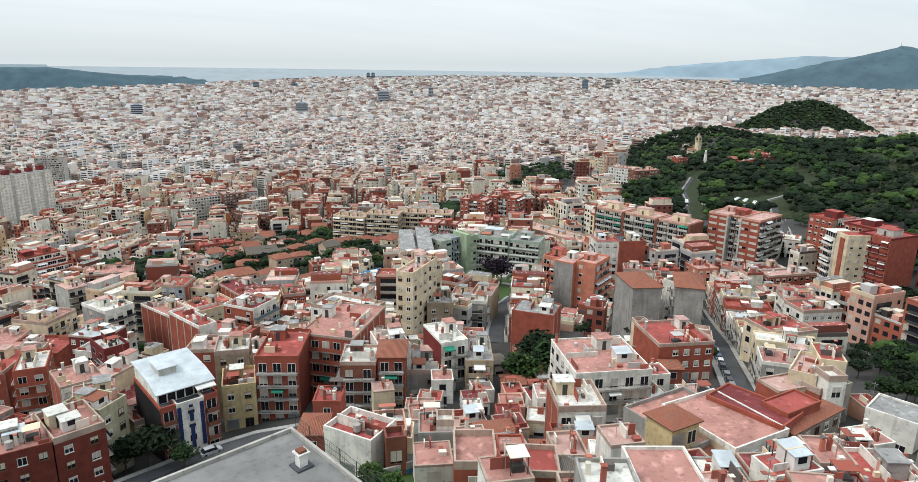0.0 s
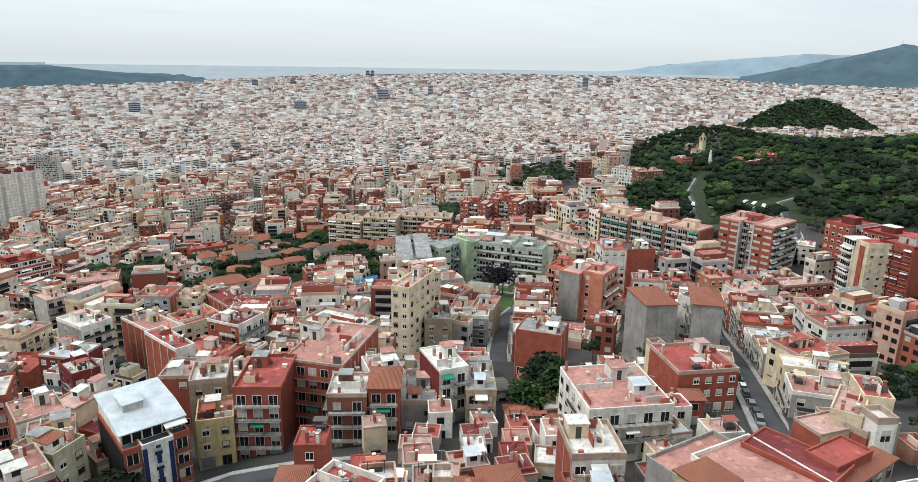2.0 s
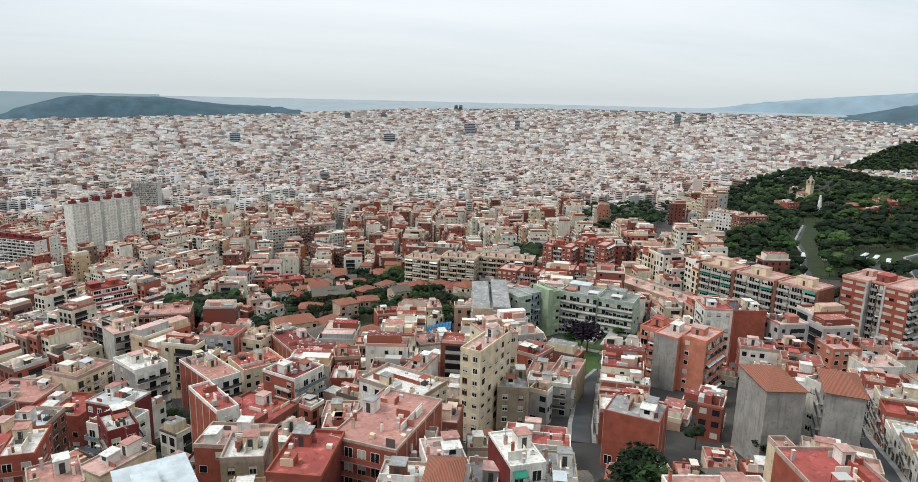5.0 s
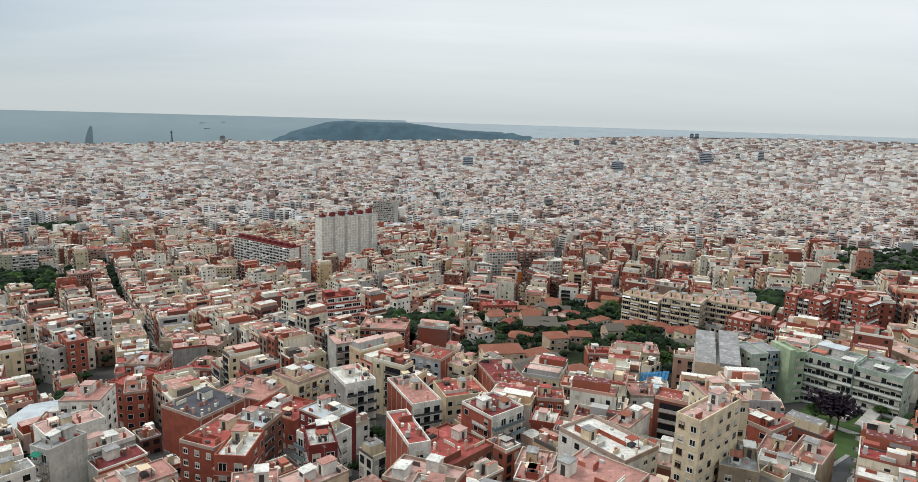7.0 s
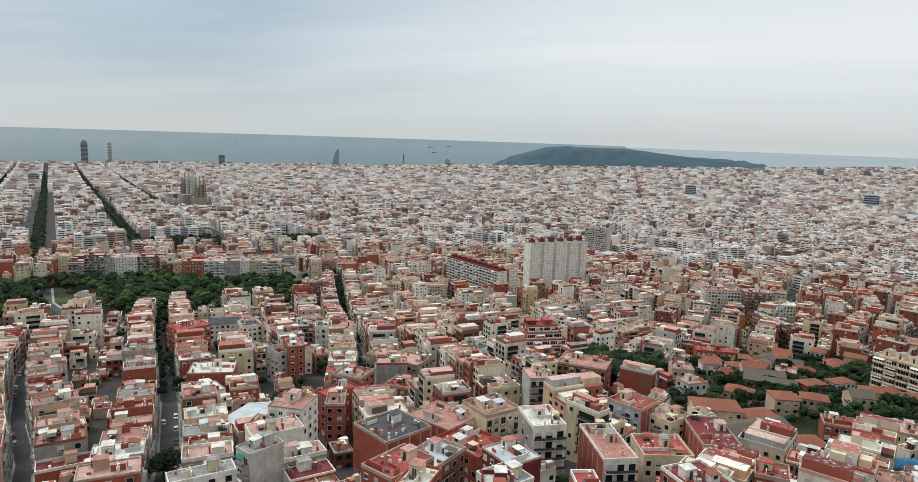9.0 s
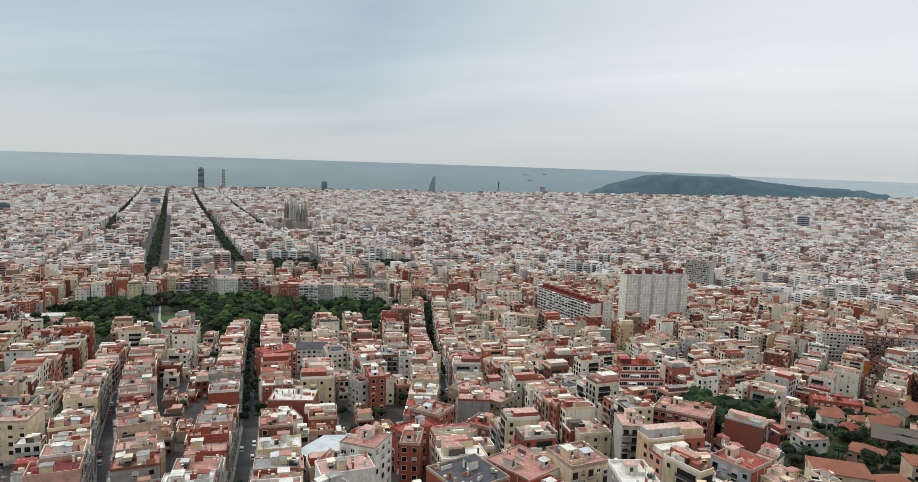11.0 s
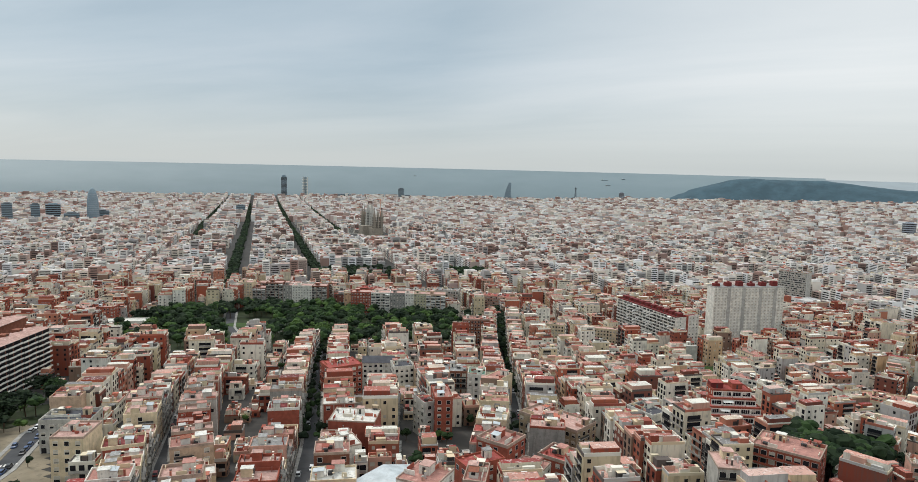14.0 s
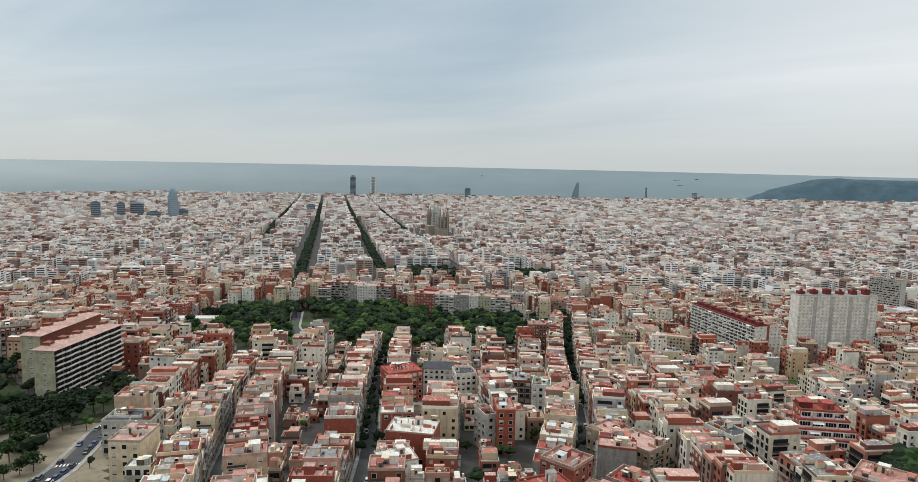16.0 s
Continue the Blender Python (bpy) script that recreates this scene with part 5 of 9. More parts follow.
house("four-storey red brick apartment house with a flat red roof", -779.1, -700.5, 130.6, 31.3, 12, 4, 91.0, "brick", "red", sides=True, fine=False)
house("four-storey tan stone-clad apartment house with a flat terracotta roof", -576.3, -474.4, 159.2, 13.5, 10, 4, 96.8, "tan", "terra", fine=False)
house("four-storey red brick apartment house with a flat terracotta roof", -564.4, -450.1, 161.8, 13.3, 10, 4, 172.5, "brick", "terra", fine=False)
house("three-storey white rendered apartment house with a flat rose-paved roof", -790.0, -756.1, 119.7, 39.9, 12, 3, 109.3, "white", "rosy", sides=True, fine=False)



# ---- large blocks, each built of a few masses ----
def storey(L, style, rail, seed, sh=3.0):
    """One floor of a facade: u runs along it, the outside is at negative y."""
    r = random.Random(seed)
    m = Mesh()
    if style == "win":
        k = max(1, int(L / 2.9))
        for i in range(k):
            u = L * (i + 0.5) / k
            m.box(u - 0.72, -0.07, 0.9, u + 0.72, 0.03, 2.4, 3)
            m.box(u - 0.62, -0.10, 1.0, u + 0.62, -0.06, 2.3, 2)
            lift = r.choice((0, 0.35, 0.6, 1.25))
            if lift:
                m.box(u - 0.62, -0.13, 2.3 - lift, u + 0.62, -0.10, 2.3, 4)
    elif style == "narrow":
        u = L / 2
        m.box(u - 0.5, -0.07, 1.0, u + 0.5, 0.03, 2.2, 3)
        m.box(u - 0.4, -0.10, 1.1, u + 0.4, -0.06, 2.1, 2)
    elif style == "band":
        m.box(0.1, -0.75, -0.15, L - 0.1, 0, 0.10, 0)
        m.box(0.1, -0.75, 0.10, L - 0.1, -0.65, 0.75, 1)
        m.box(0.2, -0.06, 0.9, L - 0.2, 0.02, sh - 0.75, 2)
        k = max(2, int(L / 1.5))
        for i in range(k):
            u = 0.25 + (L - 0.5) * i / k
            m.box(u - 0.05, -0.10, 0.9, u + 0.05, -0.06, sh - 0.75, 3)
            if r.random() < 0.7:
                m.box(u + 0.08, -0.09, sh - 0.75 - r.choice((0.5, 0.9, sh - 1.8)), u + (L - 0.5) / k - 0.08, -0.06, sh - 0.75, 4)
    elif style == "rows":
        k = max(1, int(L / 4.5))
        for i in range(k):
            u0, u1 = L * i / k + 0.6, L * (i + 1) / k - 0.6
            m.box(u0, -0.06, 1.0, u1, 0.02, 2.1, 2)
            m.box(u0, -0.10, 1.0, u0 + (u1 - u0) * r.choice((0.5, 1.0)), -0.06, 2.1, 4)
    else:
        # balconies before dark glazed walls, parted by fins
        bay = 5.4 if style == "balc" else 3.6
        k = max(1, round(L / bay))
        out = 1.25 if style == "balc" else 1.0
        for i in range(k):
            u0, u1 = L * i / k + 0.25, L * (i + 1) / k - 0.25
            m.box(u0, -out, -0.16, u1, 0, 0.06, 0)
            m.box(u0, -out, 0.06, u1, -out + 0.10, 1.0, 1)
            m.box(u0, -out + 0.1, 0.06, u0 + 0.08, 0, 1.0, 1)
            m.box(u1 - 0.08, -out + 0.1, 0.06, u1, 0, 1.0, 1)
            m.box(u0 + 0.2, -0.05, 0.08, u1 - 0.2, 0.02, 2.45, 2)
            q = max(2, int((u1 - u0) / 1.1))
            for j in range(q + 1):
                u = u0 + 0.2 + (u1 - u0 - 0.4) * j / q
                m.box(u - 0.05, -0.09, 0.08, u + 0.05, -0.05, 2.45, 3)
            if r.random() < 0.6:
                h0 = r.choice((0.6, 1.0, 1.9))
                v = u0 + (u1 - u0) * r.choice((0.1, 0.5))
                m.box(v, -0.12, 2.45 - h0, v + (u1 - u0) * 0.4, -0.09, 2.45, 4)
            if r.random() < 0.18:
                m.quad((u0, -0.1, 2.5), (u0, -out - 0.2, 1.9), (u1, -out - 0.2, 1.9), (u1, -0.1, 2.5), 5)
    return m


STOREYS = {}


def facade(root, at, turn, L, n, style, rail, sh, first=0, shade=None):
    """Floors of one face, each a part of its own; alike floors share their mesh."""
    names = {"win": "window_row", "narrow": "window", "band": "window_band", "rows": "window_row"}
    for k in range(first, n):
        key = (round(L, 1), style, rail.name, k % 3, sh, shade.name if shade else "")
        if key not in STOREYS:
            STOREYS[key] = storey(L, style, rail, k % 3 + int(L), sh).data(names.get(style, "balcony"), concrete, rail, glass, paint_white, blind, shade or awn_white)
        ob = part(names.get(style, "balcony"), STOREYS[key], root, at=(at[0], at[1], k * sh + 0.1), turn=turn)
        if style != "narrow":
            tagged(ob, kind="stuff")


def mass(root, x0, y0, x1, y1, n, wall, roof, sh=3.0, front="", right="", back="", left="", side=None, rail=None, rim=None, deep=8.0, first=0, shade=None, lip=0.7):
    """One box of a building with its flat roof, parapet and facades."""
    H = n * sh + 0.3
    m = Mesh()
    m.box(x0, y0, -deep, x1, y1, H, 0, side=1)
    part("wall", m.data("wall", W[wall], W[side or wall]), root)
    m = Mesh()
    m.box(x0 + 0.15, y0 + 0.15, H, x1 - 0.15, y1 - 0.15, H + 0.06, 0)
    part("roof", m.data("roof", R[roof]), root)
    m = Mesh()
    t = 0.28
    for a, b, c, d in ((x0 - 0.05, y0 - 0.05, x1 + 0.05, y0 + t), (x0 - 0.05, y1 - t, x1 + 0.05, y1 + 0.05), (x0 - 0.05, y0 + t, x0 + t, y1 - t), (x1 - t, y0 + t, x1 + 0.05, y1 - t)):
        m.box(a, b, H - 0.2, c, d, H + lip, 0)
    part("parapet", m.data("parapet", rim or W[wall]), root)
    rail = rail or W[wall]
    for style, at, turn, L in ((front, (x0, y0), 0, x1 - x0), (right, (x1, y0), math.pi / 2, y1 - y0), (back, (x1, y1), math.pi, x1 - x0), (left, (x0, y1), -math.pi / 2, y1 - y0)):
        if style:
            facade(root, at, turn, L, n, style, rail, sh, first, shade)
    return H


def fin(root, x0, y0, x1, y1, H, mat, name="pier", deep=8.0):
    m = Mesh()
    m.box(x0, y0, -deep, x1, y1, H, 0)
    part(name, m.data(name, mat), root)


def rooftop(root, boxes, H):
    """Lift rooms and stair heads: x, y, width, depth, height, wall, roof."""
    for x, y, w, d, h, wall, roof in boxes:
        part("stair_head", hut_data(w, d, h, wall, roof), root, at=(x, y, H + 0.06))


# the block with navy panels, a black end wall and a sloping metal roof
NAV = thing("apartment_house", "white and navy panelled house with black end wall and metal roof", "building", -19.1, -125.5, 189.4, radians(188.5))
claim(-19.1, -125.5, 11.2, 17, 188.5)
hn_ = mass(NAV, -5.5, 0, -2.7, 16.8, 4, "brick", "dark", front="loggia", side="black", rail=W["brown"], deep=6, lip=0.5)
mass(NAV, -2.6, -0.3, 2.6, 16.8, 4, "white", "dark", front="win", deep=6, lip=0.5)
mass(NAV, 2.7, 0, 5.5, 16.8, 4, "brick", "dark", front="loggia", side="black", rail=W["brown"], deep=6, lip=0.5)
for px_ in (-2.55, -0.35, 1.75):
    fin(NAV, px_, -0.42, px_ + 0.75, -0.3, hn_ - 0.4, W["navy"], "panel", deep=-2.6)
m = Mesh()
m.box(-5.2, 2.4, hn_, 5.2, 16.6, hn_ + 2.5, 0)
for i in range(6):
    m.box(-4.9 + i * 1.68, 2.34, hn_ + 0.2, -3.5 + i * 1.68, 2.4, hn_ + 2.3, 1)
part("top_storey", m.data("top_storey", W["white"], glass), NAV)
m = Mesh()
ys, zs = (1.2, 6.5, 16.8), (hn_ + 2.5, hn_ + 3.5, hn_ + 3.9)
for i in range(2):
    for dz, flip in ((0.0, True), (0.18, False)):
        q = [(-5.7, ys[i], zs[i] + dz), (5.7, ys[i], zs[i] + dz), (5.7, ys[i + 1], zs[i + 1] + dz), (-5.7, ys[i + 1], zs[i + 1] + dz)]
        m.quad(*(q[::-1] if flip else q), 0)
    for sx in (-5.7, 5.7):
        m.quad((sx, ys[i], zs[i]), (sx, ys[i + 1], zs[i + 1]), (sx, ys[i + 1], zs[i + 1] + 0.18), (sx, ys[i], zs[i] + 0.18), 0)
m.quad((-5.7, ys[0], zs[0]), (5.7, ys[0], zs[0]), (5.7, ys[0], zs[0] + 0.18), (-5.7, ys[0], zs[0] + 0.18), 0)
part("roof_sheet", m.data("roof_sheet", R["metal"]), NAV)
m = Mesh()
m.box(-3.2, 7, hn_ + 3.5, 0.2, 12, hn_ + 5.0, 0)
m.box(-3.4, 6.8, hn_ + 5.0, 0.4, 12.2, hn_ + 5.2, 1)
part("roof_lantern", m.data("roof_lantern", W["palegrey"], R["metal"]), NAV)
m = Mesh()
m.quad((1.6, 2.3, hn_ + 2.5), (1.6, 0.0, hn_ + 2.0), (5.4, 0.0, hn_ + 2.0), (5.4, 2.3, hn_ + 2.5), 0)
m.box(1.6, 0.0, hn_ + 1.8, 5.4, 0.05, hn_ + 2.0, 0)
part("awning", m.data("awning", awn_white), NAV)

# the pale green school with its ribbon windows and lime stair tower
SCHOOL = thing("school", "pale green school with white ribbon windows and balconies", "school", -177.0, -262.0, 165.5, radians(127.5))
claim(-187.2, -247.6, 36, 20, 127.5)
claim(-166.5, -260.4, 23, 17, 186.6)
sh_ = mass(SCHOOL, 1.5, 0, 18, 14, 5, "green", "grey", sh=3.6, front="band", back="win", right="win", rail=paint_white, lip=0.9)
mass(SCHOOL, 18.1, 1.2, 33, 14, 5, "green", "grey", sh=3.45, front="band", back="win", right="rows", rail=paint_white, lip=0.9)
m = Mesh()
m.box(2, -3.6, -0.3, 31, 0, 0.0, 0)
for i in range(8):
    m.box(2.3 + i * 4.0, -3.4, -6, 2.7 + i * 4.0, -3.0, -0.3, 0)
part("terrace", m.data("terrace", concrete), SCHOOL)
for i in range(3):
    m = Mesh()
    for j in range(5):
        m.box(0, j * 0.9, 0, 4.5, j * 0.9 + 0.55, 0.12, 0)
    m.box(0, 0, -0.9, 0.2, 4.2, 0.0, 0)
    m.box(4.3, 0, -0.9, 4.5, 4.2, 0.0, 0)
    part("roof_pergola", m.data("roof_pergola", paint_white if i else W["salmon"]), SCHOOL, at=(3 + i * 10, 2.0, sh_ + 1.2))
rooftop(SCHOOL, ((8, 9.5, 9, 6, 2.6, "palegrey", "metal"), (25, 9, 6, 5, 2.4, "green", "grey")), sh_)
WING = thing("school_wing", "pale green school wing with white window panels", "school", -166.5, -260.4, 165.5, radians(186.6))
hw_ = mass(WING, -10, 0, -3.2, 13, 6, "green", "grey", front="rows", left="win", back="win")
mass(WING, -3.1, 2.5, 3.4, 12, 6, "blueg", "grey", front="loggia", rail=glass_rail, lip=0.4)
mass(WING, 6.0, -2.5, 10.5, 9, 6, "lime", "grey", front="rows", rail=W["lime"], lip=1.4)
fin(WING, 3.6, -2.8, 5.9, 8, hw_ + 2.4, W["lime"], "stair_tower")

# the beige block beside it, its grey roof rising in steps
BEIGE = thing("apartment_block", "beige apartment block with a stepped sloping grey roof", "building", -138.1, -248.4, 165.5, radians(155.0))
claim(-138.1, -248.4, 15, 30, 155)
hb_ = mass(BEIGE, -7.5, 0, 7.5, 28, 6, "beige", "grey", right="win", left="win", lip=0.2)
for i in range(7):
    y0, z0 = 1.0 + i * 3.8, hb_ + 0.1
    for x0, x1, dz in ((-7.4, -0.6, 0.0), (0.6, 7.4, 0.9)):
        m = Mesh()
        a, b = z0 + 0.4 + i * 0.55 + dz, z0 + 0.4 + (i + 1) * 0.55 + dz
        m.v += [(x0, y0, z0 - 0.2), (x1, y0, z0 - 0.2), (x1, y0 + 3.75, z0 - 0.2), (x0, y0 + 3.75, z0 - 0.2), (x0, y0, a), (x1, y0, a), (x1, y0 + 3.75, b), (x0, y0 + 3.75, b)]
        m.f += [(0, 1, 5, 4), (1, 2, 6, 5), (2, 3, 7, 6), (3, 0, 4, 7), (4, 5, 6, 7)]
        m.m += [0] * 5
        part("roof_step", m.data("roof_step", R["grey"]), BEIGE)
fin(BEIGE, -7.5, -0.25, 0.2, 0, hb_ + 1.2, W["beige"], "front_wall")
for k in range(6):
    part("window", WINDOWS[k % 4], BEIGE, at=(4.6, 0, k * 3 + 1.0))
    m = Mesh()
    m.tube(0, 0, 0, 1.1, 1.5, 1.5, 12, 0)
    part("balcony", m.data("balcony", W["beige"]), BEIGE, at=(1.0, 0, k * 3 + 0.1))

# the long low building behind the school, and its white dome
LOWB = thing("low_block", "long low tan building with a pale rose roof", "building", -238.3, -282.0, 164.0, radians(95.6))
claim(-238.3, -282.0, 76, 16, 95.6)
hl_ = mass(LOWB, -37, 0, 37, 15, 3, "tan", "rosy", front="rows", right="win", left="win", rim=W["tan"], lip=1.0)
mass(LOWB, -30, -5, 20, -0.1, 2, "pink", "terra", front="band", lip=0.8)
rooftop(LOWB, tuple((-30 + i * 12, 8, 6, 3, 1.4, "cream", "grey") for i in range(6)), hl_)
DOME = thing("domed_hall", "white domed membrane hall", "hall", -257.9, -273.9, 163.0)
m = Mesh()
for i in range(6):
    a0, a1 = i * math.pi / 12, (i + 1) * math.pi / 12
    m.tube(0, 0, 9 * math.sin(a0), 9 * math.sin(a1), 11 * math.cos(a0), max(0.05, 11 * math.cos(a1)), 24, 0, cap=False)
part("dome", m.data("dome", awn_white, smooth=True), DOME)
m = Mesh()
m.tube(0, 0, -6, 0, 11.2, 11.2, 24, 0)
part("base", m.data("base", W["white"]), DOME)

# the balconied tan block above the car park
TAN = thing("apartment_block", "tan brick apartment block with long balconies and green awnings", "building", -254.8, -225.9, 168.3, radians(100.7))
claim(-254.8, -225.9, 54, 14, 100.7)
for x0, x1 in ((-26.5, -10.6), (-9.0, 8.6), (10.2, 26.5)):
    ht_ = mass(TAN, x0, 0, x1, 13, 8, "tan", "rosy", front="balc", back="win", rail=W["palegrey"], side="brick", rim=W["pink"], shade=awn_green)
for x0, x1 in ((-10.5, -9.1), (8.7, 10.1), (-27.4, -26.6), (26.6, 27.4)):
    fin(TAN, x0, -0.8, x1, 12.8, ht_ + 0.4, W["brown"])
rooftop(TAN, ((-19, 6, 7, 5, 3.2, "cream", "rosy"), (-1, 6, 7, 5, 3.2, "cream", "rosy"), (19, 6, 7, 5, 3.2, "cream", "rosy")), ht_)

# the brick tower by the car park road
BRT = thing("apartment_block", "red-brown brick apartment tower with white window strips", "building", -277.2, -188.5, 169.8, radians(97.4))
claim(-277.2, -188.5, 26, 23, 97.4)
hq_ = mass(BRT, -12.8, 0, -2.6, 22, 9, "brick", "rosy", front="rows", left="win", back="win", rim=W["pink"])
mass(BRT, -2.5, 2.5, 3.4, 20, 9, "brown", "red", front="loggia", rail=W["grey"], rim=W["pink"])
mass(BRT, 3.5, 0, 12.8, 22, 9, "brick", "rosy", front="rows", right="balc", back="win", rail=W["palegrey"], rim=W["pink"])
for x in (-3.3, 3.4):
    fin(BRT, x, -0.5, x + 0.8, 2.4, hq_, W["palegrey"])
rooftop(BRT, ((0.4, 8, 5, 6, 2.8, "brick", "red"), (-8, 12, 4, 4, 2.2, "pink", "rosy")), hq_)

# the red brick group at the edge of the wood
RED = thing("apartment_block", "red brick apartment block with rows of white windows", "building", -294.8, -147.5, 170.5, radians(82.2))
claim(-294.8, -147.5, 32, 16, 82.2)
hr_ = mass(RED, -16, 0, -4, 15, 10, "brick", "red", front="win", left="", side="tan", rim=W["brick"])
mass(RED, -3.9, 3.0, 0.5, 15, 10, "grey", "red", front="loggia", rail=W["darkbrick"])
mass(RED, 0.6, 1.0, 16, 15, 10, "brick", "red", front="win", back="win", rim=W["maroon"])
rooftop(RED, ((-9, 7, 6, 5, 3, "maroon", "red"), (8, 8, 6, 5, 2.6, "maroon", "white")), hr_)
WHT = thing("apartment_block", "narrow white apartment tower with a red stripe and glazed top floor", "building", -279.5, -141.0, 169.5, radians(60.0))
claim(-279.5, -141.0, 16, 12, 60)
hx_ = mass(WHT, -8, 0, -1.0, 12, 9, "white", "white", front="balc", rail=W["white"], lip=0.3)
mass(WHT, -0.9, 0.6, 7, 12, 10, "cream", "red", right="win", lip=0.5)
fin(WHT, 2.2, 0.3, 5.0, 0.6, 29, W["brick"], "brick_strip")
m = Mesh()
m.box(-7.8, 0.3, hx_, -1.2, 8, hx_ + 2.6, 1)
m.box(-8.3, -0.6, hx_ + 2.6, -0.8, 8.5, hx_ + 2.8, 0)
for i in range(5):
    m.box(-7.9 + i * 1.65, 0.15, hx_, -7.8 + i * 1.65, 0.35, hx_ + 2.6, 0)
part("roof_lantern", m.data("roof_lantern", paint_white, glass), WHT)
RDB = thing("apartment_block", "tall deep red brick block with blank end wall", "building", -289.7, -136.0, 170.0, radians(80.9))
claim(-288.5, -128.0, 12, 22, 60)
hd_ = mass(RDB, 1.5, -4.0, 15, 14, 10, "brick", "red", front="loggia", left="win", rail=W["maroon"], side="brick", rim=W["maroon"])
fin(RDB, 7.5, -4.3, 15.2, -4.0, hd_ + 0.5, W["brick"], "brick_strip")
rooftop(RDB, ((9, 4, 7, 6, 2.8, "palegrey", "red"), (5, 10, 4, 4, 2.2, "brick", "red")), hd_)

# the salmon block with its bare grey party wall
SAL = thing("apartment_block", "salmon apartment block with a bare grey party wall", "building", -164.0, -181.0, 168.5, radians(113.0))
claim(-164.0, -181.0, 24, 17, 113)
hs_ = mass(SAL, -3.9, 0, 3.9, 15, 8, "grey", "rosy", sh=3.1, side="salmon", rim=W["salmon"], lip=0.4)
mass(SAL, -10.5, 3.5, -4.0, 16, 8, "salmon", "red", sh=3.05, front="loggia", left="loggia", rail=W["salmon"])
mass(SAL, 4.0, 2.5, 12, 16, 8, "salmon", "rosy", sh=3.15, front="win", right="balc", rail=W["salmon"])
fin(SAL, 9.2, 1.6, 12.1, 2.5, hs_ + 1.2, W["salmon"])
rooftop(SAL, ((-6.5, 9, 4, 4, 2.4, "salmon", "red"), (7, 9, 4, 4, 2.6, "salmon", "rosy"), (0, 8, 3, 4, 2.2, "white", "white")), hs_)

# the long white block beside the tower, its white end cut by a red strip
LWH = thing("slab_block", "long white slab block with dark balcony rows and red roof", "building", 107.0, -726.5, 99.5, radians(138.1))
claim(107.0, -726.5, 92, 22, 138.1)
hv_ = mass(LWH, -45, 0, 45, 12, 11, "white", "wine", front="balc", right="narrow", rail=paint_white, rim=W["maroon"])
mass(LWH, 38, 14.5, 45, 26, 11, "white", "wine", right="win", rail=paint_white)
fin(LWH, 41, 12.1, 45.1, 14.4, hv_ + 1.0, W["brick"], "brick_strip")
rooftop(LWH, tuple((-40 + i * 9, 6.5, 6, 5, 3.0, "maroon", "wine") for i in range(10)), hv_)


# the balconied slabs above the villas and the red brick blocks beside them
for bx, by, bz, bw, byaw, bn in ((-165.8, -390.5, 147.5, 22, 132.0, 7), (-183.0, -376.0, 150.0, 21, 140.0, 7), (-211.5, -368.5, 152.0, 33, 140.8, 6)):
    slab = thing("apartment_block", "tan apartment slab with rows of deep balconies and roof vents", "building", bx, by, bz, radians(byaw))
    claim(bx, by, bw, 14, byaw)
    hh = mass(slab, -bw / 2, 0, bw / 2, 13, bn, "tan", "rosy", front="balc", left="win", right="win", back="win", rail=W["cream"], rim=W["cream"])
    rooftop(slab, tuple((-bw / 2 + 4 + i * 6, 6, 2.6, 5, 2.6, "cream", "grey") for i in range(int(bw / 6))), hh)
for bx, by, bz, bw, byaw, bn in ((-235.2, -349.6, 156.0, 17.5, 128.0, 8), (-253.2, -342.1, 157.5, 19.5, 122.0, 8), (-211.5, -343.9, 155.5, 35, 132.1, 4), (-235.2, -324.2, 159.0, 26, 138.2, 4)):
    slab = thing("apartment_block", "red brick apartment block with recessed balconies and rose roof", "building", bx, by, bz, radians(byaw))
    claim(bx, by, bw, 15, byaw)
    hh = mass(slab, -bw / 2, 0, -bw / 6, 14, bn, "brick", "rosy", front="win", left="win", back="win", rim=W["brick"])
    mass(slab, -bw / 6 + 0.1, 1.4, bw / 6 - 0.1, 13, bn, "brown", "rosy", front="loggia", rail=W["palegrey"])
    mass(slab, bw / 6, 0, bw / 2, 14, bn, "brick", "rosy", front="win", right="balc", back="win", rail=W["brick"], rim=W["brick"])
    rooftop(slab, ((0, 6, 4, 5, 2.6, "brick", "red"), (-bw / 3, 8, 3, 3, 2.2, "pink", "rosy")), hh)
# the terraced block with long white balconies
TER = thing("apartment_block", "stepped apartment block with long white balconies and red penthouses", "building", 0.0, -428.0, 134.0, radians(205))
claim(0.0, -428.0, 30, 24, 205)
for i in range(4):
    mass(TER, -14 + i * 2.0, i * 4.0, 14 - i * 1.0, i * 4.0 + 5.5 if i < 3 else 22, 4 + i, "white", "red", front="balc", right="win", left="win", rail=paint_white, side="brick", first=max(0, 3 + i - 2) if i else 0, rim=W["brick"])
rooftop(TER, ((-5, 18, 6, 6, 2.8, "maroon", "red"), (5, 18, 5, 6, 2.8, "brick", "red")), 21.3)

# ---- the dense town between and beyond ----
def inside(x, y, poly):
    hit = False
    for (x0, y0), (x1, y1) in zip(poly, poly[1:] + poly[:1]):
        if (y0 > y) != (y1 > y) and x < (x1 - x0) * (y - y0) / (y1 - y0) + x0:
            hit = not hit
    return hit


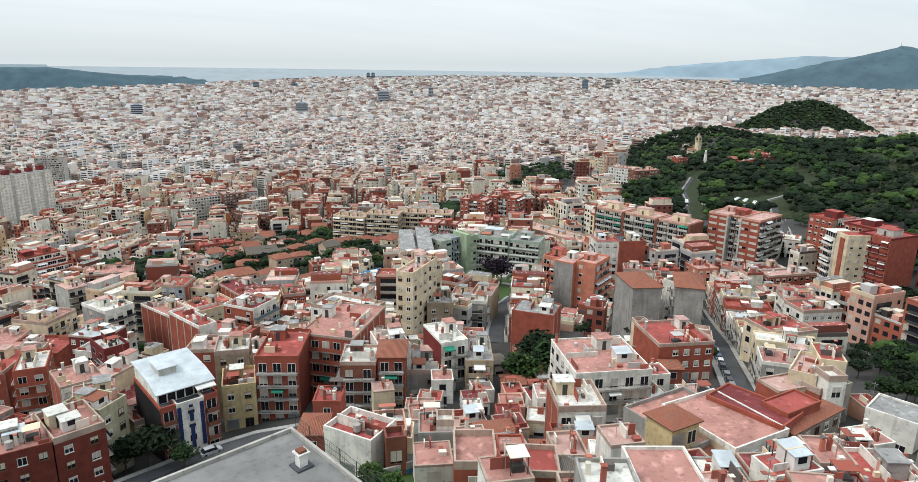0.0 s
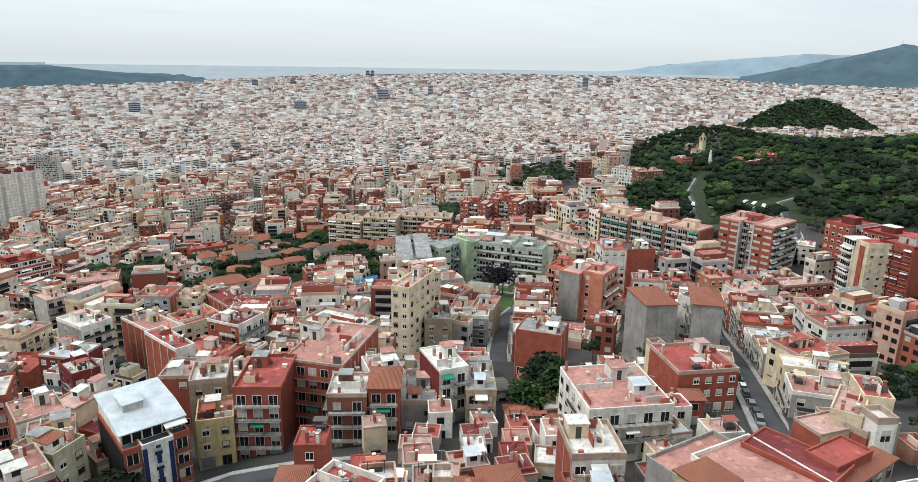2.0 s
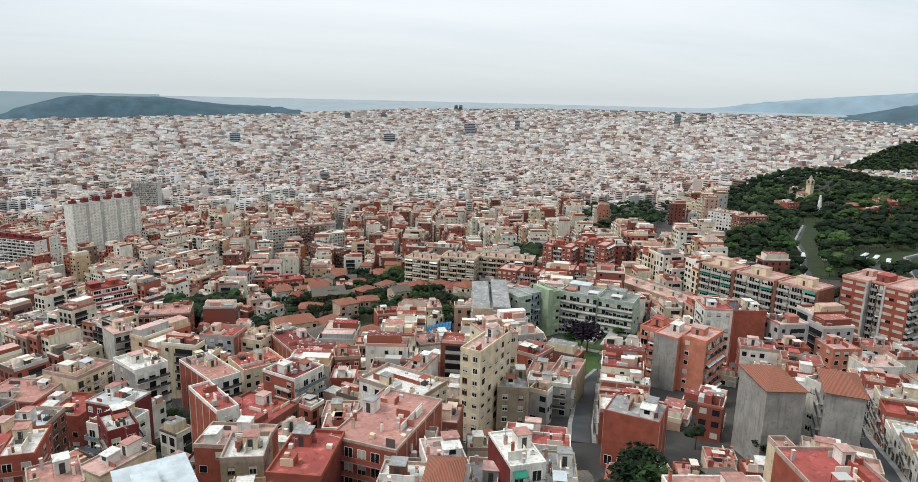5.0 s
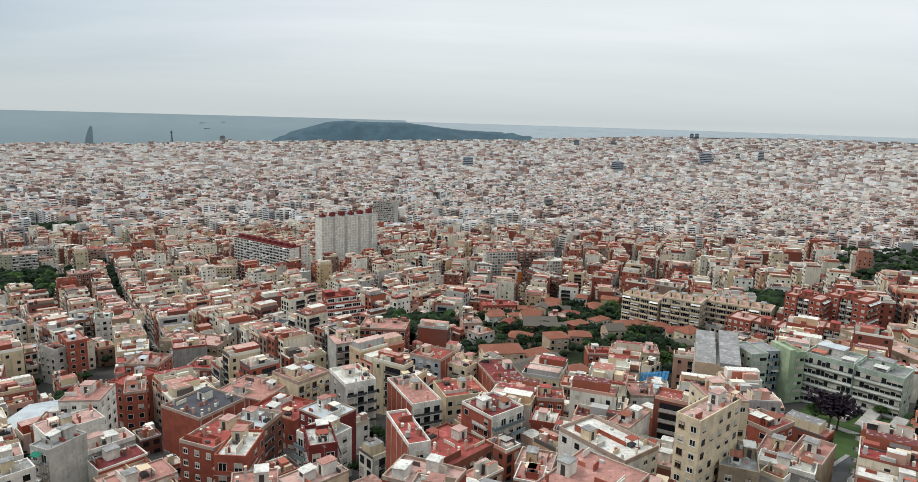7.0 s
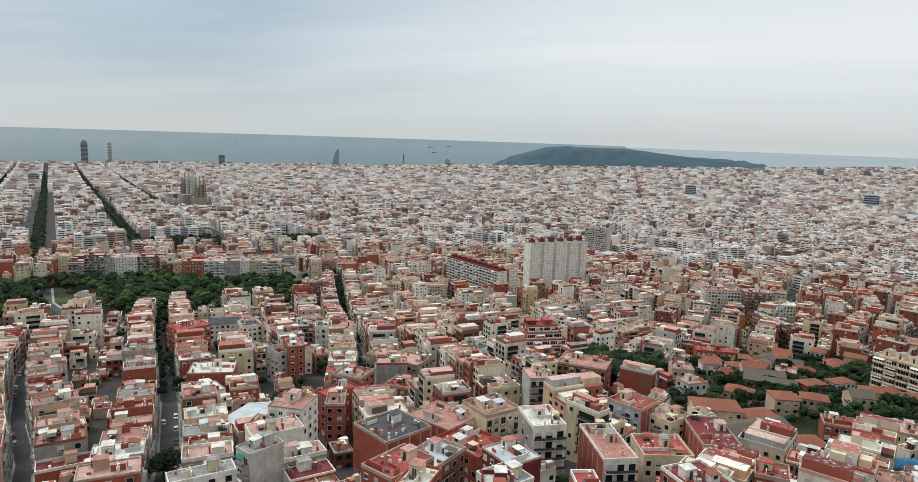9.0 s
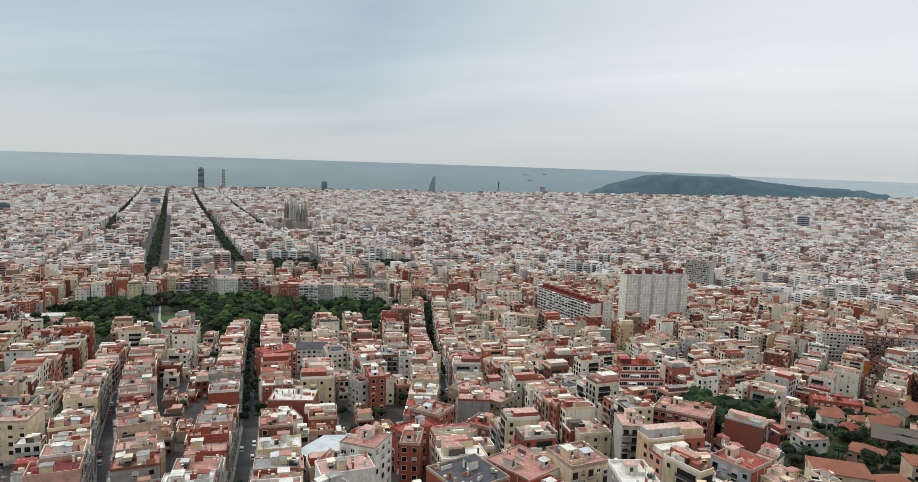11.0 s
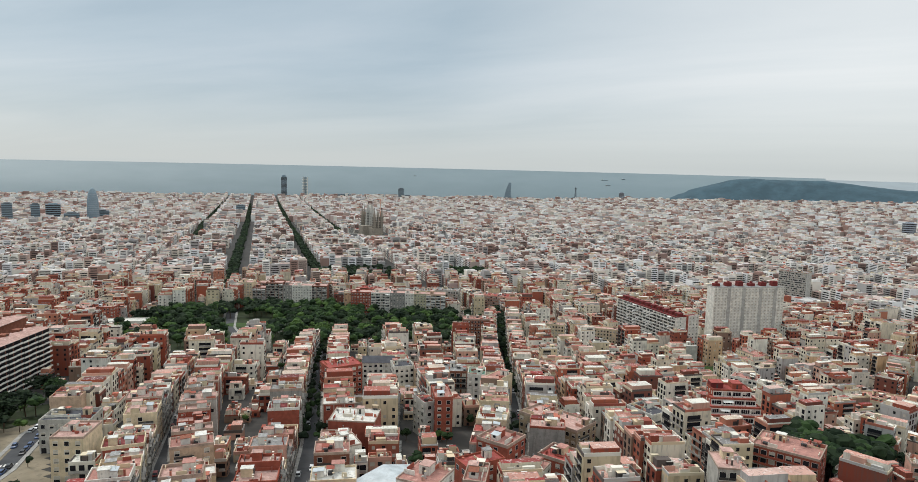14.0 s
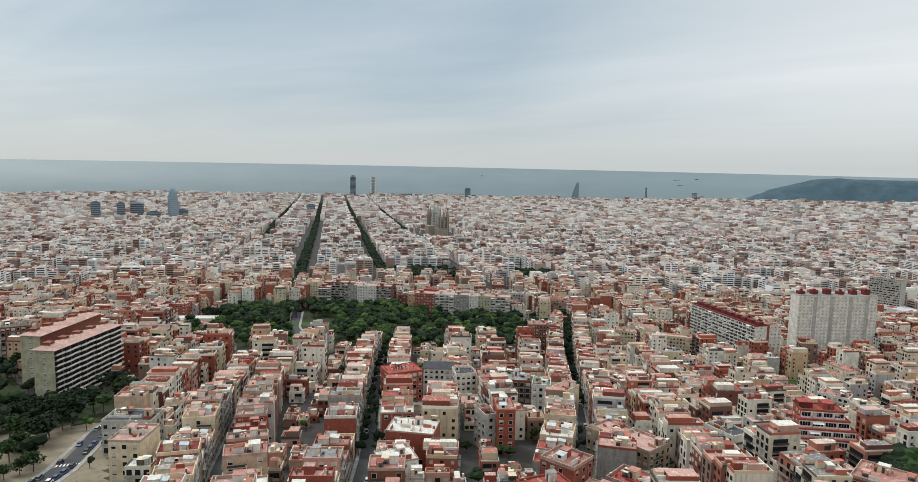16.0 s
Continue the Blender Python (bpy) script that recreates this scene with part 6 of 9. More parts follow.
def near_line(x, y, line, half):
    for (x0, y0), (x1, y1) in zip(line, line[1:]):
        dx, dy = x1 - x0, y1 - y0
        t = max(0, min(1, ((x - x0) * dx + (y - y0) * dy) / (dx * dx + dy * dy)))
        if math.hypot(x - x0 - t * dx, y - y0 - t * dy) < half:
            return True
    return False


PARK = [(405, -395), (300, -480), (225, -590), (262, -700), (300, -706), (397, -650), (441, -676), (528, -626), (505, -592), (560, -560), (545, -470)]
VILLAS = [(-60, -330), (-100, -316), (-165, -314), (-195, -365), (-200, -450), (-165, -520), (-110, -510), (-70, -420)]
HILLSIDE = [(20, -30), (60, -95), (0, -92), (-40, -84), (-66, -45), (-70, 30)]
GARDEN = [(-150, -196), (-185, -185), (-215, -240), (-185, -262), (-160, -240)]
FORECOURT = [(2, -84), (2, -118), (-52, -113), (-36, -88)]
WOODED_EDGE = [(225, -196), (264, -242), (316, -306), (340, -300), (352, -262), (470, -290), (470, -150), (300, -140)]
CLEARING = [(63, -145), (200, -216), (274, -260), (318, -160), (73, -112)]
GROVE = [(-246, -112), (-246, -88), (-275, -92), (-310, -112), (-300, -120), (-275, -116)]
BANK = [(-140, -62), (-195, -88), (-202, -76), (-146, -48)]
ROADS = {
    "street_down_to_the_park": ([(75, -188), (102, -228), (145, -286), (186, -338), (266, -441), (300, -490)], 8.5),
    "street_below_the_tower": ([(60, -290), (80, -346), (120, -431), (197, -592), (248, -704)], 8.5),
    "narrow_street": ([(120, -190), (142, -213), (177, -243), (241, -306), (285, -360)], 7.0),
    "street_with_parked_cars": ([(205, -190), (223, -212), (260, -246), (310, -310)], 11.0),
    "steep_street": ([(-112, -66), (-123, -76), (-138, -89), (-166, -113), (-190, -136), (-215, -160)], 8.0),
    "lower_street": ([(-112, -152), (-120, -163), (-145, -194), (-160, -205)], 7.0),
    "upper_street": ([(2, -110), (-8, -116), (-19, -120.5), (-30, -120.5), (-40, -115), (-50, -107)], 7.0),
    "winding_road": ([(-320, -235), (-343, -260), (-375, -290), (-408, -314), (-449, -352), (-520, -400)], 9.0),
    "avenue_mouth": ([(352, -452), (440, -520), (512, -592)], 13.0),
    "hill_road": ([(-330, -190), (-393, -237), (-428, -262), (-470, -262), (-530, -300)], 8.0),
}


def wooded(x, y):
    r, b = math.hypot(x, y), math.degrees(math.atan2(x, y)) % 360
    across, along = x * 0.51 - y * 0.86, -x * 0.86 - y * 0.51 - 1800
    if (across / 165) ** 2 + (along / 210) ** 2 < 1 or ((across + 110) / 170) ** 2 + (along / 170) ** 2 < 1:
        return True
    return b > 227 and r > (440 if b < 231 else 350) and not (r > (1700 if b < 236 else 1330)) and not (b < 229 and r > 1250)


def closed(x, y, reach, own=None):
    if inside(x, y, PARK) or inside(x, y, CLEARING) or inside(x, y, GROVE) or inside(x, y, BANK) or inside(x, y, VILLAS) or inside(x, y, HILLSIDE) or inside(x, y, GARDEN) or inside(x, y, FORECOURT) or any(inside(x, y, g) for g in GREENS) or inside(x, y, WOODED_EDGE) or wooded(x, y):
        return True
    return any(near_line(x, y, line, wide / 2 + reach) for key, (line, wide) in ROADS.items() if key != own)


def seen_from_path(x, y, pad=0.0):
    b = math.degrees(math.atan2(x, y + 40)) % 360
    return 105 - pad < b < 266 + pad


class Town(Mesh):
    """Many buildings in one mesh: walls 0, roofs 1, dark openings 2, roof clutter 3, balcony slabs 4."""

    def lot(self, x, y, z, w, d, h, yaw, rng, level, k=1.0):
        h *= k
        a = radians(yaw)
        c, s = math.cos(a), math.sin(a)
        self.turned(x, y, c, s, -w / 2, 0, z - 5, w / 2, d, z + h, 0, top=1)
        if level >= 2:
            t, p = 0.25, rng.choice((0.5, 0.9, 1.1))
            for x0, y0, x1, y1 in ((-w / 2 - 0.03, -0.03, w / 2 + 0.03, t), (-w / 2 - 0.03, d - t, w / 2 + 0.03, d + 0.03), (-w / 2 - 0.03, t, -w / 2 + t, d - t), (w / 2 - t, t, w / 2 + 0.03, d - t)):
                self.turned(x, y, c, s, x0, y0, z + h - 0.1, x1, y1, z + h + p, 7)
        if level and rng.random() < (0.55 if level > 1 else 0.35):
            # a set-back storey with a roof of its own
            u0, v0 = rng.uniform(-w / 2 + 0.3, 0), rng.uniform(0.3, d * 0.4)
            up = rng.uniform(2.4, 3.2)
            self.turned(x, y, c, s, u0, v0, z + h, min(w / 2 - 0.3, u0 + w * rng.uniform(0.4, 0.8)), d - 0.3, z + h + up, 0, top=1)
        for _ in range(rng.randint(2, 5) if level > 1 else rng.randint(1, 3) if level else rng.randint(0, 1)):
            cw, cd, ch = rng.uniform(0.15, 0.45) * w, rng.uniform(0.15, 0.4) * d, rng.uniform(1.2, 2.9) * k
            cx, cy = rng.uniform(-w / 2 + cw / 2, w / 2 - cw / 2), rng.uniform(0.3, d - cd - 0.3)
            self.turned(x, y, c, s, cx - cw / 2, cy, z + h, cx + cw / 2, cy + cd, z + h + ch, 3, top=rng.choice((3, 1)))
        if level >= 2:
            # low walls between terraces, tanks and flues
            for _ in range(rng.randint(1, 4)):
                u, v, ln, g = rng.uniform(-w / 2 + 0.4, w / 2 - 0.6), rng.uniform(0.4, d - 3), rng.uniform(1.5, 5), rng.uniform(0.6, 1.8)
                if rng.random() < 0.5:
                    self.turned(x, y, c, s, u, v, z + h, u + 0.2, min(d - 0.3, v + ln), z + h + g, 3)
                else:
                    self.turned(x, y, c, s, u, v, z + h, min(w / 2 - 0.3, u + ln), v + 0.2, z + h + g, 3)
            for _ in range(rng.randint(1, 4)):
                u, v, g = rng.uniform(-w / 2 + 0.4, w / 2 - 1.2), rng.uniform(0.4, d - 1.4), rng.uniform(0.4, 0.9)
                self.turned(x, y, c, s, u, v, z + h, u + g, v + g, z + h + rng.uniform(0.6, 2.6), rng.choice((3, 4, 5, 6)))
            if rng.random() < 0.3:
                # a canopy on a terrace, with a dark box for the shade beneath
                u, v = rng.uniform(-w / 2 + 0.3, w / 2 - 3), rng.uniform(0.3, d - 3.5)
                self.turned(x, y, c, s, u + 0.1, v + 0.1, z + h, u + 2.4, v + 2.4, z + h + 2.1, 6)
                self.turned(x, y, c, s, u - 0.1, v - 0.1, z + h + 2.1, u + 2.7, v + 2.7, z + h + 2.2, rng.choice((3, 4, 1)))
        n = int(h / 3.05)

        def at(u, v, zz):
            return x + u * c - v * s, y + u * s + v * c, zz

        if level >= 2:
            cols = max(2, int(w / 2.6))
            rows = max(2, int(d / 3.6))
            close = x * x + y * y < 650**2
            rng_sides = rng.random() < (0.9 if close else 0.7)
            ledge = close and rng.random() < 0.35
            style = rng.random()
            for k in range(n):
                zf = z + k * 3.05
                tall = 2.2 if style < 0.45 and k else 1.5
                low = 0.15 if style < 0.45 and k else 0.95
                for i in range(cols):
                    u = -w / 2 + w * (i + 0.5) / cols
                    hw = 0.85
                    for v, sg in ((-0.05, 1), (d + 0.05, -1)):
                        q = (at(u - hw * sg, v, zf + low), at(u + hw * sg, v, zf + low), at(u + hw * sg, v, zf + low + tall), at(u - hw * sg, v, zf + low + tall))
                        self.quad(*q, 2 if rng.random() < 0.7 else 5)
                if rng_sides and ledge and k:
                    va, vb = d * 0.12, d * 0.6
                    for sg in (-1, 1):
                        u0, u1 = (w / 2, w / 2 + 0.9) if sg > 0 else (-w / 2 - 0.9, -w / 2)
                        ue = u1 - 0.08 if sg > 0 else u0
                        self.turned(x, y, c, s, u0, va, zf - 0.1, u1, vb, zf + 0.08, 4)
                        self.turned(x, y, c, s, ue, va, zf + 0.08, ue + 0.08, vb, zf + 0.95, 6 if style < 0.5 else 4)
                        uu = sg * (w / 2 + 0.06)
                        q = [at(uu, va, zf + 0.1), at(uu, vb, zf + 0.1), at(uu, vb, zf + 2.3), at(uu, va, zf + 2.3)]
                        self.quad(*(q if sg > 0 else q[::-1]), 2)
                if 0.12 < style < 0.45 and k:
                    # a flat dark sheet standing for the shaded loggia behind the balcony
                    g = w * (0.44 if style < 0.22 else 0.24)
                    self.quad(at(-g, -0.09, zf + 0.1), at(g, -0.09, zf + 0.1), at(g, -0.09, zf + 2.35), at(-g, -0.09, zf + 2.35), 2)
                if rng_sides:
                    for i in range(rows):
                        v = d * (i + 0.5) / rows
                        for u, sg in ((-w / 2 - 0.05, -1), (w / 2 + 0.05, 1)):
                            if rng.random() < 0.75:
                                q = (at(u, v - 0.6 * sg, zf + 0.95), at(u, v + 0.6 * sg, zf + 0.95), at(u, v + 0.6 * sg, zf + 2.3), at(u, v - 0.6 * sg, zf + 2.3))
                                self.quad(*q, 2 if rng.random() < 0.75 else 5)
                if style < 0.45 and k:
                    bw = w / 2 - 0.3 if style < 0.22 else w * 0.28
                    self.turned(x, y, c, s, -bw, -1.1, zf - 0.1, bw, 0, zf + 0.08, 4)
                    self.turned(x, y, c, s, -bw, -1.1, zf + 0.08, bw, -1.03, zf + 0.95, 4 if style < 0.12 else 6)
        elif level == 1:
            bands = rng.random() < 0.5
            for k in range(1, n):
                zf = z + k * 3.05
                v = -0.06
                m0 = rng.uniform(0.06, 0.2) * w
                # one dark strip a floor for its windows and shaded balconies
                self.quad(at(-w / 2 + m0, v, zf + 0.8), at(w / 2 - m0, v, zf + 0.8), at(w / 2 - m0, v, zf + 2.2), at(-w / 2 + m0, v, zf + 2.2), 2)
                v = d + 0.06
                self.quad(at(w / 2 - m0, v, zf + 0.8), at(-w / 2 + m0, v, zf + 0.8), at(-w / 2 + m0, v, zf + 2.2), at(w / 2 - m0, v, zf + 2.2), 2)
                if bands:
                    for u, sg in ((-w / 2 - 0.06, -1), (w / 2 + 0.06, 1)):
                        va, vb = (0.15 * d, 0.85 * d) if sg > 0 else (0.85 * d, 0.15 * d)
                        self.quad(at(u, va, zf + 0.8), at(u, vb, zf + 0.8), at(u, vb, zf + 2.2), at(u, va, zf + 2.2), 2)


rng = random.Random(11)
near_town = Town()
WALLS = ("white", "cream", "brick", "white", "pink", "white", "brick", "palegrey", "cream", "brown", "beige", "white", "cream")
ROOFS = ("terra", "rosy", "red", "rosy", "rosy", "white", "wine", "terra", "grey", "rosy", "white")
FRONTS = ("win", "bays", "balc", "mixed", "win")
WORDS = {"white": "white rendered", "cream": "cream rendered", "brick": "red brick", "pink": "faded pink", "tan": "tan stone", "palegrey": "pale grey", "brown": "brown brick", "beige": "beige", "grey": "stained grey"}
TOPS = {"terra": "terracotta", "rosy": "rose-paved", "red": "red-coated", "white": "white", "wine": "wine-red", "grey": "grey gravel"}
COUNT = ("no", "one", "two", "three", "four", "five", "six", "seven", "eight", "nine")
fill_things = 0


def row_house(x, y, w, d, n, yaw, own=None):
    """A house in a row: a thing of its own near the path, else part of the joined town."""
    global fill_things
    a = radians(yaw)
    cx, cy = x - math.sin(a) * d / 2, y + math.cos(a) * d / 2
    r = math.hypot(cx, cy + 50)
    if not seen_from_path(cx, cy, 3) or r < 62:
        return
    for u in (-0.5, 0, 0.5):
        for v in (0, 0.5, 1):
            if closed(x + math.cos(a) * u * w - math.sin(a) * v * d, y + math.sin(a) * u * w + math.cos(a) * v * d, 0.5, own):
                return
    if taken(x, y, w, d, yaw, -0.6):
        return
    z = min(ground_z(x, y), ground_z(cx, cy) + 1)
    if r < 185 or r < 330 and fill_things < 108:
        fill_things += 1
        wall, roof, fr = rng.choice(WALLS), rng.choice(ROOFS), rng.choice(FRONTS)
        side = rng.choice((wall, "brick", "grey", wall))
        k = n
        house(f"{COUNT[k]}-storey {WORDS[wall]} row house with {TOPS[roof]} flat roof", x, y, z, w, d, k, yaw, wall, roof, side=side, front=fr, fine=False, name="row_house", group="row houses of the hillside quarter", stripes=1 if side == "brick" and rng.random() < 0.5 else 0, sides=rng.random() < 0.55)
    else:
        claim(x, y, w, d, yaw)
        near_town.lot(x, y, z, w, d, n * 3.05 + rng.uniform(0, 1), yaw, rng, 2)


def quarter(bearing, u0, u1, vs, cross, keep, storeys, loose=0.0):
    """Blocks of row houses between streets that run along a bearing; vs are the streets' offsets to the left."""
    a = radians(bearing)
    ux, uy = math.sin(a), math.cos(a)
    vx, vy = -uy, ux
    ang = math.degrees(math.atan2(uy, ux))
    for v0, v1 in zip(vs, vs[1:]):
        u = u0 + rng.uniform(0, 20)
        while u < u1:
            end = u + cross * rng.uniform(0.8, 1.25)
            shift, lean = rng.uniform(-1, 1) * 20 * loose, rng.uniform(-1, 1) * 14 * loose
            mid_u, mid_v = (u + end) / 2, (v0 + v1) / 2
            lc, ls = math.cos(radians(lean)), math.sin(radians(lean))

            def spot(q, f):
                du, dv = q - mid_u, f - mid_v
                qu, qv = mid_u + du * lc - dv * ls, mid_v + du * ls + dv * lc + shift
                return qu * ux + qv * vx, qu * uy + qv * vy

            for face, back in ((v0 + 4, 1), (v1 - 4, -1)):
                p = u + 4
                while p < end - 4:
                    w = rng.uniform(5, 9.5)
                    d = min(rng.uniform(11, 15), (v1 - v0 - 9) / 2)
                    q = p + w / 2
                    x, y = spot(q, face + rng.uniform(-1, 1) * 1.6 * loose)
                    # the front looks at the street, the house stands behind it
                    yaw = (ang if back == 1 else ang + 180) + lean
                    if keep(x, y):
                        row_house(x, y, w - 0.1, d, max(2, min(6 if math.hypot(x, y) < 450 else 8, storeys(x, y) + rng.choice((-2, -1, -1, 0, 0, 1, 1, 2)))), yaw)
                    p += w
            # low buildings in the yards
            mid = (v0 + v1) / 2
            if v1 - v0 > 42:
                p = u + 8
                while p < end - 8:
                    w = rng.uniform(5, 10)
                    x, y = spot(p, mid - 4)
                    if keep(x, y) and rng.random() < 0.9:
                        row_house(x, y, w, rng.uniform(6, 9), rng.choice((1, 1, 2, 3)), ang)
                    p += w + rng.uniform(0, 2)
            u = end + 8


def rise(x, y):
    r = math.hypot(x, y)
    return 3 if r < 230 else 4 if r < 330 else 5 if r < 600 else 6


def east_side(x, y):
    b = math.degrees(math.atan2(x, y + 40)) % 360
    return 100 < b < 187 and math.hypot(x, y) < 1000


def west_side(x, y):
    b = math.degrees(math.atan2(x, y + 40)) % 360
    return 187 <= b < 270 and math.hypot(x, y) < 1000


# ---- tall and singular buildings of the middle distance stand first ----
AVENUES = [([(480, -556), (519, -592), (612, -684), (886, -957), (1698, -1788), (2500, -2600)], 14), ([(600, -848), (634, -883), (1215, -1490), (2017, -2314), (2524, -2824)], 12), ([(1127, -1588), (1790, -2286), (2584, -3067)], 11), ([(1151, -1067), (1750, -1644), (2700, -2597)], 9), ([(197, -592), (248, -704), (300, -810)], 12)]
GREENS = [[(-62, -432), (-26, -432), (-16, -366), (-52, -366)], [(651, -890), (673, -941), (609, -1019), (541, -978), (495, -892), (556, -862)], [(515, -1049), (514, -1101), (427, -1082), (381, -991), (433, -965)], [(-410, -577), (-535, -597), (-399, -432), (-375, -489)], [(-631, -868), (-775, -854), (-514, -545), (-442, -527), (-503, -692)], [(-518, -498), (-609, -533), (-559, -447), (-459, -382), (-438, -410)], [(-248, -453), (-293, -469), (-286, -411), (-243, -388)], [(-666, -739), (-738, -724), (-779, -753), (-552, -591)]]
for gx, gy, gw, gd in ((40, -665, 70, 30), (-445, -505, 110, 90)):
    claim(gx, gy, gw, gd, 15)


def long_block(x0, y0, x1, y1, z, d, n, balconies=True):
    """A long ten-storey slab with stepped balconies on its length, a yellow end wall and a hipped tile roof."""
    w, a = math.hypot(x1 - x0, y1 - y0), math.atan2(y1 - y0, x1 - x0)
    x, y = (x0 + x1) / 2, (y0 + y1) / 2
    root = thing("slab_block", "long ten-storey slab block with rows of balconies and tiled roof", "building", x, y, z, a)
    claim(x, y, w, d, math.degrees(a))
    H = n * 2.95
    part("wall", shell(n, w, d, H, "brown", "olive", deep=12), root)
    pm = pitched_roof(w, d, H, "tile", 2.0, True, 1.0)
    part("roof", pm.data("roof", R["rosy"], concrete, W["olive"]), root)
    steps = 9
    for k in range(n if balconies else 0):
        for i in range(steps):
            bw = w / steps
            m = Mesh()
            cx, out = -w / 2 + bw * (i + 0.5), 1.5 + 0.35 * (i % 2)
            m.box(-bw / 2 + 0.1, -out, -0.12, bw / 2 - 0.1, 0, 0.06, 0)
            m.box(-bw / 2 + 0.1, -out, 0.06, bw / 2 - 0.1, -out + 0.1, 1.0, 1)
            m.box(-bw / 2 + 0.3, -0.05, 0.1, bw / 2 - 0.3, 0.0, 2.4, 2)
            key = ("slab", i % 2, round(bw, 1))
            if key not in BALCONIES:
                BALCONIES[key] = m.data("balcony", concrete, paint_white, glass)
            part("balcony", BALCONIES[key], root, at=(cx, 0, k * 2.95 + 0.2))
    for k in range(1, n):
        part("window", WINDOWS[1], root, at=(-w / 2, d / 2, k * 2.95 + 0.9), turn=-math.pi / 2)
    for i in range(5):
        part("stair_head", hut_data(4, 4, 1.6, "brown", "tile"), root, at=(-w / 2 + w * (i + 0.5) / 5, d * 0.62, H + 1.4))
    return root


long_block(348.5, -269.5, 374.5, -320.5, 132.5, 12, 10)
long_block(384.5, -279, 413, -329, 132.5, 12, 10, False)
# the tall apartment houses that face the city park
for px0, py0, turn, row in (
    (538, -627, 209, ((16, 9, "cream", "win", "pale cream"), (15, 7, "brown", "balc", "brown brick"), (19, 9, "brown", "balc", "brown balconied"), (10, 8, "grey", "win", "grey"), (22, 8, "white", "win", "white panelled"), (17, 8, "brown", "balc", "brown brick"))),
    (400, -653, 210, ((21, 8, "brick", "win", "dark red brick"), (20, 8, "white", "balc", "white balconied"), (16, 8, "grey", "win", "blue-grey"), (9, 8, "white", "win", "narrow white"), (13, 8, "olive", "win", "olive"), (21, 8, "beige", "balc", "beige balconied"))),
):
    go = 0.0
    for w, n, wall, style, word in row:
        a = radians(turn)
        x, y = px0 + math.cos(a) * (go + w / 2), py0 + math.sin(a) * (go + w / 2)
        root = thing("apartment_block", f"tall {word} apartment house facing the city park", "building", x, y, ground_z(x, y), a, "apartment houses facing the park")
        claim(x, y, w, 15, turn)
        mass(root, -w / 2, 0, w / 2, 15, n, wall, "rosy", front=style, rail=paint_white if wall in ("white", "beige") else concrete)
        rooftop(root, ((-w * 0.2, 8, 4, 5, 2.8, wall, "rosy"),), n * 3.0 + 0.3)
        go += w + 0.2
WH = thing("school_hall", "long low white hall with a flat pale roof beside park trees", "building", 543, -442, ground_z(520, -460), radians(218))
claim(520, -460, 58, 13, 218)
mass(WH, 0, 0, 58, 13, 2, "white", "white", sh=3.8, front="win", right="win")


def tower_crown(x, y, z, w, d, yaw):
    """Dark red plant rooms on top of the white tower block."""
    root = thing("roof_plant", "dark red plant rooms on the tower block roof", "plant room", x, y, z, radians(yaw))
    for i in range(6):
        m = Mesh()
        m.box(-2.6, 0, 0, 2.6, 5, 2.6 + (i * 7 % 3) * 0.9, 0)
        m.box(-0.8, 1, 2.6, 0.8, 3, 4.4, 0)
        part("plant_room", m.data("plant_room", W["maroon"]), root, at=(-w / 2 + w * (i + 0.5) / 6, d * 0.45, 0))


def basilica(x, y, z):
    """A great church under construction: clusters of tapering openwork spires over a nave."""
    root = thing("basilica", "brown stone basilica with clustered tapering spires under construction", "church", x, y, z, radians(-35))
    nave = Mesh()
    nave.box(-45, -14, -5, 45, 14, 42, 0)
    nave.box(-14, -30, -5, 14, 30, 46, 0)
    part("nave", nave.data("nave", W["stone"], W["tan"]), root)
    for sx in range(-4, 5):
        m = Mesh()
        m.box(-1, -15.2, 0, 1, -14, 38, 0)
        part("buttress", m.data("buttress", W["tan"]), root, at=(sx * 10, 0, 0))

    def spire(r, h, mat):
        m = Mesh()
        prof = ((1.0, 0.0), (0.98, 0.35), (0.86, 0.62), (0.62, 0.83), (0.30, 0.95), (0.10, 1.0))
        for (a0, z0), (a1, z1) in zip(prof, prof[1:]):
            m.tube(0, 0, z0 * h, z1 * h, r * a0, r * a1, 10, 0, cap=False)
        for lv in range(8):
            zz = h * (0.25 + 0.07 * lv)
            for i in range(5):
                t = i * 2 * math.pi / 5
                rr = r * 0.97
                m.box(rr * math.cos(t) - 0.5, rr * math.sin(t) - 0.5, zz, rr * math.cos(t) + 0.5, rr * math.sin(t) + 0.5, zz + 3.5, 1)
        m.tube(0, 0, h, h + 5, 0.8, 0.3, 6, 1)
        return m.data("spire", mat, shade_band)

    brown, pale = spire(5.0, 92, W["stone"]), spire(8.5, 104, W["palegrey"])
    for sx, sy, kind in ((-40, -14, brown), (-40, -4, brown), (-40, 6, brown), (-32, -18, brown), (34, -14, brown), (40, -5, brown), (40, 6, brown), (34, 14, brown), (-2, 0, pale), (9, 6, pale)):
        part("spire", kind, root, at=(sx, sy, 0))
    crane = Mesh()
    crane.box(-0.6, -0.6, 0, 0.6, 0.6, 118, 0)
    crane.box(-14, -0.5, 116, 34, 0.5, 117.2, 0)
    part("crane", crane.data("crane", awn_orange), root, at=(-14, -20, 0))


bx, by, bz = polar(147.0, 1880)
basilica(bx, by, bz - 8)


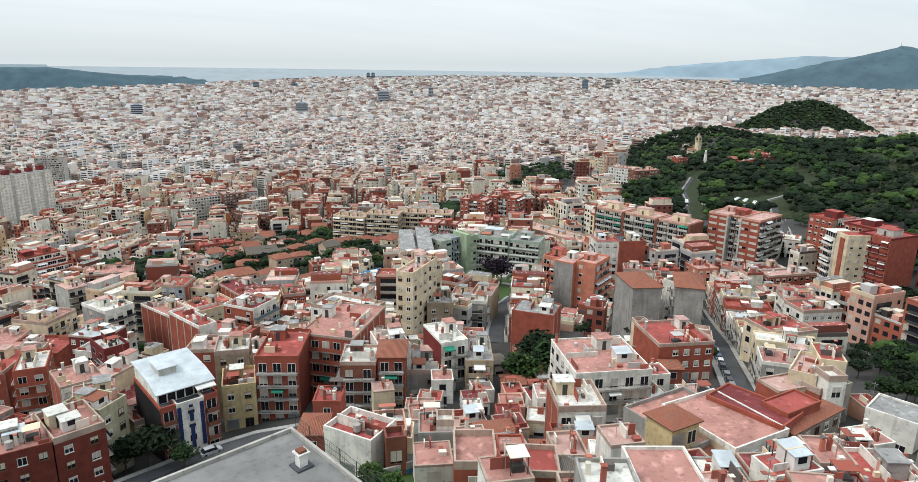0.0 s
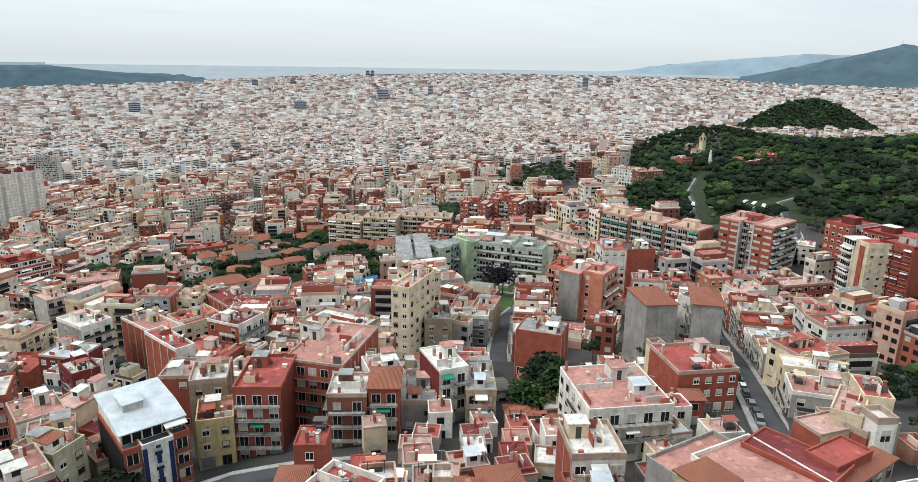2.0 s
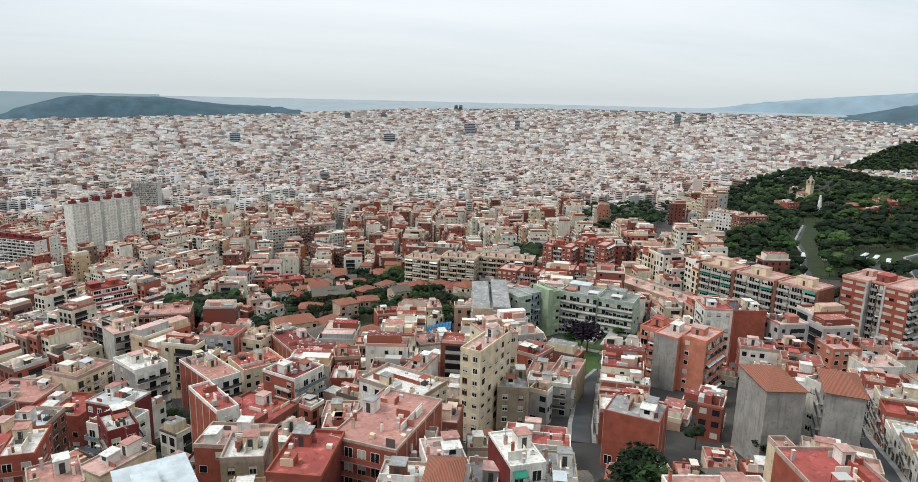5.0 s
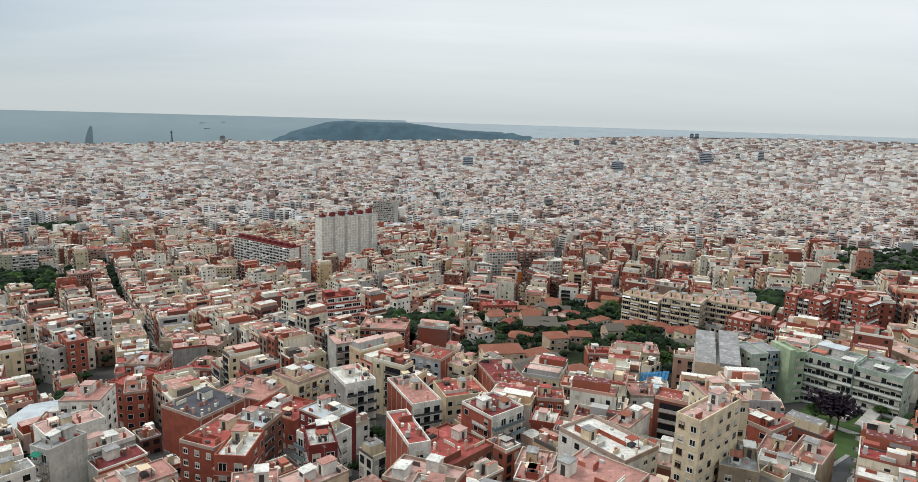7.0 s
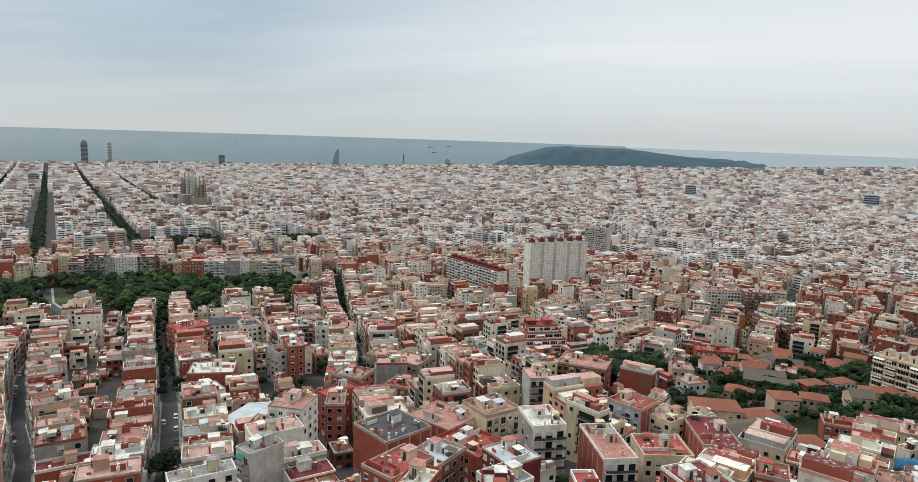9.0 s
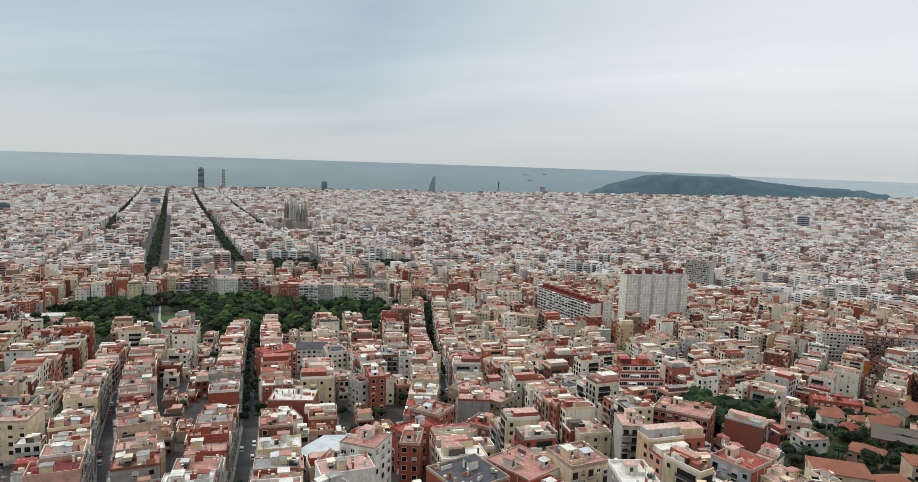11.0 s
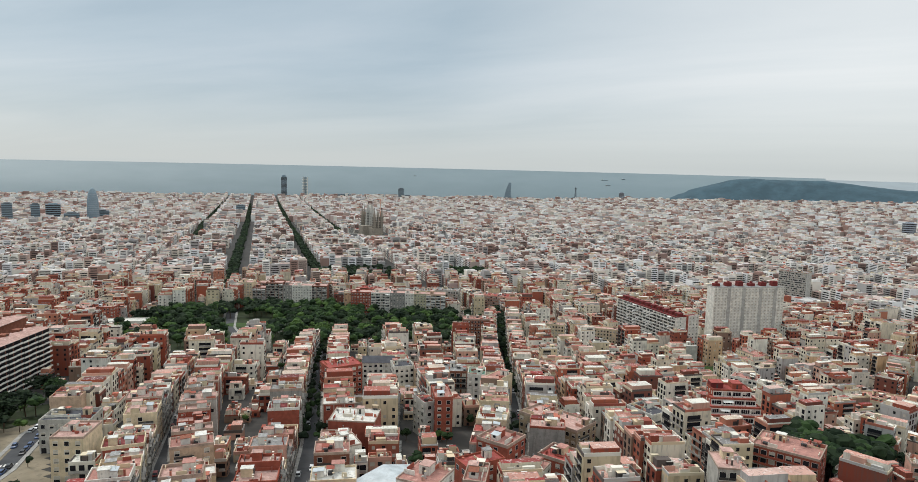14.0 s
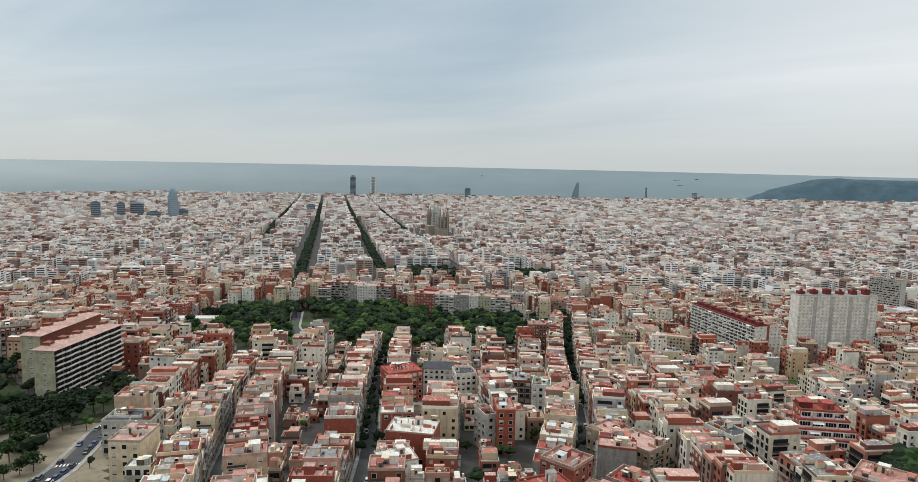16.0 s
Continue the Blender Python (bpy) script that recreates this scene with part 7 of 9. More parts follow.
def bullet(x, y, z, r, h):
    root = thing("rounded_tower", "blue-grey glass office tower shaped like a bullet", "tower", x, y, z)
    m = Mesh()
    prof = ((0.93, 0.0), (1.0, 0.3), (0.98, 0.55), (0.88, 0.74), (0.66, 0.88), (0.36, 0.96), (0.05, 1.0))
    for (a0, z0), (a1, z1) in zip(prof, prof[1:]):
        m.tube(0, 0, z0 * h, z1 * h, r * a0, r * a1, 20, 0, cap=False)
    part("shell", m.data("shell", glass_far, smooth=True), root)
    g = Mesh()
    for i in range(16):
        zz = h * (0.08 + 0.05 * i)
        rr = r * float(np.interp(zz / h, [p[1] for p in prof], [p[0] for p in prof])) + 0.3
        g.tube(0, 0, zz, zz + 1.2, rr, rr, 20, 0, cap=False)
    part("louvre_rings", g.data("louvre_rings", W["blueg"]), root)


glass_far = surface("far_glass_skin", (0.20, 0.27, 0.31), rough=0.5, stain=0.1)
black_far = surface("far_black_skin", (0.075, 0.095, 0.11), rough=0.5, stain=0.1)
bullet(2160, -1530, 6, 19, 146)


def office(bearing, r, top, wide, mat, label, name="office_block", deep=0.8, crown=0):
    """A single tall building of the far city: its bearing, distance, the dip of its top and its width in degrees."""
    x, y, z = polar(bearing, r)
    if bearing < 170:
        x, y = x - 20, y - 93
    z = ground_z(x, y)
    h = 266 - r * math.tan(radians(top)) - z
    w = max(6.0, r * radians(wide))
    root = thing(name, label, "tower", x, y, z, radians(-bearing))
    claim(x, y, w + 8, w * deep + 8, -bearing + 180)
    m = Mesh()
    d = w * deep
    m.box(-w / 2, -d / 2, -6, w / 2, d / 2, h, 0)
    part("shaft", m.data("shaft", mat), root)
    n = max(3, int(h / 7))
    b = Mesh()
    for i in range(n):
        zz = h * (i + 0.3) / n
        b.box(-w / 2 - 0.15, -d / 2 - 0.15, zz, w / 2 + 0.15, d / 2 + 0.15, zz + h / n * 0.42, 0)
    tagged(part("window_bands", b.data("window_bands", shade_band if mat != black_far else glass_far), root), kind="stuff")
    t = Mesh()
    t.box(-w * 0.3, -d * 0.3, h, w * 0.3, d * 0.3, h + 3 + crown, 0)
    part("plant_room", t.data("plant_room", mat), root)
    return root


office(117.98, 2650, 3.63, 0.66, black_far, "black glazed office slab in the new district")
office(119.69, 2660, 3.71, 0.57, black_far, "narrow black office slab in the new district")
office(120.81, 2700, 3.72, 0.96, glass_far, "blue-grey glazed office block in the new district")
office(121.98, 2600, 4.41, 1.02, black_far, "low black office block with white facade bars")
office(123.95, 2680, 4.24, 1.06, black_far, "dark low office block beside the rounded tower")
office(134.12, 2900, 3.88, 0.72, black_far, "dark hotel block above the avenue")
office(137.6, 4300, 1.48, 0.46, glass_far, "tall dark glass tower at the waterfront", "waterfront_tower", 1.0, 8)
hx, hy, hz = polar(139.3, 4310)
hx, hy = hx - 20, hy - 93
LAT = thing("waterfront_tower", "tall pale lattice-faced hotel tower at the waterfront", "tower", hx, hy, hz, radians(-139.3))
lh = 266 - 4310 * math.tan(radians(1.47)) - hz
m = Mesh()
m.box(-10, -10, -6, 10, 10, lh, 0)
part("shaft", m.data("shaft", glass_far), LAT)
m = Mesh()
for i in range(5):
    for sx in (-17, 17):
        m.box(sx - 1, -17 + i * 8, -6, sx + 1, -16 + i * 8, lh, 0)
        m.box(-17 + i * 8, sx - 1, -6, -16 + i * 8, sx + 1, lh, 0)
for i in range(7):
    z0 = lh * i / 7
    m.box(-18, -18, z0, 18, -17, z0 + 2, 0)
    m.box(-18, 17, z0, 18, 18, z0 + 2, 0)
part("lattice", m.data("lattice", W["white"]), LAT)
office(147.41, 4270, 2.3, 0.49, black_far, "dark glass headquarters tower near the shore")
office(147.98, 4280, 2.88, 0.62, black_far, "low dark wing of the headquarters tower")
office(142.6, 4240, 2.87, 1.13, black_far, "long dark hospital block near the shore")
office(152.66, 3000, 3.88, 0.6, W["white"], "white apartment tower among low roofs")
office(163.05, 3800, 3.13, 0.46, black_far, "slim dark brick tower in the old town")
office(160.03, 1450, 7.44, 0.87, W["brick"], "red brick apartment tower over the roofs")
office(161.06, 1470, 7.40, 0.97, W["brick"], "wide red brick apartment tower over the roofs")
office(192.07, 3900, 2.72, 0.3, W["white"], "slender pale tower with dark edges", crown=4)
office(187.0, 2900, 3.39, 0.81, W["blueg"], "grey-blue slab tower over the plain")
office(199.44, 2900, 3.32, 0.95, W["blueg"], "wide grey-blue tower over the plain")
office(206.21, 3300, 2.33, 0.88, W["blueg"], "grey tower block over the plain")
office(210.19, 3500, 1.99, 0.39, W["blueg"], "slim grey tower over the plain")
office(223.08, 3900, 1.16, 0.48, black_far, "dark tower on the far avenue")
office(195.93, 4000, 1.70, 0.45, black_far, "dark tower near the hill's foot")
office(198.95, 4000, 1.73, 0.47, black_far, "dark square tower near the hill's foot")
office(204.98, 4350, 0.87, 0.29, glass_far, "distant grey twin tower")
office(205.37, 4350, 0.86, 0.29, glass_far, "distant grey twin tower")
office(225.01, 4000, 0.98, 0.56, W["palegrey"], "pale tower group on the far avenue")
office(208.54, 3500, 2.25, 0.25, W["palegrey"], "thin pale tower over the plain")


def sail_hotel(bearing, r):
    x, y, z = polar(bearing, r)
    x, y = x - 20, y - 93
    z = ground_z(x, y)
    top = 266 - r * math.tan(radians(1.56)) - z
    root = thing("sail_shaped_hotel", "dark glass hotel shaped like a sail by the sea", "hotel", x, y, z, radians(-bearing))
    m = Mesh()
    n = 12
    for i in range(n):
        a, b = i / n, (i + 1) / n
        for s0, s1 in ((a, b),):
            x0, x1 = -26 + 30 * (s0**1.8), -26 + 30 * (s1**1.8)
            z0, z1 = top * s0, top * s1
            m.quad((x0, 8, z0), (18, 8, z0), (18, 8, z1), (x1, 8, z1), 0)
            m.quad((18, -8, z0), (x0, -8, z0), (x1, -8, z1), (18, -8, z1), 0)
            m.quad((x0, -8, z0), (x0, 8, z0), (x1, 8, z1), (x1, -8, z1), 0)
            m.quad((18, 8, z0), (18, -8, z0), (18, -8, z1), (18, 8, z1), 0)
    m.quad((4, -8, top), (18, -8, top), (18, 8, top), (4, 8, top), 0)
    part("glass_sail", m.data("glass_sail", glass_far), root)
    p = Mesh()
    p.box(-45, -12, -3, 45, 12, 10, 0)
    part("podium", p.data("podium", W["palegrey"]), root)


sail_hotel(156.65, 4330)


def hill(name, label, profile, r, mat, thick, rough, seed, ox=0, oy=0):
    """A far hill: heights along bearings, given as dips below the eye's level, with a rough wooded flank."""
    m = Mesh()
    bs, es = [p[0] for p in profile], [p[1] for p in profile]
    nb, nr = int((bs[-1] - bs[0]) * 6), 14
    for j in range(nr + 1):
        s = j / nr
        for i in range(nb + 1):
            bb = bs[0] + (bs[-1] - bs[0]) * i / nb
            top = 266 - r * math.tan(radians(float(np.interp(bb, bs, es))))
            rr = r - thick * (1 - s)
            foot = min(266 - rr * math.tan(radians(dip(bb, min(rr, 4440)))), top) - 4
            k = math.sin(s * math.pi / 2) ** 1.3
            z = foot + (top - foot) * k
            z += rough * noise.noise((bb * 1.3, s * 4, seed)) * k * (1 - 0.7 * (s > 0.95)) + rough * 0.4 * noise.noise((bb * 6, s * 14, seed)) * k
            vx_, vy_, vz_ = polar(bb, rr, z)
            m.v.append((vx_ + ox, vy_ + oy, vz_))
    for j in range(nr):
        for i in range(nb):
            a = j * (nb + 1) + i
            m.f.append((a, a + 1, a + nb + 2, a + nb + 1))
            m.m.append(0)
    tagged(new(name, m.data(name, mat, smooth=True)), label, "hill", kind="structure")


# the blue of distance haze is mixed into the hills' colours
hill_hazed = surface("hazed_wood", (0.062, 0.105, 0.128), blotch=0.012, stain=0.6, grain=0.06, bump=0.6, vary=0, dirt=(0.042, 0.072, 0.088))
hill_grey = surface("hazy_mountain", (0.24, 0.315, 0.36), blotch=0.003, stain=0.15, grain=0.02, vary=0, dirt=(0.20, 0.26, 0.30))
hill_mid = surface("hazed_wooded_mountain", (0.072, 0.115, 0.138), blotch=0.008, stain=0.7, grain=0.05, bump=0.6, vary=0, dirt=(0.052, 0.085, 0.10))
hill("harbour_hill", "low wooded hill with a fortress beside the sea", ((167.5, 2.75), (169.4, 2.5), (171.5, 1.7), (173.5, 1.15), (174.8, 0.78), (176.0, 0.68), (178.5, 0.72), (181.4, 0.70), (184, 1.0), (186, 1.18), (190, 1.28), (193, 1.65), (197, 1.9), (200, 2.0)), 4520, hill_hazed, 300, 9, 3.0, -25, -70)
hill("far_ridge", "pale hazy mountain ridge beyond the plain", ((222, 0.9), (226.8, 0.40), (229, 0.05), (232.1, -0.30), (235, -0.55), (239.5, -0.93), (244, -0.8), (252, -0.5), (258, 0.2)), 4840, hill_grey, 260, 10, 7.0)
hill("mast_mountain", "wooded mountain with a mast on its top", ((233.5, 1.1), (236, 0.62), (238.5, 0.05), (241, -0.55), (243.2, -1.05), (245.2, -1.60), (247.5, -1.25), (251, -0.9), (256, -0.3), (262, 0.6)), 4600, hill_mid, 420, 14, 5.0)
mx_, my_, mz_ = polar(245.2, 4600, 266 + 4600 * math.tan(radians(1.55)))
mast = thing("radio_mast", "thin radio mast on the mountain top", "mast", mx_, my_, mz_)
mm = Mesh()
mm.tube(0, 0, -4, 26, 2.2, 0.6, 6, 0)
mm.box(-4, -4, -4, 4, 4, 5, 0)
part("mast", mm.data("mast", steel), mast)


def sea_point(bearing, low):
    """A place on the sea that lies the given degrees below the eye's level."""
    edge = dip(bearing, 4440) + 0.02
    k = (edge - low) / (edge - 0.50)
    r = float(np.interp(k, (0, 0.35, 0.7, 1.0), (4440, 4530, 4680, 4860)))
    return polar(bearing, r, 266 - r * math.tan(radians(low)))


for sb, se, sw in ((165.3, 1.14, 44), (165.6, 1.58, 34), (166.8, 1.04, 26), (149.4, 1.18, 20)):
    ship = thing("cargo_ship", "small dark cargo ship lying off the harbour", "ship", *sea_point(sb, se), radians(-sb), "ships off the harbour")
    sm = Mesh()
    n0 = len(sm.v)
    sm.v += [(-sw / 2, -4, -2), (sw / 2 - 4, -4, -2), (sw / 2 - 4, 4, -2), (-sw / 2, 4, -2), (-sw / 2, -4.5, 2.4), (sw / 2, -1, 2.8), (sw / 2, 1, 2.8), (-sw / 2, 4.5, 2.4)]
    sm.f += [(0, 1, 5, 4), (1, 2, 6, 5), (2, 3, 7, 6), (3, 0, 4, 7), (4, 5, 6, 7)]
    sm.m += [0] * 5
    part("hull", sm.data("hull", black_far), ship)
    sm = Mesh()
    sm.box(-sw * 0.42, -3, 2.0, -sw * 0.25, 3, 6.0, 0)
    part("bridge", sm.data("bridge", W["white"]), ship)
# the cable car's pylon and the pale sheds of the port
pyl = thing("pylon", "tall steel cable car pylon at the harbour", "pylon", *polar(163.0, 4420, 266 - 4420 * math.tan(radians(2.7))))
for sx in (-5, 5):
    m = Mesh()
    for sy in (-5, 5):
        m.v += [(sx - 1, sy - 1, -6), (sx + 1, sy - 1, -6), (sx + 1, sy + 1, -6), (sx - 1, sy + 1, -6), (sx * 0.2 - 1, sy * 0.2 - 1, 66), (sx * 0.2 + 1, sy * 0.2 - 1, 66), (sx * 0.2 + 1, sy * 0.2 + 1, 66), (sx * 0.2 - 1, sy * 0.2 + 1, 66)]
        n0 = len(m.v) - 8
        m.f += [(n0, n0 + 1, n0 + 5, n0 + 4), (n0 + 1, n0 + 2, n0 + 6, n0 + 5), (n0 + 2, n0 + 3, n0 + 7, n0 + 6), (n0 + 3, n0, n0 + 4, n0 + 7)]
        m.m += [0] * 4
    part("legs", m.data("legs", black_far), pyl)
m = Mesh()
m.box(-5, -5, 58, 5, 5, 66, 0)
m.box(-1, -1, 66, 1, 1, 76, 0)
part("cabin_deck", m.data("cabin_deck", black_far), pyl)
office(166.2, 4300, 2.15, 0.42, W["blueg"], "grey office tower by the harbour")
prng = random.Random(61)
for i in range(14):
    pb = 157.5 + i * 0.9 + prng.uniform(-0.2, 0.2)
    shed = thing("port_shed", "long pale shed on the harbour quay", "shed", *polar(pb, 4436, 266 - 4436 * math.tan(radians(dip(pb, 4440)))), radians(-pb), "sheds along the harbour")
    m = Mesh()
    pw = prng.uniform(8, 26)
    m.box(-pw, -3, -8, pw, 3, prng.uniform(2, 6), 0)
    part("wall", m.data("wall", W[prng.choice(("white", "palegrey", "white", "blueg"))]), shed)

tower = house("tall white panel tower block with grey vertical recesses", 17, -742, 96, 69, 13, 22, 216, "white", "grey", front="blank", ground_floor=False, fine=False, bare=True, sh=2.85, name="tower_block", rim=W["palegrey"])
for i in range(21):
    rm = Mesh()
    for k in range(22):
        rm.box(-0.75, -0.06, k * 2.85 + 0.9, 0.75, 0.0, k * 2.85 + 2.3, 0)
    tagged(part("window_column", rm.data("window_column", blind), tower, at=(-33 + i * 3.3, 0, 0)), kind="stuff")
for fr_ in (-0.29, -0.08, 0.16, 0.37):
    rm = Mesh()
    rm.box(-1.6, -0.25, 0, 1.6, 0.05, 62.5, 0)
    part("recess", rm.data("recess", W["palegrey"]), tower, at=(69 * fr_, 0, 0))
tower_crown(17, -742, 96 + 63.2, 69, 13, 216)
def line_street(name):
    """Rows of houses along both sides of a street."""
    line, wide = ROADS[name]
    for (x0, y0), (x1, y1) in zip(line, line[1:]):
        L = math.hypot(x1 - x0, y1 - y0)
        ux, uy = (x1 - x0) / L, (y1 - y0) / L
        for s in (1, -1):
            p = 0.0
            while p < L - 3:
                w = min(rng.uniform(5.5, 9.5), L - p)
                o = s * (wide * 0.52 + 0.2)
                x, y = x0 + ux * (p + w / 2) - uy * o, y0 + uy * (p + w / 2) + ux * o
                yaw = math.degrees(math.atan2(uy, ux)) + (0 if s == 1 else 180)
                row_house(x, y, w - 0.1, rng.uniform(11, 14), max(2, rise(x, y) + (rng.choice((-1, -1, 0)) if name == "steep_street" else rng.choice((-1, 0, 0, 1)))), yaw, name)
                p += w


# low houses and sheds crowded on the slope under the starting point
LOW_TOPS = (("terra", None), ("red", None), ("rosy", None), ("tile", (0.9, True)), ("terra", None), ("wine", None), ("tilegrey", (0.8, False)), ("white", None))
low_rng = random.Random(44)
for i in range(26):
    for j in range(20):
        x, y = -128 + i * 4.6 + low_rng.uniform(-1.2, 1.2), -124 + j * 5.2 + low_rng.uniform(-1.2, 1.2)
        b = math.degrees(math.atan2(x, y)) % 360
        w, d, k = low_rng.uniform(4, 7), low_rng.uniform(4, 6.5), low_rng.choice((1, 1, 1, 2))
        yaw = 150 + low_rng.uniform(-12, 12)
        if not 205 < b < 262 or math.hypot(x, y) < 52 or (x > -36 and y > -74) or any(near_line(x, y, line, wide / 2 + 4) for line, wide in ROADS.values()) or taken(x, y, w, d, yaw, -0.5):
            continue
        wall, (roof, slope) = low_rng.choice(("white", "cream", "brick", "pink", "grey", "white", "brick")), low_rng.choice(LOW_TOPS)
        a = radians(yaw)
        foot = max(ground_z(x, y), ground_z(x - math.sin(a) * d, y + math.cos(a) * d)) - 0.5
        house(f"low {WORDS[wall]} back house with {'tiled' if slope else TOPS[roof]} roof", x, y, foot, w, d, k, yaw, wall, roof, front="win", fine=False, pitch=slope, sh=2.8, name="back_house", category="house", group="low houses on the slope", low_rim=True)
for street in ("street_down_to_the_park", "street_below_the_tower", "narrow_street", "street_with_parked_cars", "steep_street", "lower_street"):
    line_street(street)
quarter(143, 40, 1000, [v for v in range(-1000, 420, 1) if v in (-700, -640, -585, -530, -475, -420, -365, -310, -255, -200, -150, -103, -55, 2, 57, 112, 165, 220, 275, 330, 385)], 95, east_side, rise, 0.45)
quarter(203, 30, 1000, [-560, -505, -452, -400, -348, -296, -244, -192, -140, -90, -42, 6, 54, 104, 154, 206, 258, 310, 362], 80, west_side, rise, 1.0)
# low back buildings in the yards that are still open
yard_rng = random.Random(77)
yards = 0
for _ in range(9000):
    b, q = yard_rng.uniform(112, 240), math.sqrt(yard_rng.uniform(0.05, 1)) * 800
    x, y = q * math.sin(radians(b)), q * math.cos(radians(b))
    w, d, yaw = yard_rng.uniform(4, 9), yard_rng.uniform(4, 8), (233 if b > 187 else 143) * -1 + 90 * yard_rng.randint(0, 3) + 90
    if yards >= 520 or math.hypot(x, y + 50) < 90 or taken(x, y, w, d, yaw, 0.4):
        continue
    if any(closed(x + u, y + v, 2.0) for u in (-4, 0, 4) for v in (-4, 0, 4)):
        continue
    yards += 1
    claim(x, y, w, d, yaw)
    near_town.lot(x, y, ground_z(x, y), w, d, yard_rng.choice((3.2, 3.2, 6.2, 6.2, 9.2)), yaw, yard_rng, 2)
tagged(new("town", near_town.data("town", city_walls, city_roofs, glass, clutter, concrete, blind, iron, clutter)), "tightly packed apartment houses with terracotta flat roofs on the slope", "town", kind="stuff")


def eixample(bearing, pitch, b0, b1, r0, r1, name, label, depth=15, off=0.0):
    """Square blocks with yards, seen over the roofs."""
    t = Town()
    a = radians(bearing)
    ux, uy = math.sin(a), math.cos(a)
    vx, vy = -uy, ux
    ang = math.degrees(math.atan2(uy, ux))
    k = int(r1 / pitch) + 1
    for i in range(-k, k + 1):
        for j in range(-k, k + 1):
            along, over = (i + 0.5) * pitch, (j + 0.5) * pitch + off
            cx, cy = along * ux + over * vx, along * uy + over * vy
            r, b = math.hypot(cx, cy), math.degrees(math.atan2(cx, cy)) % 360
            if not (r0 <= r < r1 and b0 <= b < b1) or wooded(cx, cy) or inside(cx, cy, PARK):
                continue
            if any(math.hypot(cx - ox, cy - oy) < rad for ox, oy, rad in OPEN_PLACES):
                continue
            level = 1 if r < 2300 else 0
            tilt = rng.uniform(-38, 38) if pitch < 100 else 0.0
            if pitch < 100:
                cx, cy = cx + rng.uniform(-17, 17), cy + rng.uniform(-17, 17)
            half = pitch / 2 - (10 if pitch > 100 else 5)
            step = 12 if r < 1500 else 17 if r < 2600 else 26
            sc = shrink(b, r)
            high = ground_z(cx, cy)
            base = rng.uniform(16, 21)
            for side in range(4):
                yaw = ang + tilt + 90 * side
                c, s = math.cos(radians(yaw)), math.sin(radians(yaw))
                p = -half + (depth if side % 2 else 0)
                stop = half - (depth if side % 2 else 0)
                while p < stop - 4:
                    w = min(rng.uniform(0.7, 1.3) * step, stop - p)
                    q = p + w / 2
                    x, y = cx + q * c + half * s, cy + q * s - half * c
                    if (r > 2600 or not any(near_line(x, y, line, wide * 0.8) for line, wide in AVENUES)) and (r > 1150 or not taken(x, y, w, depth, yaw, 0)) and not any(inside(x, y, g) for g in GREENS):
                        h = base + rng.choice((-8, -5, -2, 0, 0, 1, 2, 4, 7 if rng.random() < 0.4 else 0))
                        t.lot(x, y, high if r < 2600 else ground_z(x, y), w, depth * rng.uniform(0.85, 1.1), h, yaw, rng, level, sc)
                    p += w
            if pitch > 80 and not any(inside(cx, cy, g) for g in GREENS):
                g = half - depth - 2
                for _ in range(3 if r < 2600 else 1):
                    w, d = rng.uniform(0.5, 1.2) * g, rng.uniform(0.5, 1.2) * g
                    t.lot(cx + rng.uniform(-0.4, 0.4) * g, cy + rng.uniform(-0.4, 0.4) * g - d / 2, high, w, d, rng.uniform(4, 9), ang, rng, 0, sc)
    tagged(new(name, t.data(name, hazed_walls, hazed_roofs, shade_band, clutter, concrete, blind, iron, coping)), label, "town", kind="stuff")


OPEN_PLACES = [(1044, -1635, 95), (2160, -1530, 40), (690, -1010, 60)]
eixample(135.7, 136, 108, 192, 905, 4400, "city_grid", "regular city blocks of houses in haze-paled colours with terracotta roofs", off=-34)
eixample(158, 84, 192, 252, 905, 4400, "old_quarters", "dense low blocks in haze-paled colours and terracotta roofs of the older quarters", depth=13)


# houses standing in the wood
house("pale stone villa with a watch tower among pines", -646, -508, ground_z(-646, -508), 14, 12, 4, 62, "cream", "tile", pitch=(2.0, True), sides=True, fine=False, name="villa", category="house")
VT = thing("villa_tower", "slim pale stone tower with a pointed cap", "tower", -650, -500, ground_z(-650, -500))
m = Mesh()
m.box(-2.6, -2.6, -4, 2.6, 2.6, 21, 0)
m.box(-3.1, -3.1, 21, 3.1, 3.1, 21.8, 1)
for sx, sy in ((-2.2, -2.2), (2.2, -2.2), (2.2, 2.2), (-2.2, 2.2)):
    m.box(sx - 0.5, sy - 0.5, 21.8, sx + 0.5, sy + 0.5, 25, 0)
part("shaft", m.data("shaft", W["cream"], W["tan"]), VT)
m = Mesh()
m.tube(0, 0, 25, 26, 3.4, 3.0, 8, 0)
m.tube(0, 0, 26, 30, 2.4, 0.6, 8, 0)
part("cap", m.data("cap", W["tan"]), VT)
house("red brick house with red roofs among pines", -618.5, -404.1, ground_z(-618.5, -404.1), 26, 12, 3, 65, "brick", "red", sides=True, fine=False, name="villa", category="house")
house("low red brick wing with a tiled roof among pines", -606, -424, ground_z(-606, -424), 16, 10, 2, 65, "brick", "tile", pitch=(1.8, True), fine=False, name="villa", category="house")
MON = thing("monument", "white pointed stone monument on a round base", "monument", -583.3, -438.0, ground_z(-583.3, -438.0))
m = Mesh()
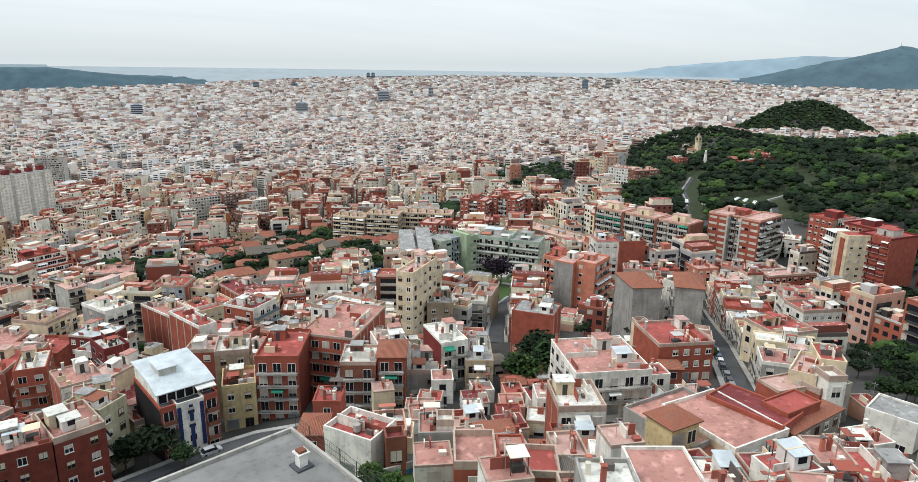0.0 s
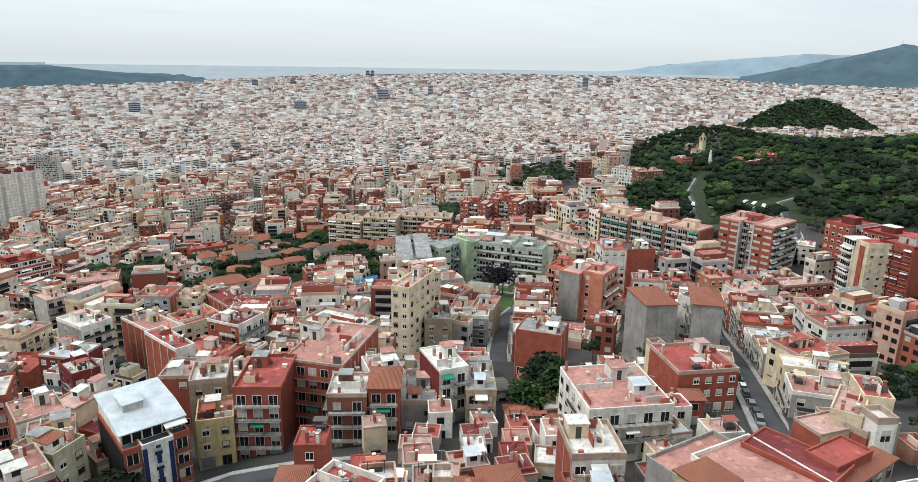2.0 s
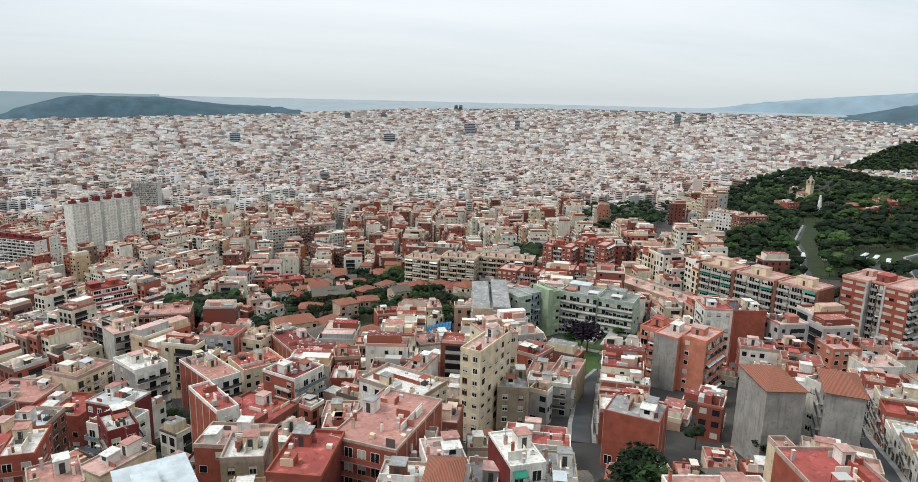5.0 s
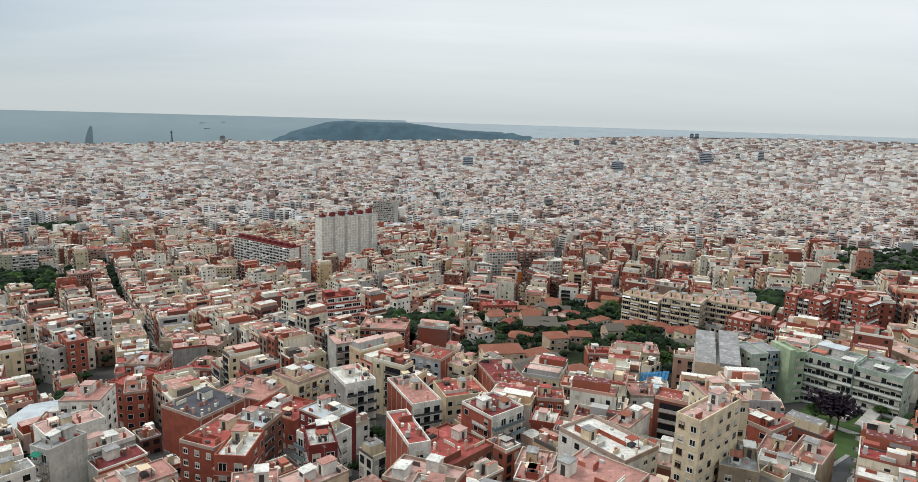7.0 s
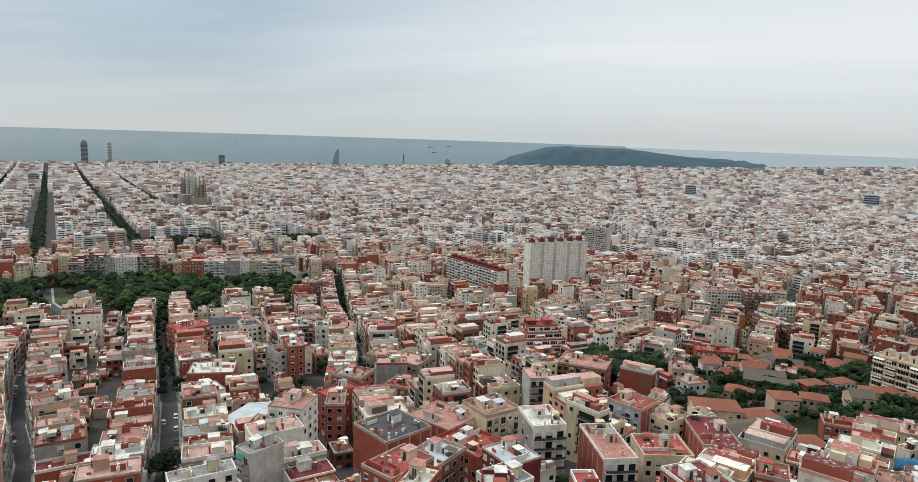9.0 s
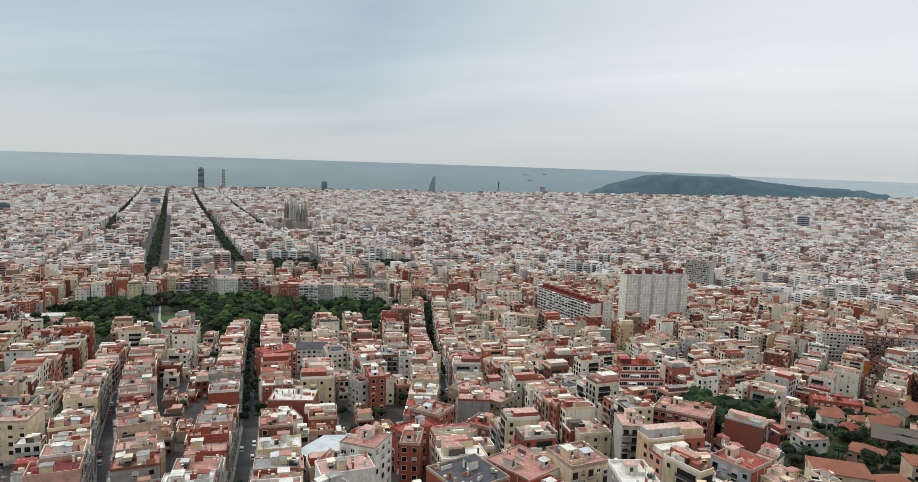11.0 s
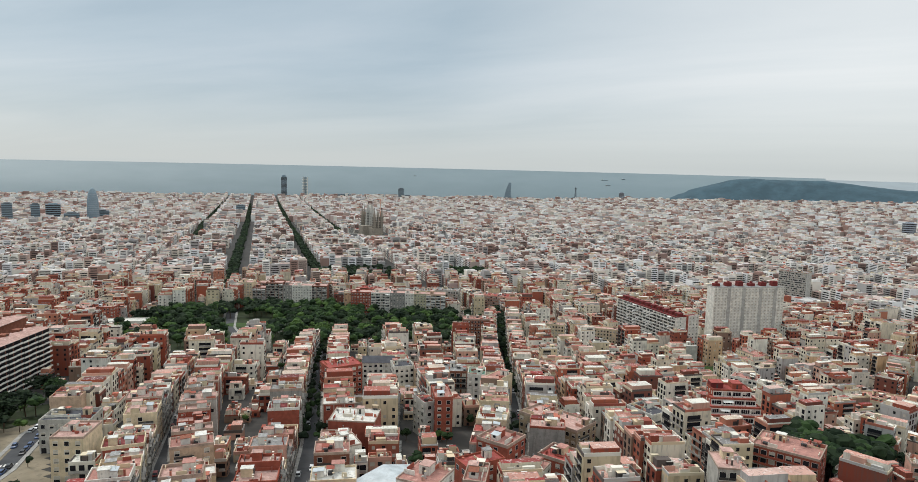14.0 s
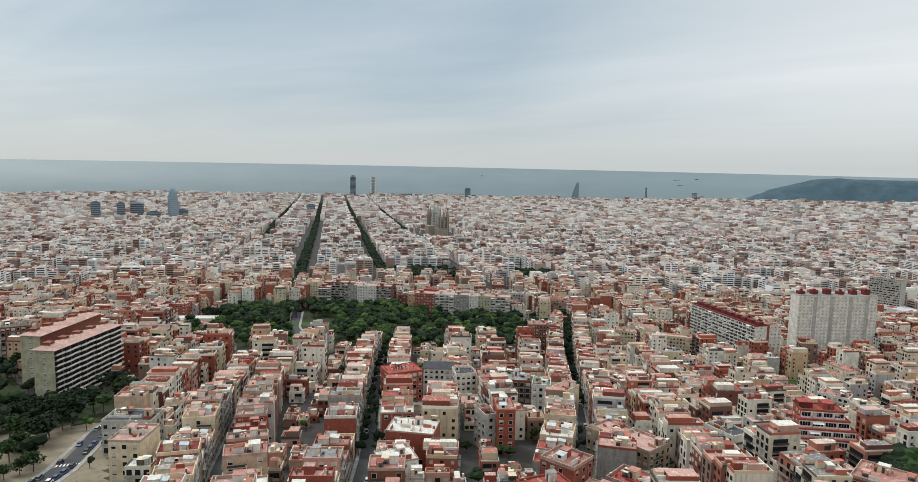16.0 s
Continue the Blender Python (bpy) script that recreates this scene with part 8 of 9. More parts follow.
m.tube(0, 0, -2, 4, 4.5, 4.0, 12, 0)
m.tube(0, 0, 4, 18, 2.2, 0.9, 8, 0)
m.box(-1.6, -0.3, 15.5, 1.6, 0.3, 16.3, 0)
part("spire", m.data("spire", W["white"]), MON)

# more villas with tiled roofs among the gardens
vrng = random.Random(29)
villas = 0
for _ in range(900):
    x, y = vrng.uniform(-200, -60), vrng.uniform(-515, -318)
    w, d, yaw, n = vrng.uniform(7.5, 12), vrng.uniform(7, 10), vrng.choice((150, 165, 185, 205, 240)) + vrng.uniform(-8, 8), vrng.choice((2, 2, 3))
    if villas >= 20 or not inside(x, y, VILLAS) or taken(x, y, w, d, yaw, 1.5):
        continue
    villas += 1
    wall = vrng.choice(("cream", "white", "yellow", "beige", "brick", "pink"))
    word = {"yellow": "stained yellow"}.get(wall) or WORDS[wall]
    house(f"{word} villa with a tiled roof in a garden", x, y, min(ground_z(x, y), ground_z(x + math.sin(radians(yaw)) * -d, y + math.cos(radians(yaw)) * d)), w, d, n, yaw, wall, vrng.choice(("tile", "tile", "tilered", "tilegrey")), pitch=(vrng.uniform(1.8, 2.8), vrng.random() < 0.6), sides=True, fine=False, name="villa", category="house", group="villas in the gardens")

# ---- trees ----
def leaves(m, cx, cy, cz, rx, ry, rz, n, size, r, mat=0):
    """Small leaf sprays scattered through a lumpy crown."""
    for _ in range(n):
        while True:
            x, y, z = r.uniform(-1, 1), r.uniform(-1, 1), r.uniform(-1, 1)
            q = x * x + y * y + z * z
            if 0.25 < q < 1:
                break
        px, py, pz = cx + x * rx, cy + y * ry, cz + z * rz
        a, b, s = r.uniform(0, 6.28), r.uniform(-0.9, 0.9), size * r.uniform(0.6, 1.3)
        ux, uy, uz = math.cos(a) * s, math.sin(a) * s, b * s * 0.5
        vx, vy, vz = -math.sin(a) * s * 0.6, math.cos(a) * s * 0.6, r.uniform(0.2, 0.9) * s
        m.quad((px - ux, py - uy, pz - uz), (px + vx, py + vy, pz + vz), (px + ux, py + uy, pz + uz), (px - vx * 0.8, py - vy * 0.8, pz - vz * 0.4), mat)


def limb(m, p, q, r0, r1, mat=0):
    d = Vector(q) - Vector(p)
    side = d.cross(Vector((0.3, 0.1, 1))).normalized()
    up = d.cross(side).normalized()
    n = len(m.v)
    for base, rad in ((Vector(p), r0), (Vector(q), r1)):
        for i in range(5):
            t = 2 * math.pi * i / 5
            m.v.append(tuple(base + side * (rad * math.cos(t)) + up * (rad * math.sin(t))))
    for i in range(5):
        j = (i + 1) % 5
        m.f.append((n + i, n + j, n + 5 + j, n + 5 + i))
        m.m.append(mat)


def tree_meshes(kind, seed):
    """Trunk with limbs, and crown, for a tree one metre high."""
    r = random.Random(seed)
    t, c = Mesh(), Mesh()
    if kind == "cypress":
        limb(t, (0, 0, -0.05), (0, 0, 0.5), 0.02, 0.012)
        for i in range(7):
            k = i / 6
            leaves(c, r.uniform(-0.01, 0.01), 0, 0.12 + 0.8 * k, 0.11 * (1.05 - k * 0.8), 0.11 * (1.05 - k * 0.8), 0.11, 60, 0.035, r)
    else:
        bend = (r.uniform(-0.06, 0.06), r.uniform(-0.06, 0.06))
        limb(t, (0, 0, -0.08), (bend[0], bend[1], 0.38), 0.032, 0.02)
        lobes = []
        for i in range(7):
            a = i * 0.9 + r.uniform(-0.4, 0.4)
            rad = 0.0 if i == 0 else r.uniform(0.16, 0.30)
            z = r.uniform(0.58, 0.86) if kind != "pine" else r.uniform(0.62, 0.80)
            lobes.append((rad * math.cos(a), rad * math.sin(a), 0.86 if i == 0 else z))
        for x, y, z in lobes:
            limb(t, (bend[0], bend[1], 0.36), (x * 0.8, y * 0.8, z - 0.05), 0.014, 0.005)
            s = r.uniform(0.16, 0.24)
            leaves(c, x, y, z, s * 1.35, s * 1.35, s * (0.6 if kind == "pine" else 0.9), 95, 0.06, r)
    leaf = {"pine": leaf_dark, "cypress": leaf_dark, "broad": leaf_mid, "light": leaf_light, "plum": leaf_purple}[kind]
    return t.data("trunk", bark), c.data("crown", leaf)


TREES = {k: [tree_meshes(k, 31 * i + len(k)) for i in range(3)] for k in ("pine", "cypress", "broad", "light", "plum")}
TREE_WORDS = {"pine": "dark green umbrella pine with a bare trunk", "cypress": "tall narrow dark green cypress tree", "broad": "round leafy green street tree", "light": "fresh light green leafy tree", "plum": "dark purple-leaved plum tree"}
tree_count = 0


def tree(kind, x, y, h):
    global tree_count
    tree_count += 1
    r = random.Random(tree_count * 17)
    root = thing("tree", TREE_WORDS[kind], "tree", x, y, ground_z(x, y) - 0.1, r.uniform(0, 6.28), "trees among the houses")
    h *= r.uniform(0.9, 1.1)
    root.scale = (h * r.uniform(0.95, 1.15), h * r.uniform(0.95, 1.15), h)
    t, c = r.choice(TREES[kind])
    part("trunk", t, root)
    part("crown", c, root)


def lump(m, cx, cy, cz, rx, rz, r, mat):
    """An uneven clump of foliage: a low dome with a ragged rim, pulled about at every corner."""
    n = len(m.v)
    k = 6
    turn = r.uniform(0, 6.28)
    for rad, up in ((0.72, -0.55), (1.0, 0.05), (0.66, 0.68)):
        for i in range(k):
            t = turn + 2 * math.pi * (i + 0.5 * (up > 0)) / k
            q = rad * r.uniform(0.72, 1.22)
            m.v.append((cx + rx * q * math.cos(t), cy + rx * q * math.sin(t), cz + rz * (up + r.uniform(-0.22, 0.22))))
    m.v.append((cx + rx * r.uniform(-0.2, 0.2), cy + rx * r.uniform(-0.2, 0.2), cz + rz * 1.05))
    for row in (0, 1):
        for i in range(k):
            j = (i + 1) % k
            m.f.append((n + row * k + i, n + row * k + j, n + row * k + k + j, n + row * k + k + i))
            m.m.append(mat)
    for i in range(k):
        m.f.append((n + 2 * k + i, n + 2 * k + (i + 1) % k, n + 3 * k))
        m.m.append(mat)


def plant(name, label, spots, mats):
    """Many trees in one mesh: trunks under lumpy crowns that are rough with leaf sprays."""
    m = Mesh()
    r = random.Random(len(spots))
    for x, y, z, h, mat, n in spots:
        limb(m, (x, y, z - 0.5), (x, y, z + h * 0.55), 0.18, 0.10, len(mats))
        for _ in range(3 if n > 8 else 2):
            lx, ly, lz = x + r.uniform(-0.24, 0.24) * h, y + r.uniform(-0.24, 0.24) * h, z + h * r.uniform(0.55, 0.78)
            size = h * r.uniform(0.20, 0.30)
            lump(m, lx, ly, lz, size, size * 0.75, r, mat)
            leaves(m, lx, ly, lz + size * 0.1, size * 1.2, size * 1.2, size * 0.95, n // 2, h * 0.06, r, mat)
    tagged(new(name, m.data(name, *mats, bark)), label, "trees", kind="stuff")


wr = random.Random(5)
spots = []
# the wooded park on the hill
for _ in range(32000):
    b, q = wr.uniform(227, 252), math.sqrt(wr.uniform(0.029, 1)) * 2020
    x, y, z = polar(b, q)
    if not wooded(x, y) or any(near_line(x, y, line, wide / 2 + 3) for line, wide in ROADS.values()) or taken(x, y, 6, 6, 0) or math.hypot(x + 408, y + 268) < 26:
        continue
    if noise.noise((x / 60, y / 60, 2.0)) < -0.6:
        continue
    if len(spots) < 5800:
        pick = noise.noise((x / 45, y / 45, 0.0)) + wr.uniform(-0.25, 0.25)
        spots.append((x, y, z, wr.uniform(8, 14), 0 if pick < 0.08 else 1 if pick < 0.3 else 2, 3 if q > 1300 else 6 if q > 800 else 12))
floor = Mesh()
for r0, r1, b0, b1, sr, sb in ((440, 1700, 227, 262, 22, 18), (1560, 2040, 231, 247, 10, 12)):
    for i in range(sr):
        for j in range(sb):
            ra, rb_ = r0 + (r1 - r0) * i / sr, r0 + (r1 - r0) * (i + 1) / sr
            ba, bb = b0 + (b1 - b0) * j / sb, b0 + (b1 - b0) * (j + 1) / sb
            mx, my, _ = polar((ba + bb) / 2, (ra + rb_) / 2)
            if wooded(mx, my):
                floor.quad(*[(px, py, pz + 0.25) for px, py, pz in (polar(ba, ra), polar(bb, ra), polar(bb, rb_), polar(ba, rb_))], 0)
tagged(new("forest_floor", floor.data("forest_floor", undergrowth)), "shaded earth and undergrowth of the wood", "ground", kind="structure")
plant("park_woodland", "dense dark pine and oak wood covering the park hill", spots, (leaf_dark, leaf_mid, leaf_light))
# avenues and green squares of the plain
spots = []
for line, wide in AVENUES:
    for (x0, y0), (x1, y1) in zip(line, line[1:]):
        L = math.hypot(x1 - x0, y1 - y0)
        k = int(L / 7)
        for i in range(k):
            for s in (-1, 1):
                t = i / k
                x, y = x0 + (x1 - x0) * t - (y1 - y0) / L * s * wide * 0.28, y0 + (y1 - y0) * t + (x1 - x0) / L * s * wide * 0.28
                spots.append((x + wr.uniform(-1, 1), y + wr.uniform(-1, 1), ground_z(x, y), wr.uniform(11, 15), 0 if wr.random() < 0.85 else 1, 3))
for poly in GREENS:
    xs, ys = [p[0] for p in poly], [p[1] for p in poly]
    for _ in range(260):
        x, y = wr.uniform(min(xs), max(xs)), wr.uniform(min(ys), max(ys))
        if inside(x, y, poly) and not taken(x, y, 4, 4, 0):
            spots.append((x, y, ground_z(x, y), wr.uniform(10, 15), wr.choice((0, 0, 1)), 6))
for b0, b1, r0, r1, n in ((143.5, 149.0, 4150, 4380, 160), (186, 199, 3950, 4300, 0), (218, 228, 2300, 2480, 140)):
    for _ in range(n):
        x, y, z = polar(wr.uniform(b0, b1), wr.uniform(r0, r1))
        spots.append((x, y, z, wr.uniform(12, 18), 0, 6))
plant("avenue_trees", "rows of plane trees along the avenues of the plain", spots, (leaf_dark, leaf_mid))
# trees between the houses, in back yards
spots = []
for _ in range(4200):
    b, q = wr.uniform(108, 252), math.sqrt(wr.uniform(0.03, 1)) * 900
    x, y, z = polar(b, q)
    if not taken(x, y, 4, 4, 0) and not any(near_line(x, y, line, wide / 2 + 2) for line, wide in ROADS.values()) and not inside(x, y, PARK) and not wooded(x, y) and not inside(x, y, HILLSIDE):
        if len(spots) < 760:
            spots.append((x, y, z, wr.uniform(4, 8), wr.choice((0, 0, 1, 1, 2)), 16 if q < 450 else 8))
plant("yard_trees", "small trees and shrubs in back yards between houses", spots, (leaf_dark, leaf_mid, leaf_light))

# trees beside the two streets that run down to the park
spots = []
for name, first, gap, sides in (("street_below_the_tower", 2, 8.0, (-1, 1)), ("street_down_to_the_park", 2, 10.0, (-1, 1)), ("street_below_the_tower", 0, 17.0, (1,))):
    line, wide = ROADS[name]
    for (x0, y0), (x1, y1) in zip(line[first:], line[first + 1:]):
        L = math.hypot(x1 - x0, y1 - y0)
        for i in range(int(L / gap)):
            for s in sides:
                t = (i + wr.uniform(0.2, 0.8)) * gap / L
                x, y = x0 + (x1 - x0) * t - (y1 - y0) / L * s * wide * 0.4, y0 + (y1 - y0) * t + (x1 - x0) / L * s * wide * 0.4
                spots.append((x, y, ground_z(x, y), wr.uniform(6, 9), wr.choice((0, 0, 1)), 12))
plant("street_trees", "dark green trees lining the streets between the houses", spots, (leaf_dark, leaf_mid))
# trees crowding the round hill, and shrubs under the pines beside the car park
spots = []
for _ in range(6000):
    across, along = wr.uniform(-330, 250), wr.uniform(1560, 2040)
    x, y = across * 0.51 - along * 0.86, -across * 0.86 - along * 0.51
    if len(spots) < 2400 and wooded(x, y):
        spots.append((x, y, ground_z(x, y), wr.uniform(9, 16), wr.choice((0, 0, 0, 1)), 3))
plant("hill_woodland", "dark unbroken wood covering the round hill", spots, (leaf_dark, leaf_mid))
spots = []
for _ in range(5000):
    b, q = wr.uniform(227, 250), wr.uniform(345, 640)
    x, y, z = polar(b, q)
    if len(spots) < 520 and wooded(x, y) and not taken(x, y, 4, 4, 0) and math.hypot(x + 408, y + 268) > 24 and not any(near_line(x, y, line, wide / 2 + 2.5) for line, wide in ROADS.values()):
        spots.append((x, y, z, wr.uniform(3.5, 8), wr.choice((0, 0, 1, 1, 2)), 14))
for x, y in ((-104, -276), (-109, -283), (-113, -290), (-101, -284), (-106, -290), (-97, -279), (-116, -284)):
    spots.append((x, y, ground_z(x, y), wr.uniform(5, 8), 0, 20))
plant("undergrowth_shrubs", "shrubs and young trees between the pines and in yards", spots, (leaf_dark, leaf_mid, leaf_light))

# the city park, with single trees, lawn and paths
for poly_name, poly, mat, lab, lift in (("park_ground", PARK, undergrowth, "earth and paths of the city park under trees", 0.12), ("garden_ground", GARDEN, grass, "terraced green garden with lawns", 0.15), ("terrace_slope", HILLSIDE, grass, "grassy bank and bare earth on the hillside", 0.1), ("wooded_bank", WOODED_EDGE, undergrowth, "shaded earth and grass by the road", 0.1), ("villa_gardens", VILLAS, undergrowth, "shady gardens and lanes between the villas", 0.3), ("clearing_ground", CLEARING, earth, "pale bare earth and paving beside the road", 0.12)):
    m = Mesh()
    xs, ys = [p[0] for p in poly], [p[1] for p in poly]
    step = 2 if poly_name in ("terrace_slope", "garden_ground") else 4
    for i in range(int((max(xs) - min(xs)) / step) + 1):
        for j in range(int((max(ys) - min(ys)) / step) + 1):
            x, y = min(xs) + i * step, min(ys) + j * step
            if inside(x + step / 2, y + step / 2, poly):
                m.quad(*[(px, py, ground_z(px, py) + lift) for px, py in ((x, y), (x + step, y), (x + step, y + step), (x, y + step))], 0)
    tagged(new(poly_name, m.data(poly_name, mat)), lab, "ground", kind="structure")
lawn = Mesh()
for i in range(8):
    for j in range(5):
        x, y = 418 + i * 5, -560 + j * 5 + i * 2
        lawn.quad(*[(px, py, ground_z(px, py) + 0.3) for px, py in ((x, y), (x + 5, y + 2), (x + 5, y + 7), (x, y + 5))], 0)
tagged(new("lawn", lawn.data("lawn", grass)), "mown green lawn in the city park", "lawn", kind="structure")
made = 0
spots = []
for _ in range(4000):
    x, y = wr.uniform(220, 565), wr.uniform(-710, -390)
    if inside(x, y, PARK) and made < 760 and not taken(x, y, 5, 5, 0) and not (408 < x < 466 and -572 < y < -515) and not near_line(x, y, ((350, -452), (430, -535)), 15) and not any(near_line(x, y, line, wide / 2 + 1) for line, wide in ROADS.values()):
        made += 1
        if y > -545 and made % 30 == 0:
            tree(wr.choice(("broad", "broad", "pine", "broad", "light", "pine")), x, y, wr.uniform(11, 16))
        else:
            spots.append((x, y, ground_z(x, y), wr.uniform(9, 15), wr.choice((0, 0, 0, 1, 1, 2)), 18))
plant("city_park_trees", "dense leafy trees filling the city park", spots, (leaf_dark, leaf_mid, leaf_light))
spots = []
for _ in range(1500):
    x, y = wr.uniform(-235, 0), wr.uniform(-505, -325)
    if inside(x, y, VILLAS) and len(spots) < 230 and not taken(x, y, 3.5, 3.5, 0):
        spots.append((x, y, ground_z(x, y), wr.uniform(5, 9), wr.choice((0, 0, 0, 0, 1)), 18))
plant("villa_garden_trees", "dark pines and shrubs crowding the villa gardens", spots, (leaf_dark, leaf_mid, leaf_light))
made = 0
for _ in range(600):
    x, y = wr.uniform(-235, 0), wr.uniform(-505, -325)
    if inside(x, y, VILLAS) and made < 40 and not taken(x, y, 5, 5, 0):
        made += 1
        tree(wr.choice(("pine", "broad", "pine", "cypress", "light", "broad")), x, y, wr.uniform(6, 10))
spots = []
for _ in range(1600):
    x, y = wr.uniform(225, 470), wr.uniform(-330, -145)
    if inside(x, y, WOODED_EDGE) and len(spots) < 170 and not taken(x, y, 6, 6, 0) and not any(near_line(x, y, line, wide / 2 + 3) for line, wide in ROADS.values()):
        spots.append((x, y, ground_z(x, y), wr.uniform(8, 13), wr.choice((0, 0, 0, 1)), 20))
plant("roadside_trees", "dark pines on the bank beside the road", spots, (leaf_dark, leaf_mid, leaf_light))
made = 0
for _ in range(900):
    x, y = wr.uniform(255, 470), wr.uniform(-330, -145)
    if (inside(x, y, WOODED_EDGE) or (300 < x < 460 and -290 < y < -170)) and made < 36 and not taken(x, y, 7, 7, 0) and not any(near_line(x, y, line, wide / 2 + 2) for line, wide in ROADS.values()):
        made += 1
        tree(wr.choice(("pine", "pine", "broad")), x, y, wr.uniform(8, 14))
for cx_, cy_, ch_ in ((262, -224, 10), (270, -230, 11), (258, -214, 9), (276, -238, 11), (284, -246, 12), (248, -206, 8), (240, -196, 8), (290, -236, 12), (298, -250, 12), (300, -226, 12), (282, -220, 10), (228, -192, 7), (306, -240, 12), (312, -258, 13), (318, -244, 12), (296, -262, 12)):
    tree("pine" if ch_ > 9 else "broad", cx_, cy_, ch_)
for gx_, gy_, gk_, gh_ in ((-172, -214, "broad", 6), (-182, -222, "light", 5), (-190, -214, "broad", 7), (-198, -226, "pine", 8), (-178, -204, "pine", 8), (-170, -240, "broad", 6), (-204, -236, "cypress", 10), (-188, -200, "broad", 6), (-166, -206, "pine", 7), (-194, -240, "light", 5)):
    tree(gk_, gx_, gy_, gh_)
for _ in range(400):
    x, y = wr.uniform(-312, -138), wr.uniform(-120, -46)
    if (inside(x, y, GROVE) or inside(x, y, BANK)) and not taken(x, y, 3, 3, 0) and tree_count < 330:
        tree(wr.choice(("pine", "pine", "broad")), x, y, wr.uniform(7, 11) if x < -230 else wr.uniform(4, 6))
for cx_, cy_ in ((86, -206), (76, -205), (72, -210), (67, -217), (60, -215), (55, -212), (77, -220), (67, -212), (66, -222), (58, -215)):
    if not taken(cx_, cy_, 3, 3, 0):
        tree("pine", cx_, cy_, 9)
        tree("broad", cx_ + 4, cy_ - 3, 7)
tree("pine", -10.9, -121.7, 9)
tree("pine", -6.5, -123.1, 8)
tree("broad", -16.0, -117.5, 5)
tree("broad", -90.5, -113.8, 9)
tree("pine", -97.1, -116.7, 10)
tree("broad", -98.4, -112.9, 10)
tree("pine", -105.0, -122.9, 11)
tree("light", -103.4, -114.5, 8)
tree("light", -92.1, -112.7, 7)
tree("light", -39.8, -85.1, 4)
tree("light", -40.0, -80.5, 4)
tree("light", -47.0, -67.2, 5)
tree("light", -50.4, -67.7, 5)
tree("pine", -144.7, -125.6, 7)
tree("pine", -270.6, -113.9, 9)
tree("pine", -286.8, -115.2, 10)
tree("broad", -178.7, -70.3, 6)
tree("pine", -140.1, -120.8, 7)
tree("pine", -191.6, -183.5, 6)
tree("broad", -186.0, -181.2, 6)
tree("pine", -253.8, -108.6, 10)
tree("cypress", -314.6, -184.1, 8)
tree("broad", -258.5, -218.0, 7)
tree("broad", -270.3, -210.1, 6)
tree("light", -271.3, -204.0, 6)
tree("plum", -167.1, -229.1, 13)
tree("plum", -170.0, -228.9, 12)
tree("broad", -94.5, -192.2, 6)
tree("broad", -105.7, -193.7, 7)
tree("light", -145.7, -309.0, 9)
tree("light", -165.5, -374.5, 8)
tree("light", -152.9, -354.7, 8)
tree("broad", -147.8, -298.9, 8)
tree("light", -146.3, -290.0, 7)
tree("broad", -161.1, -201.0, 5)
tree("cypress", -219.7, -255.1, 9)
tree("broad", -18.4, -199.1, 6)
tree("light", -18.9, -332.5, 7)
tree("light", -1.2, -292.2, 7)
tree("light", 2.9, -288.7, 6)
tree("pine", -76.3, -543.2, 8)
tree("cypress", -41.2, -408.7, 9)
tree("broad", -90.4, -511.3, 8)
tree("broad", -86.5, -448.1, 8)
tree("broad", -98.6, -417.2, 8)
tree("pine", -110.4, -385.2, 8)
tree("pine", -113.3, -380.5, 8)
tree("cypress", -80.8, -229.3, 9)
tree("pine", -59.3, -404.8, 7)
tree("pine", -66.1, -413.9, 8)
tree("pine", -175.9, -497.2, 8)
tree("cypress", -128.7, -345.5, 6)
tree("pine", -68.5, -560.1, 9)
tree("cypress", -77.0, -601.5, 8)
tree("pine", -84.4, -555.7, 9)
tree("pine", -88.3, -491.9, 8)
tree("cypress", -41.2, -407.9, 8)
tree("pine", -63.0, -425.1, 8)
tree("pine", -91.2, -405.3, 8)
tree("broad", -96.2, -398.2, 7)
tree("broad", -105.0, -411.5, 7)
tree("pine", -108.6, -386.6, 8)
tree("pine", -114.3, -397.2, 8)
tree("broad", -129.4, -412.4, 7)
tree("broad", -141.5, -427.4, 7)
tree("broad", -138.4, -398.7, 7)
tree("broad", -100.8, -338.2, 5)
tree("pine", -155.7, -456.6, 8)
tree("light", 22.3, -482.4, 5)
tree("broad", 66.9, -421.7, 5)
tree("light", -1.0, -288.9, 6)
tree("pine", 73.9, -217.6, 8)
tree("pine", 60.4, -214.5, 8)
tree("pine", 68.5, -430.7, 5)
tree("broad", 120.5, -318.2, 5)
tree("broad", 127.9, -300.2, 5)
tree("pine", 64.5, -412.4, 5)
tree("cypress", 91.8, -530.1, 6)
tree("light", 119.8, -585.3, 6)
tree("broad", 250.4, -210.9, 5)
tree("broad", 230.4, -202.0, 6)
tree("broad", 229.5, -206.0, 7)
tree("broad", 228.6, -196.5, 6)
tree("light", 438.8, -379.1, 6)
tree("broad", 192.2, -570.9, 8)
tree("broad", 208.8, -610.3, 8)
tree("broad", 172.6, -532.4, 8)


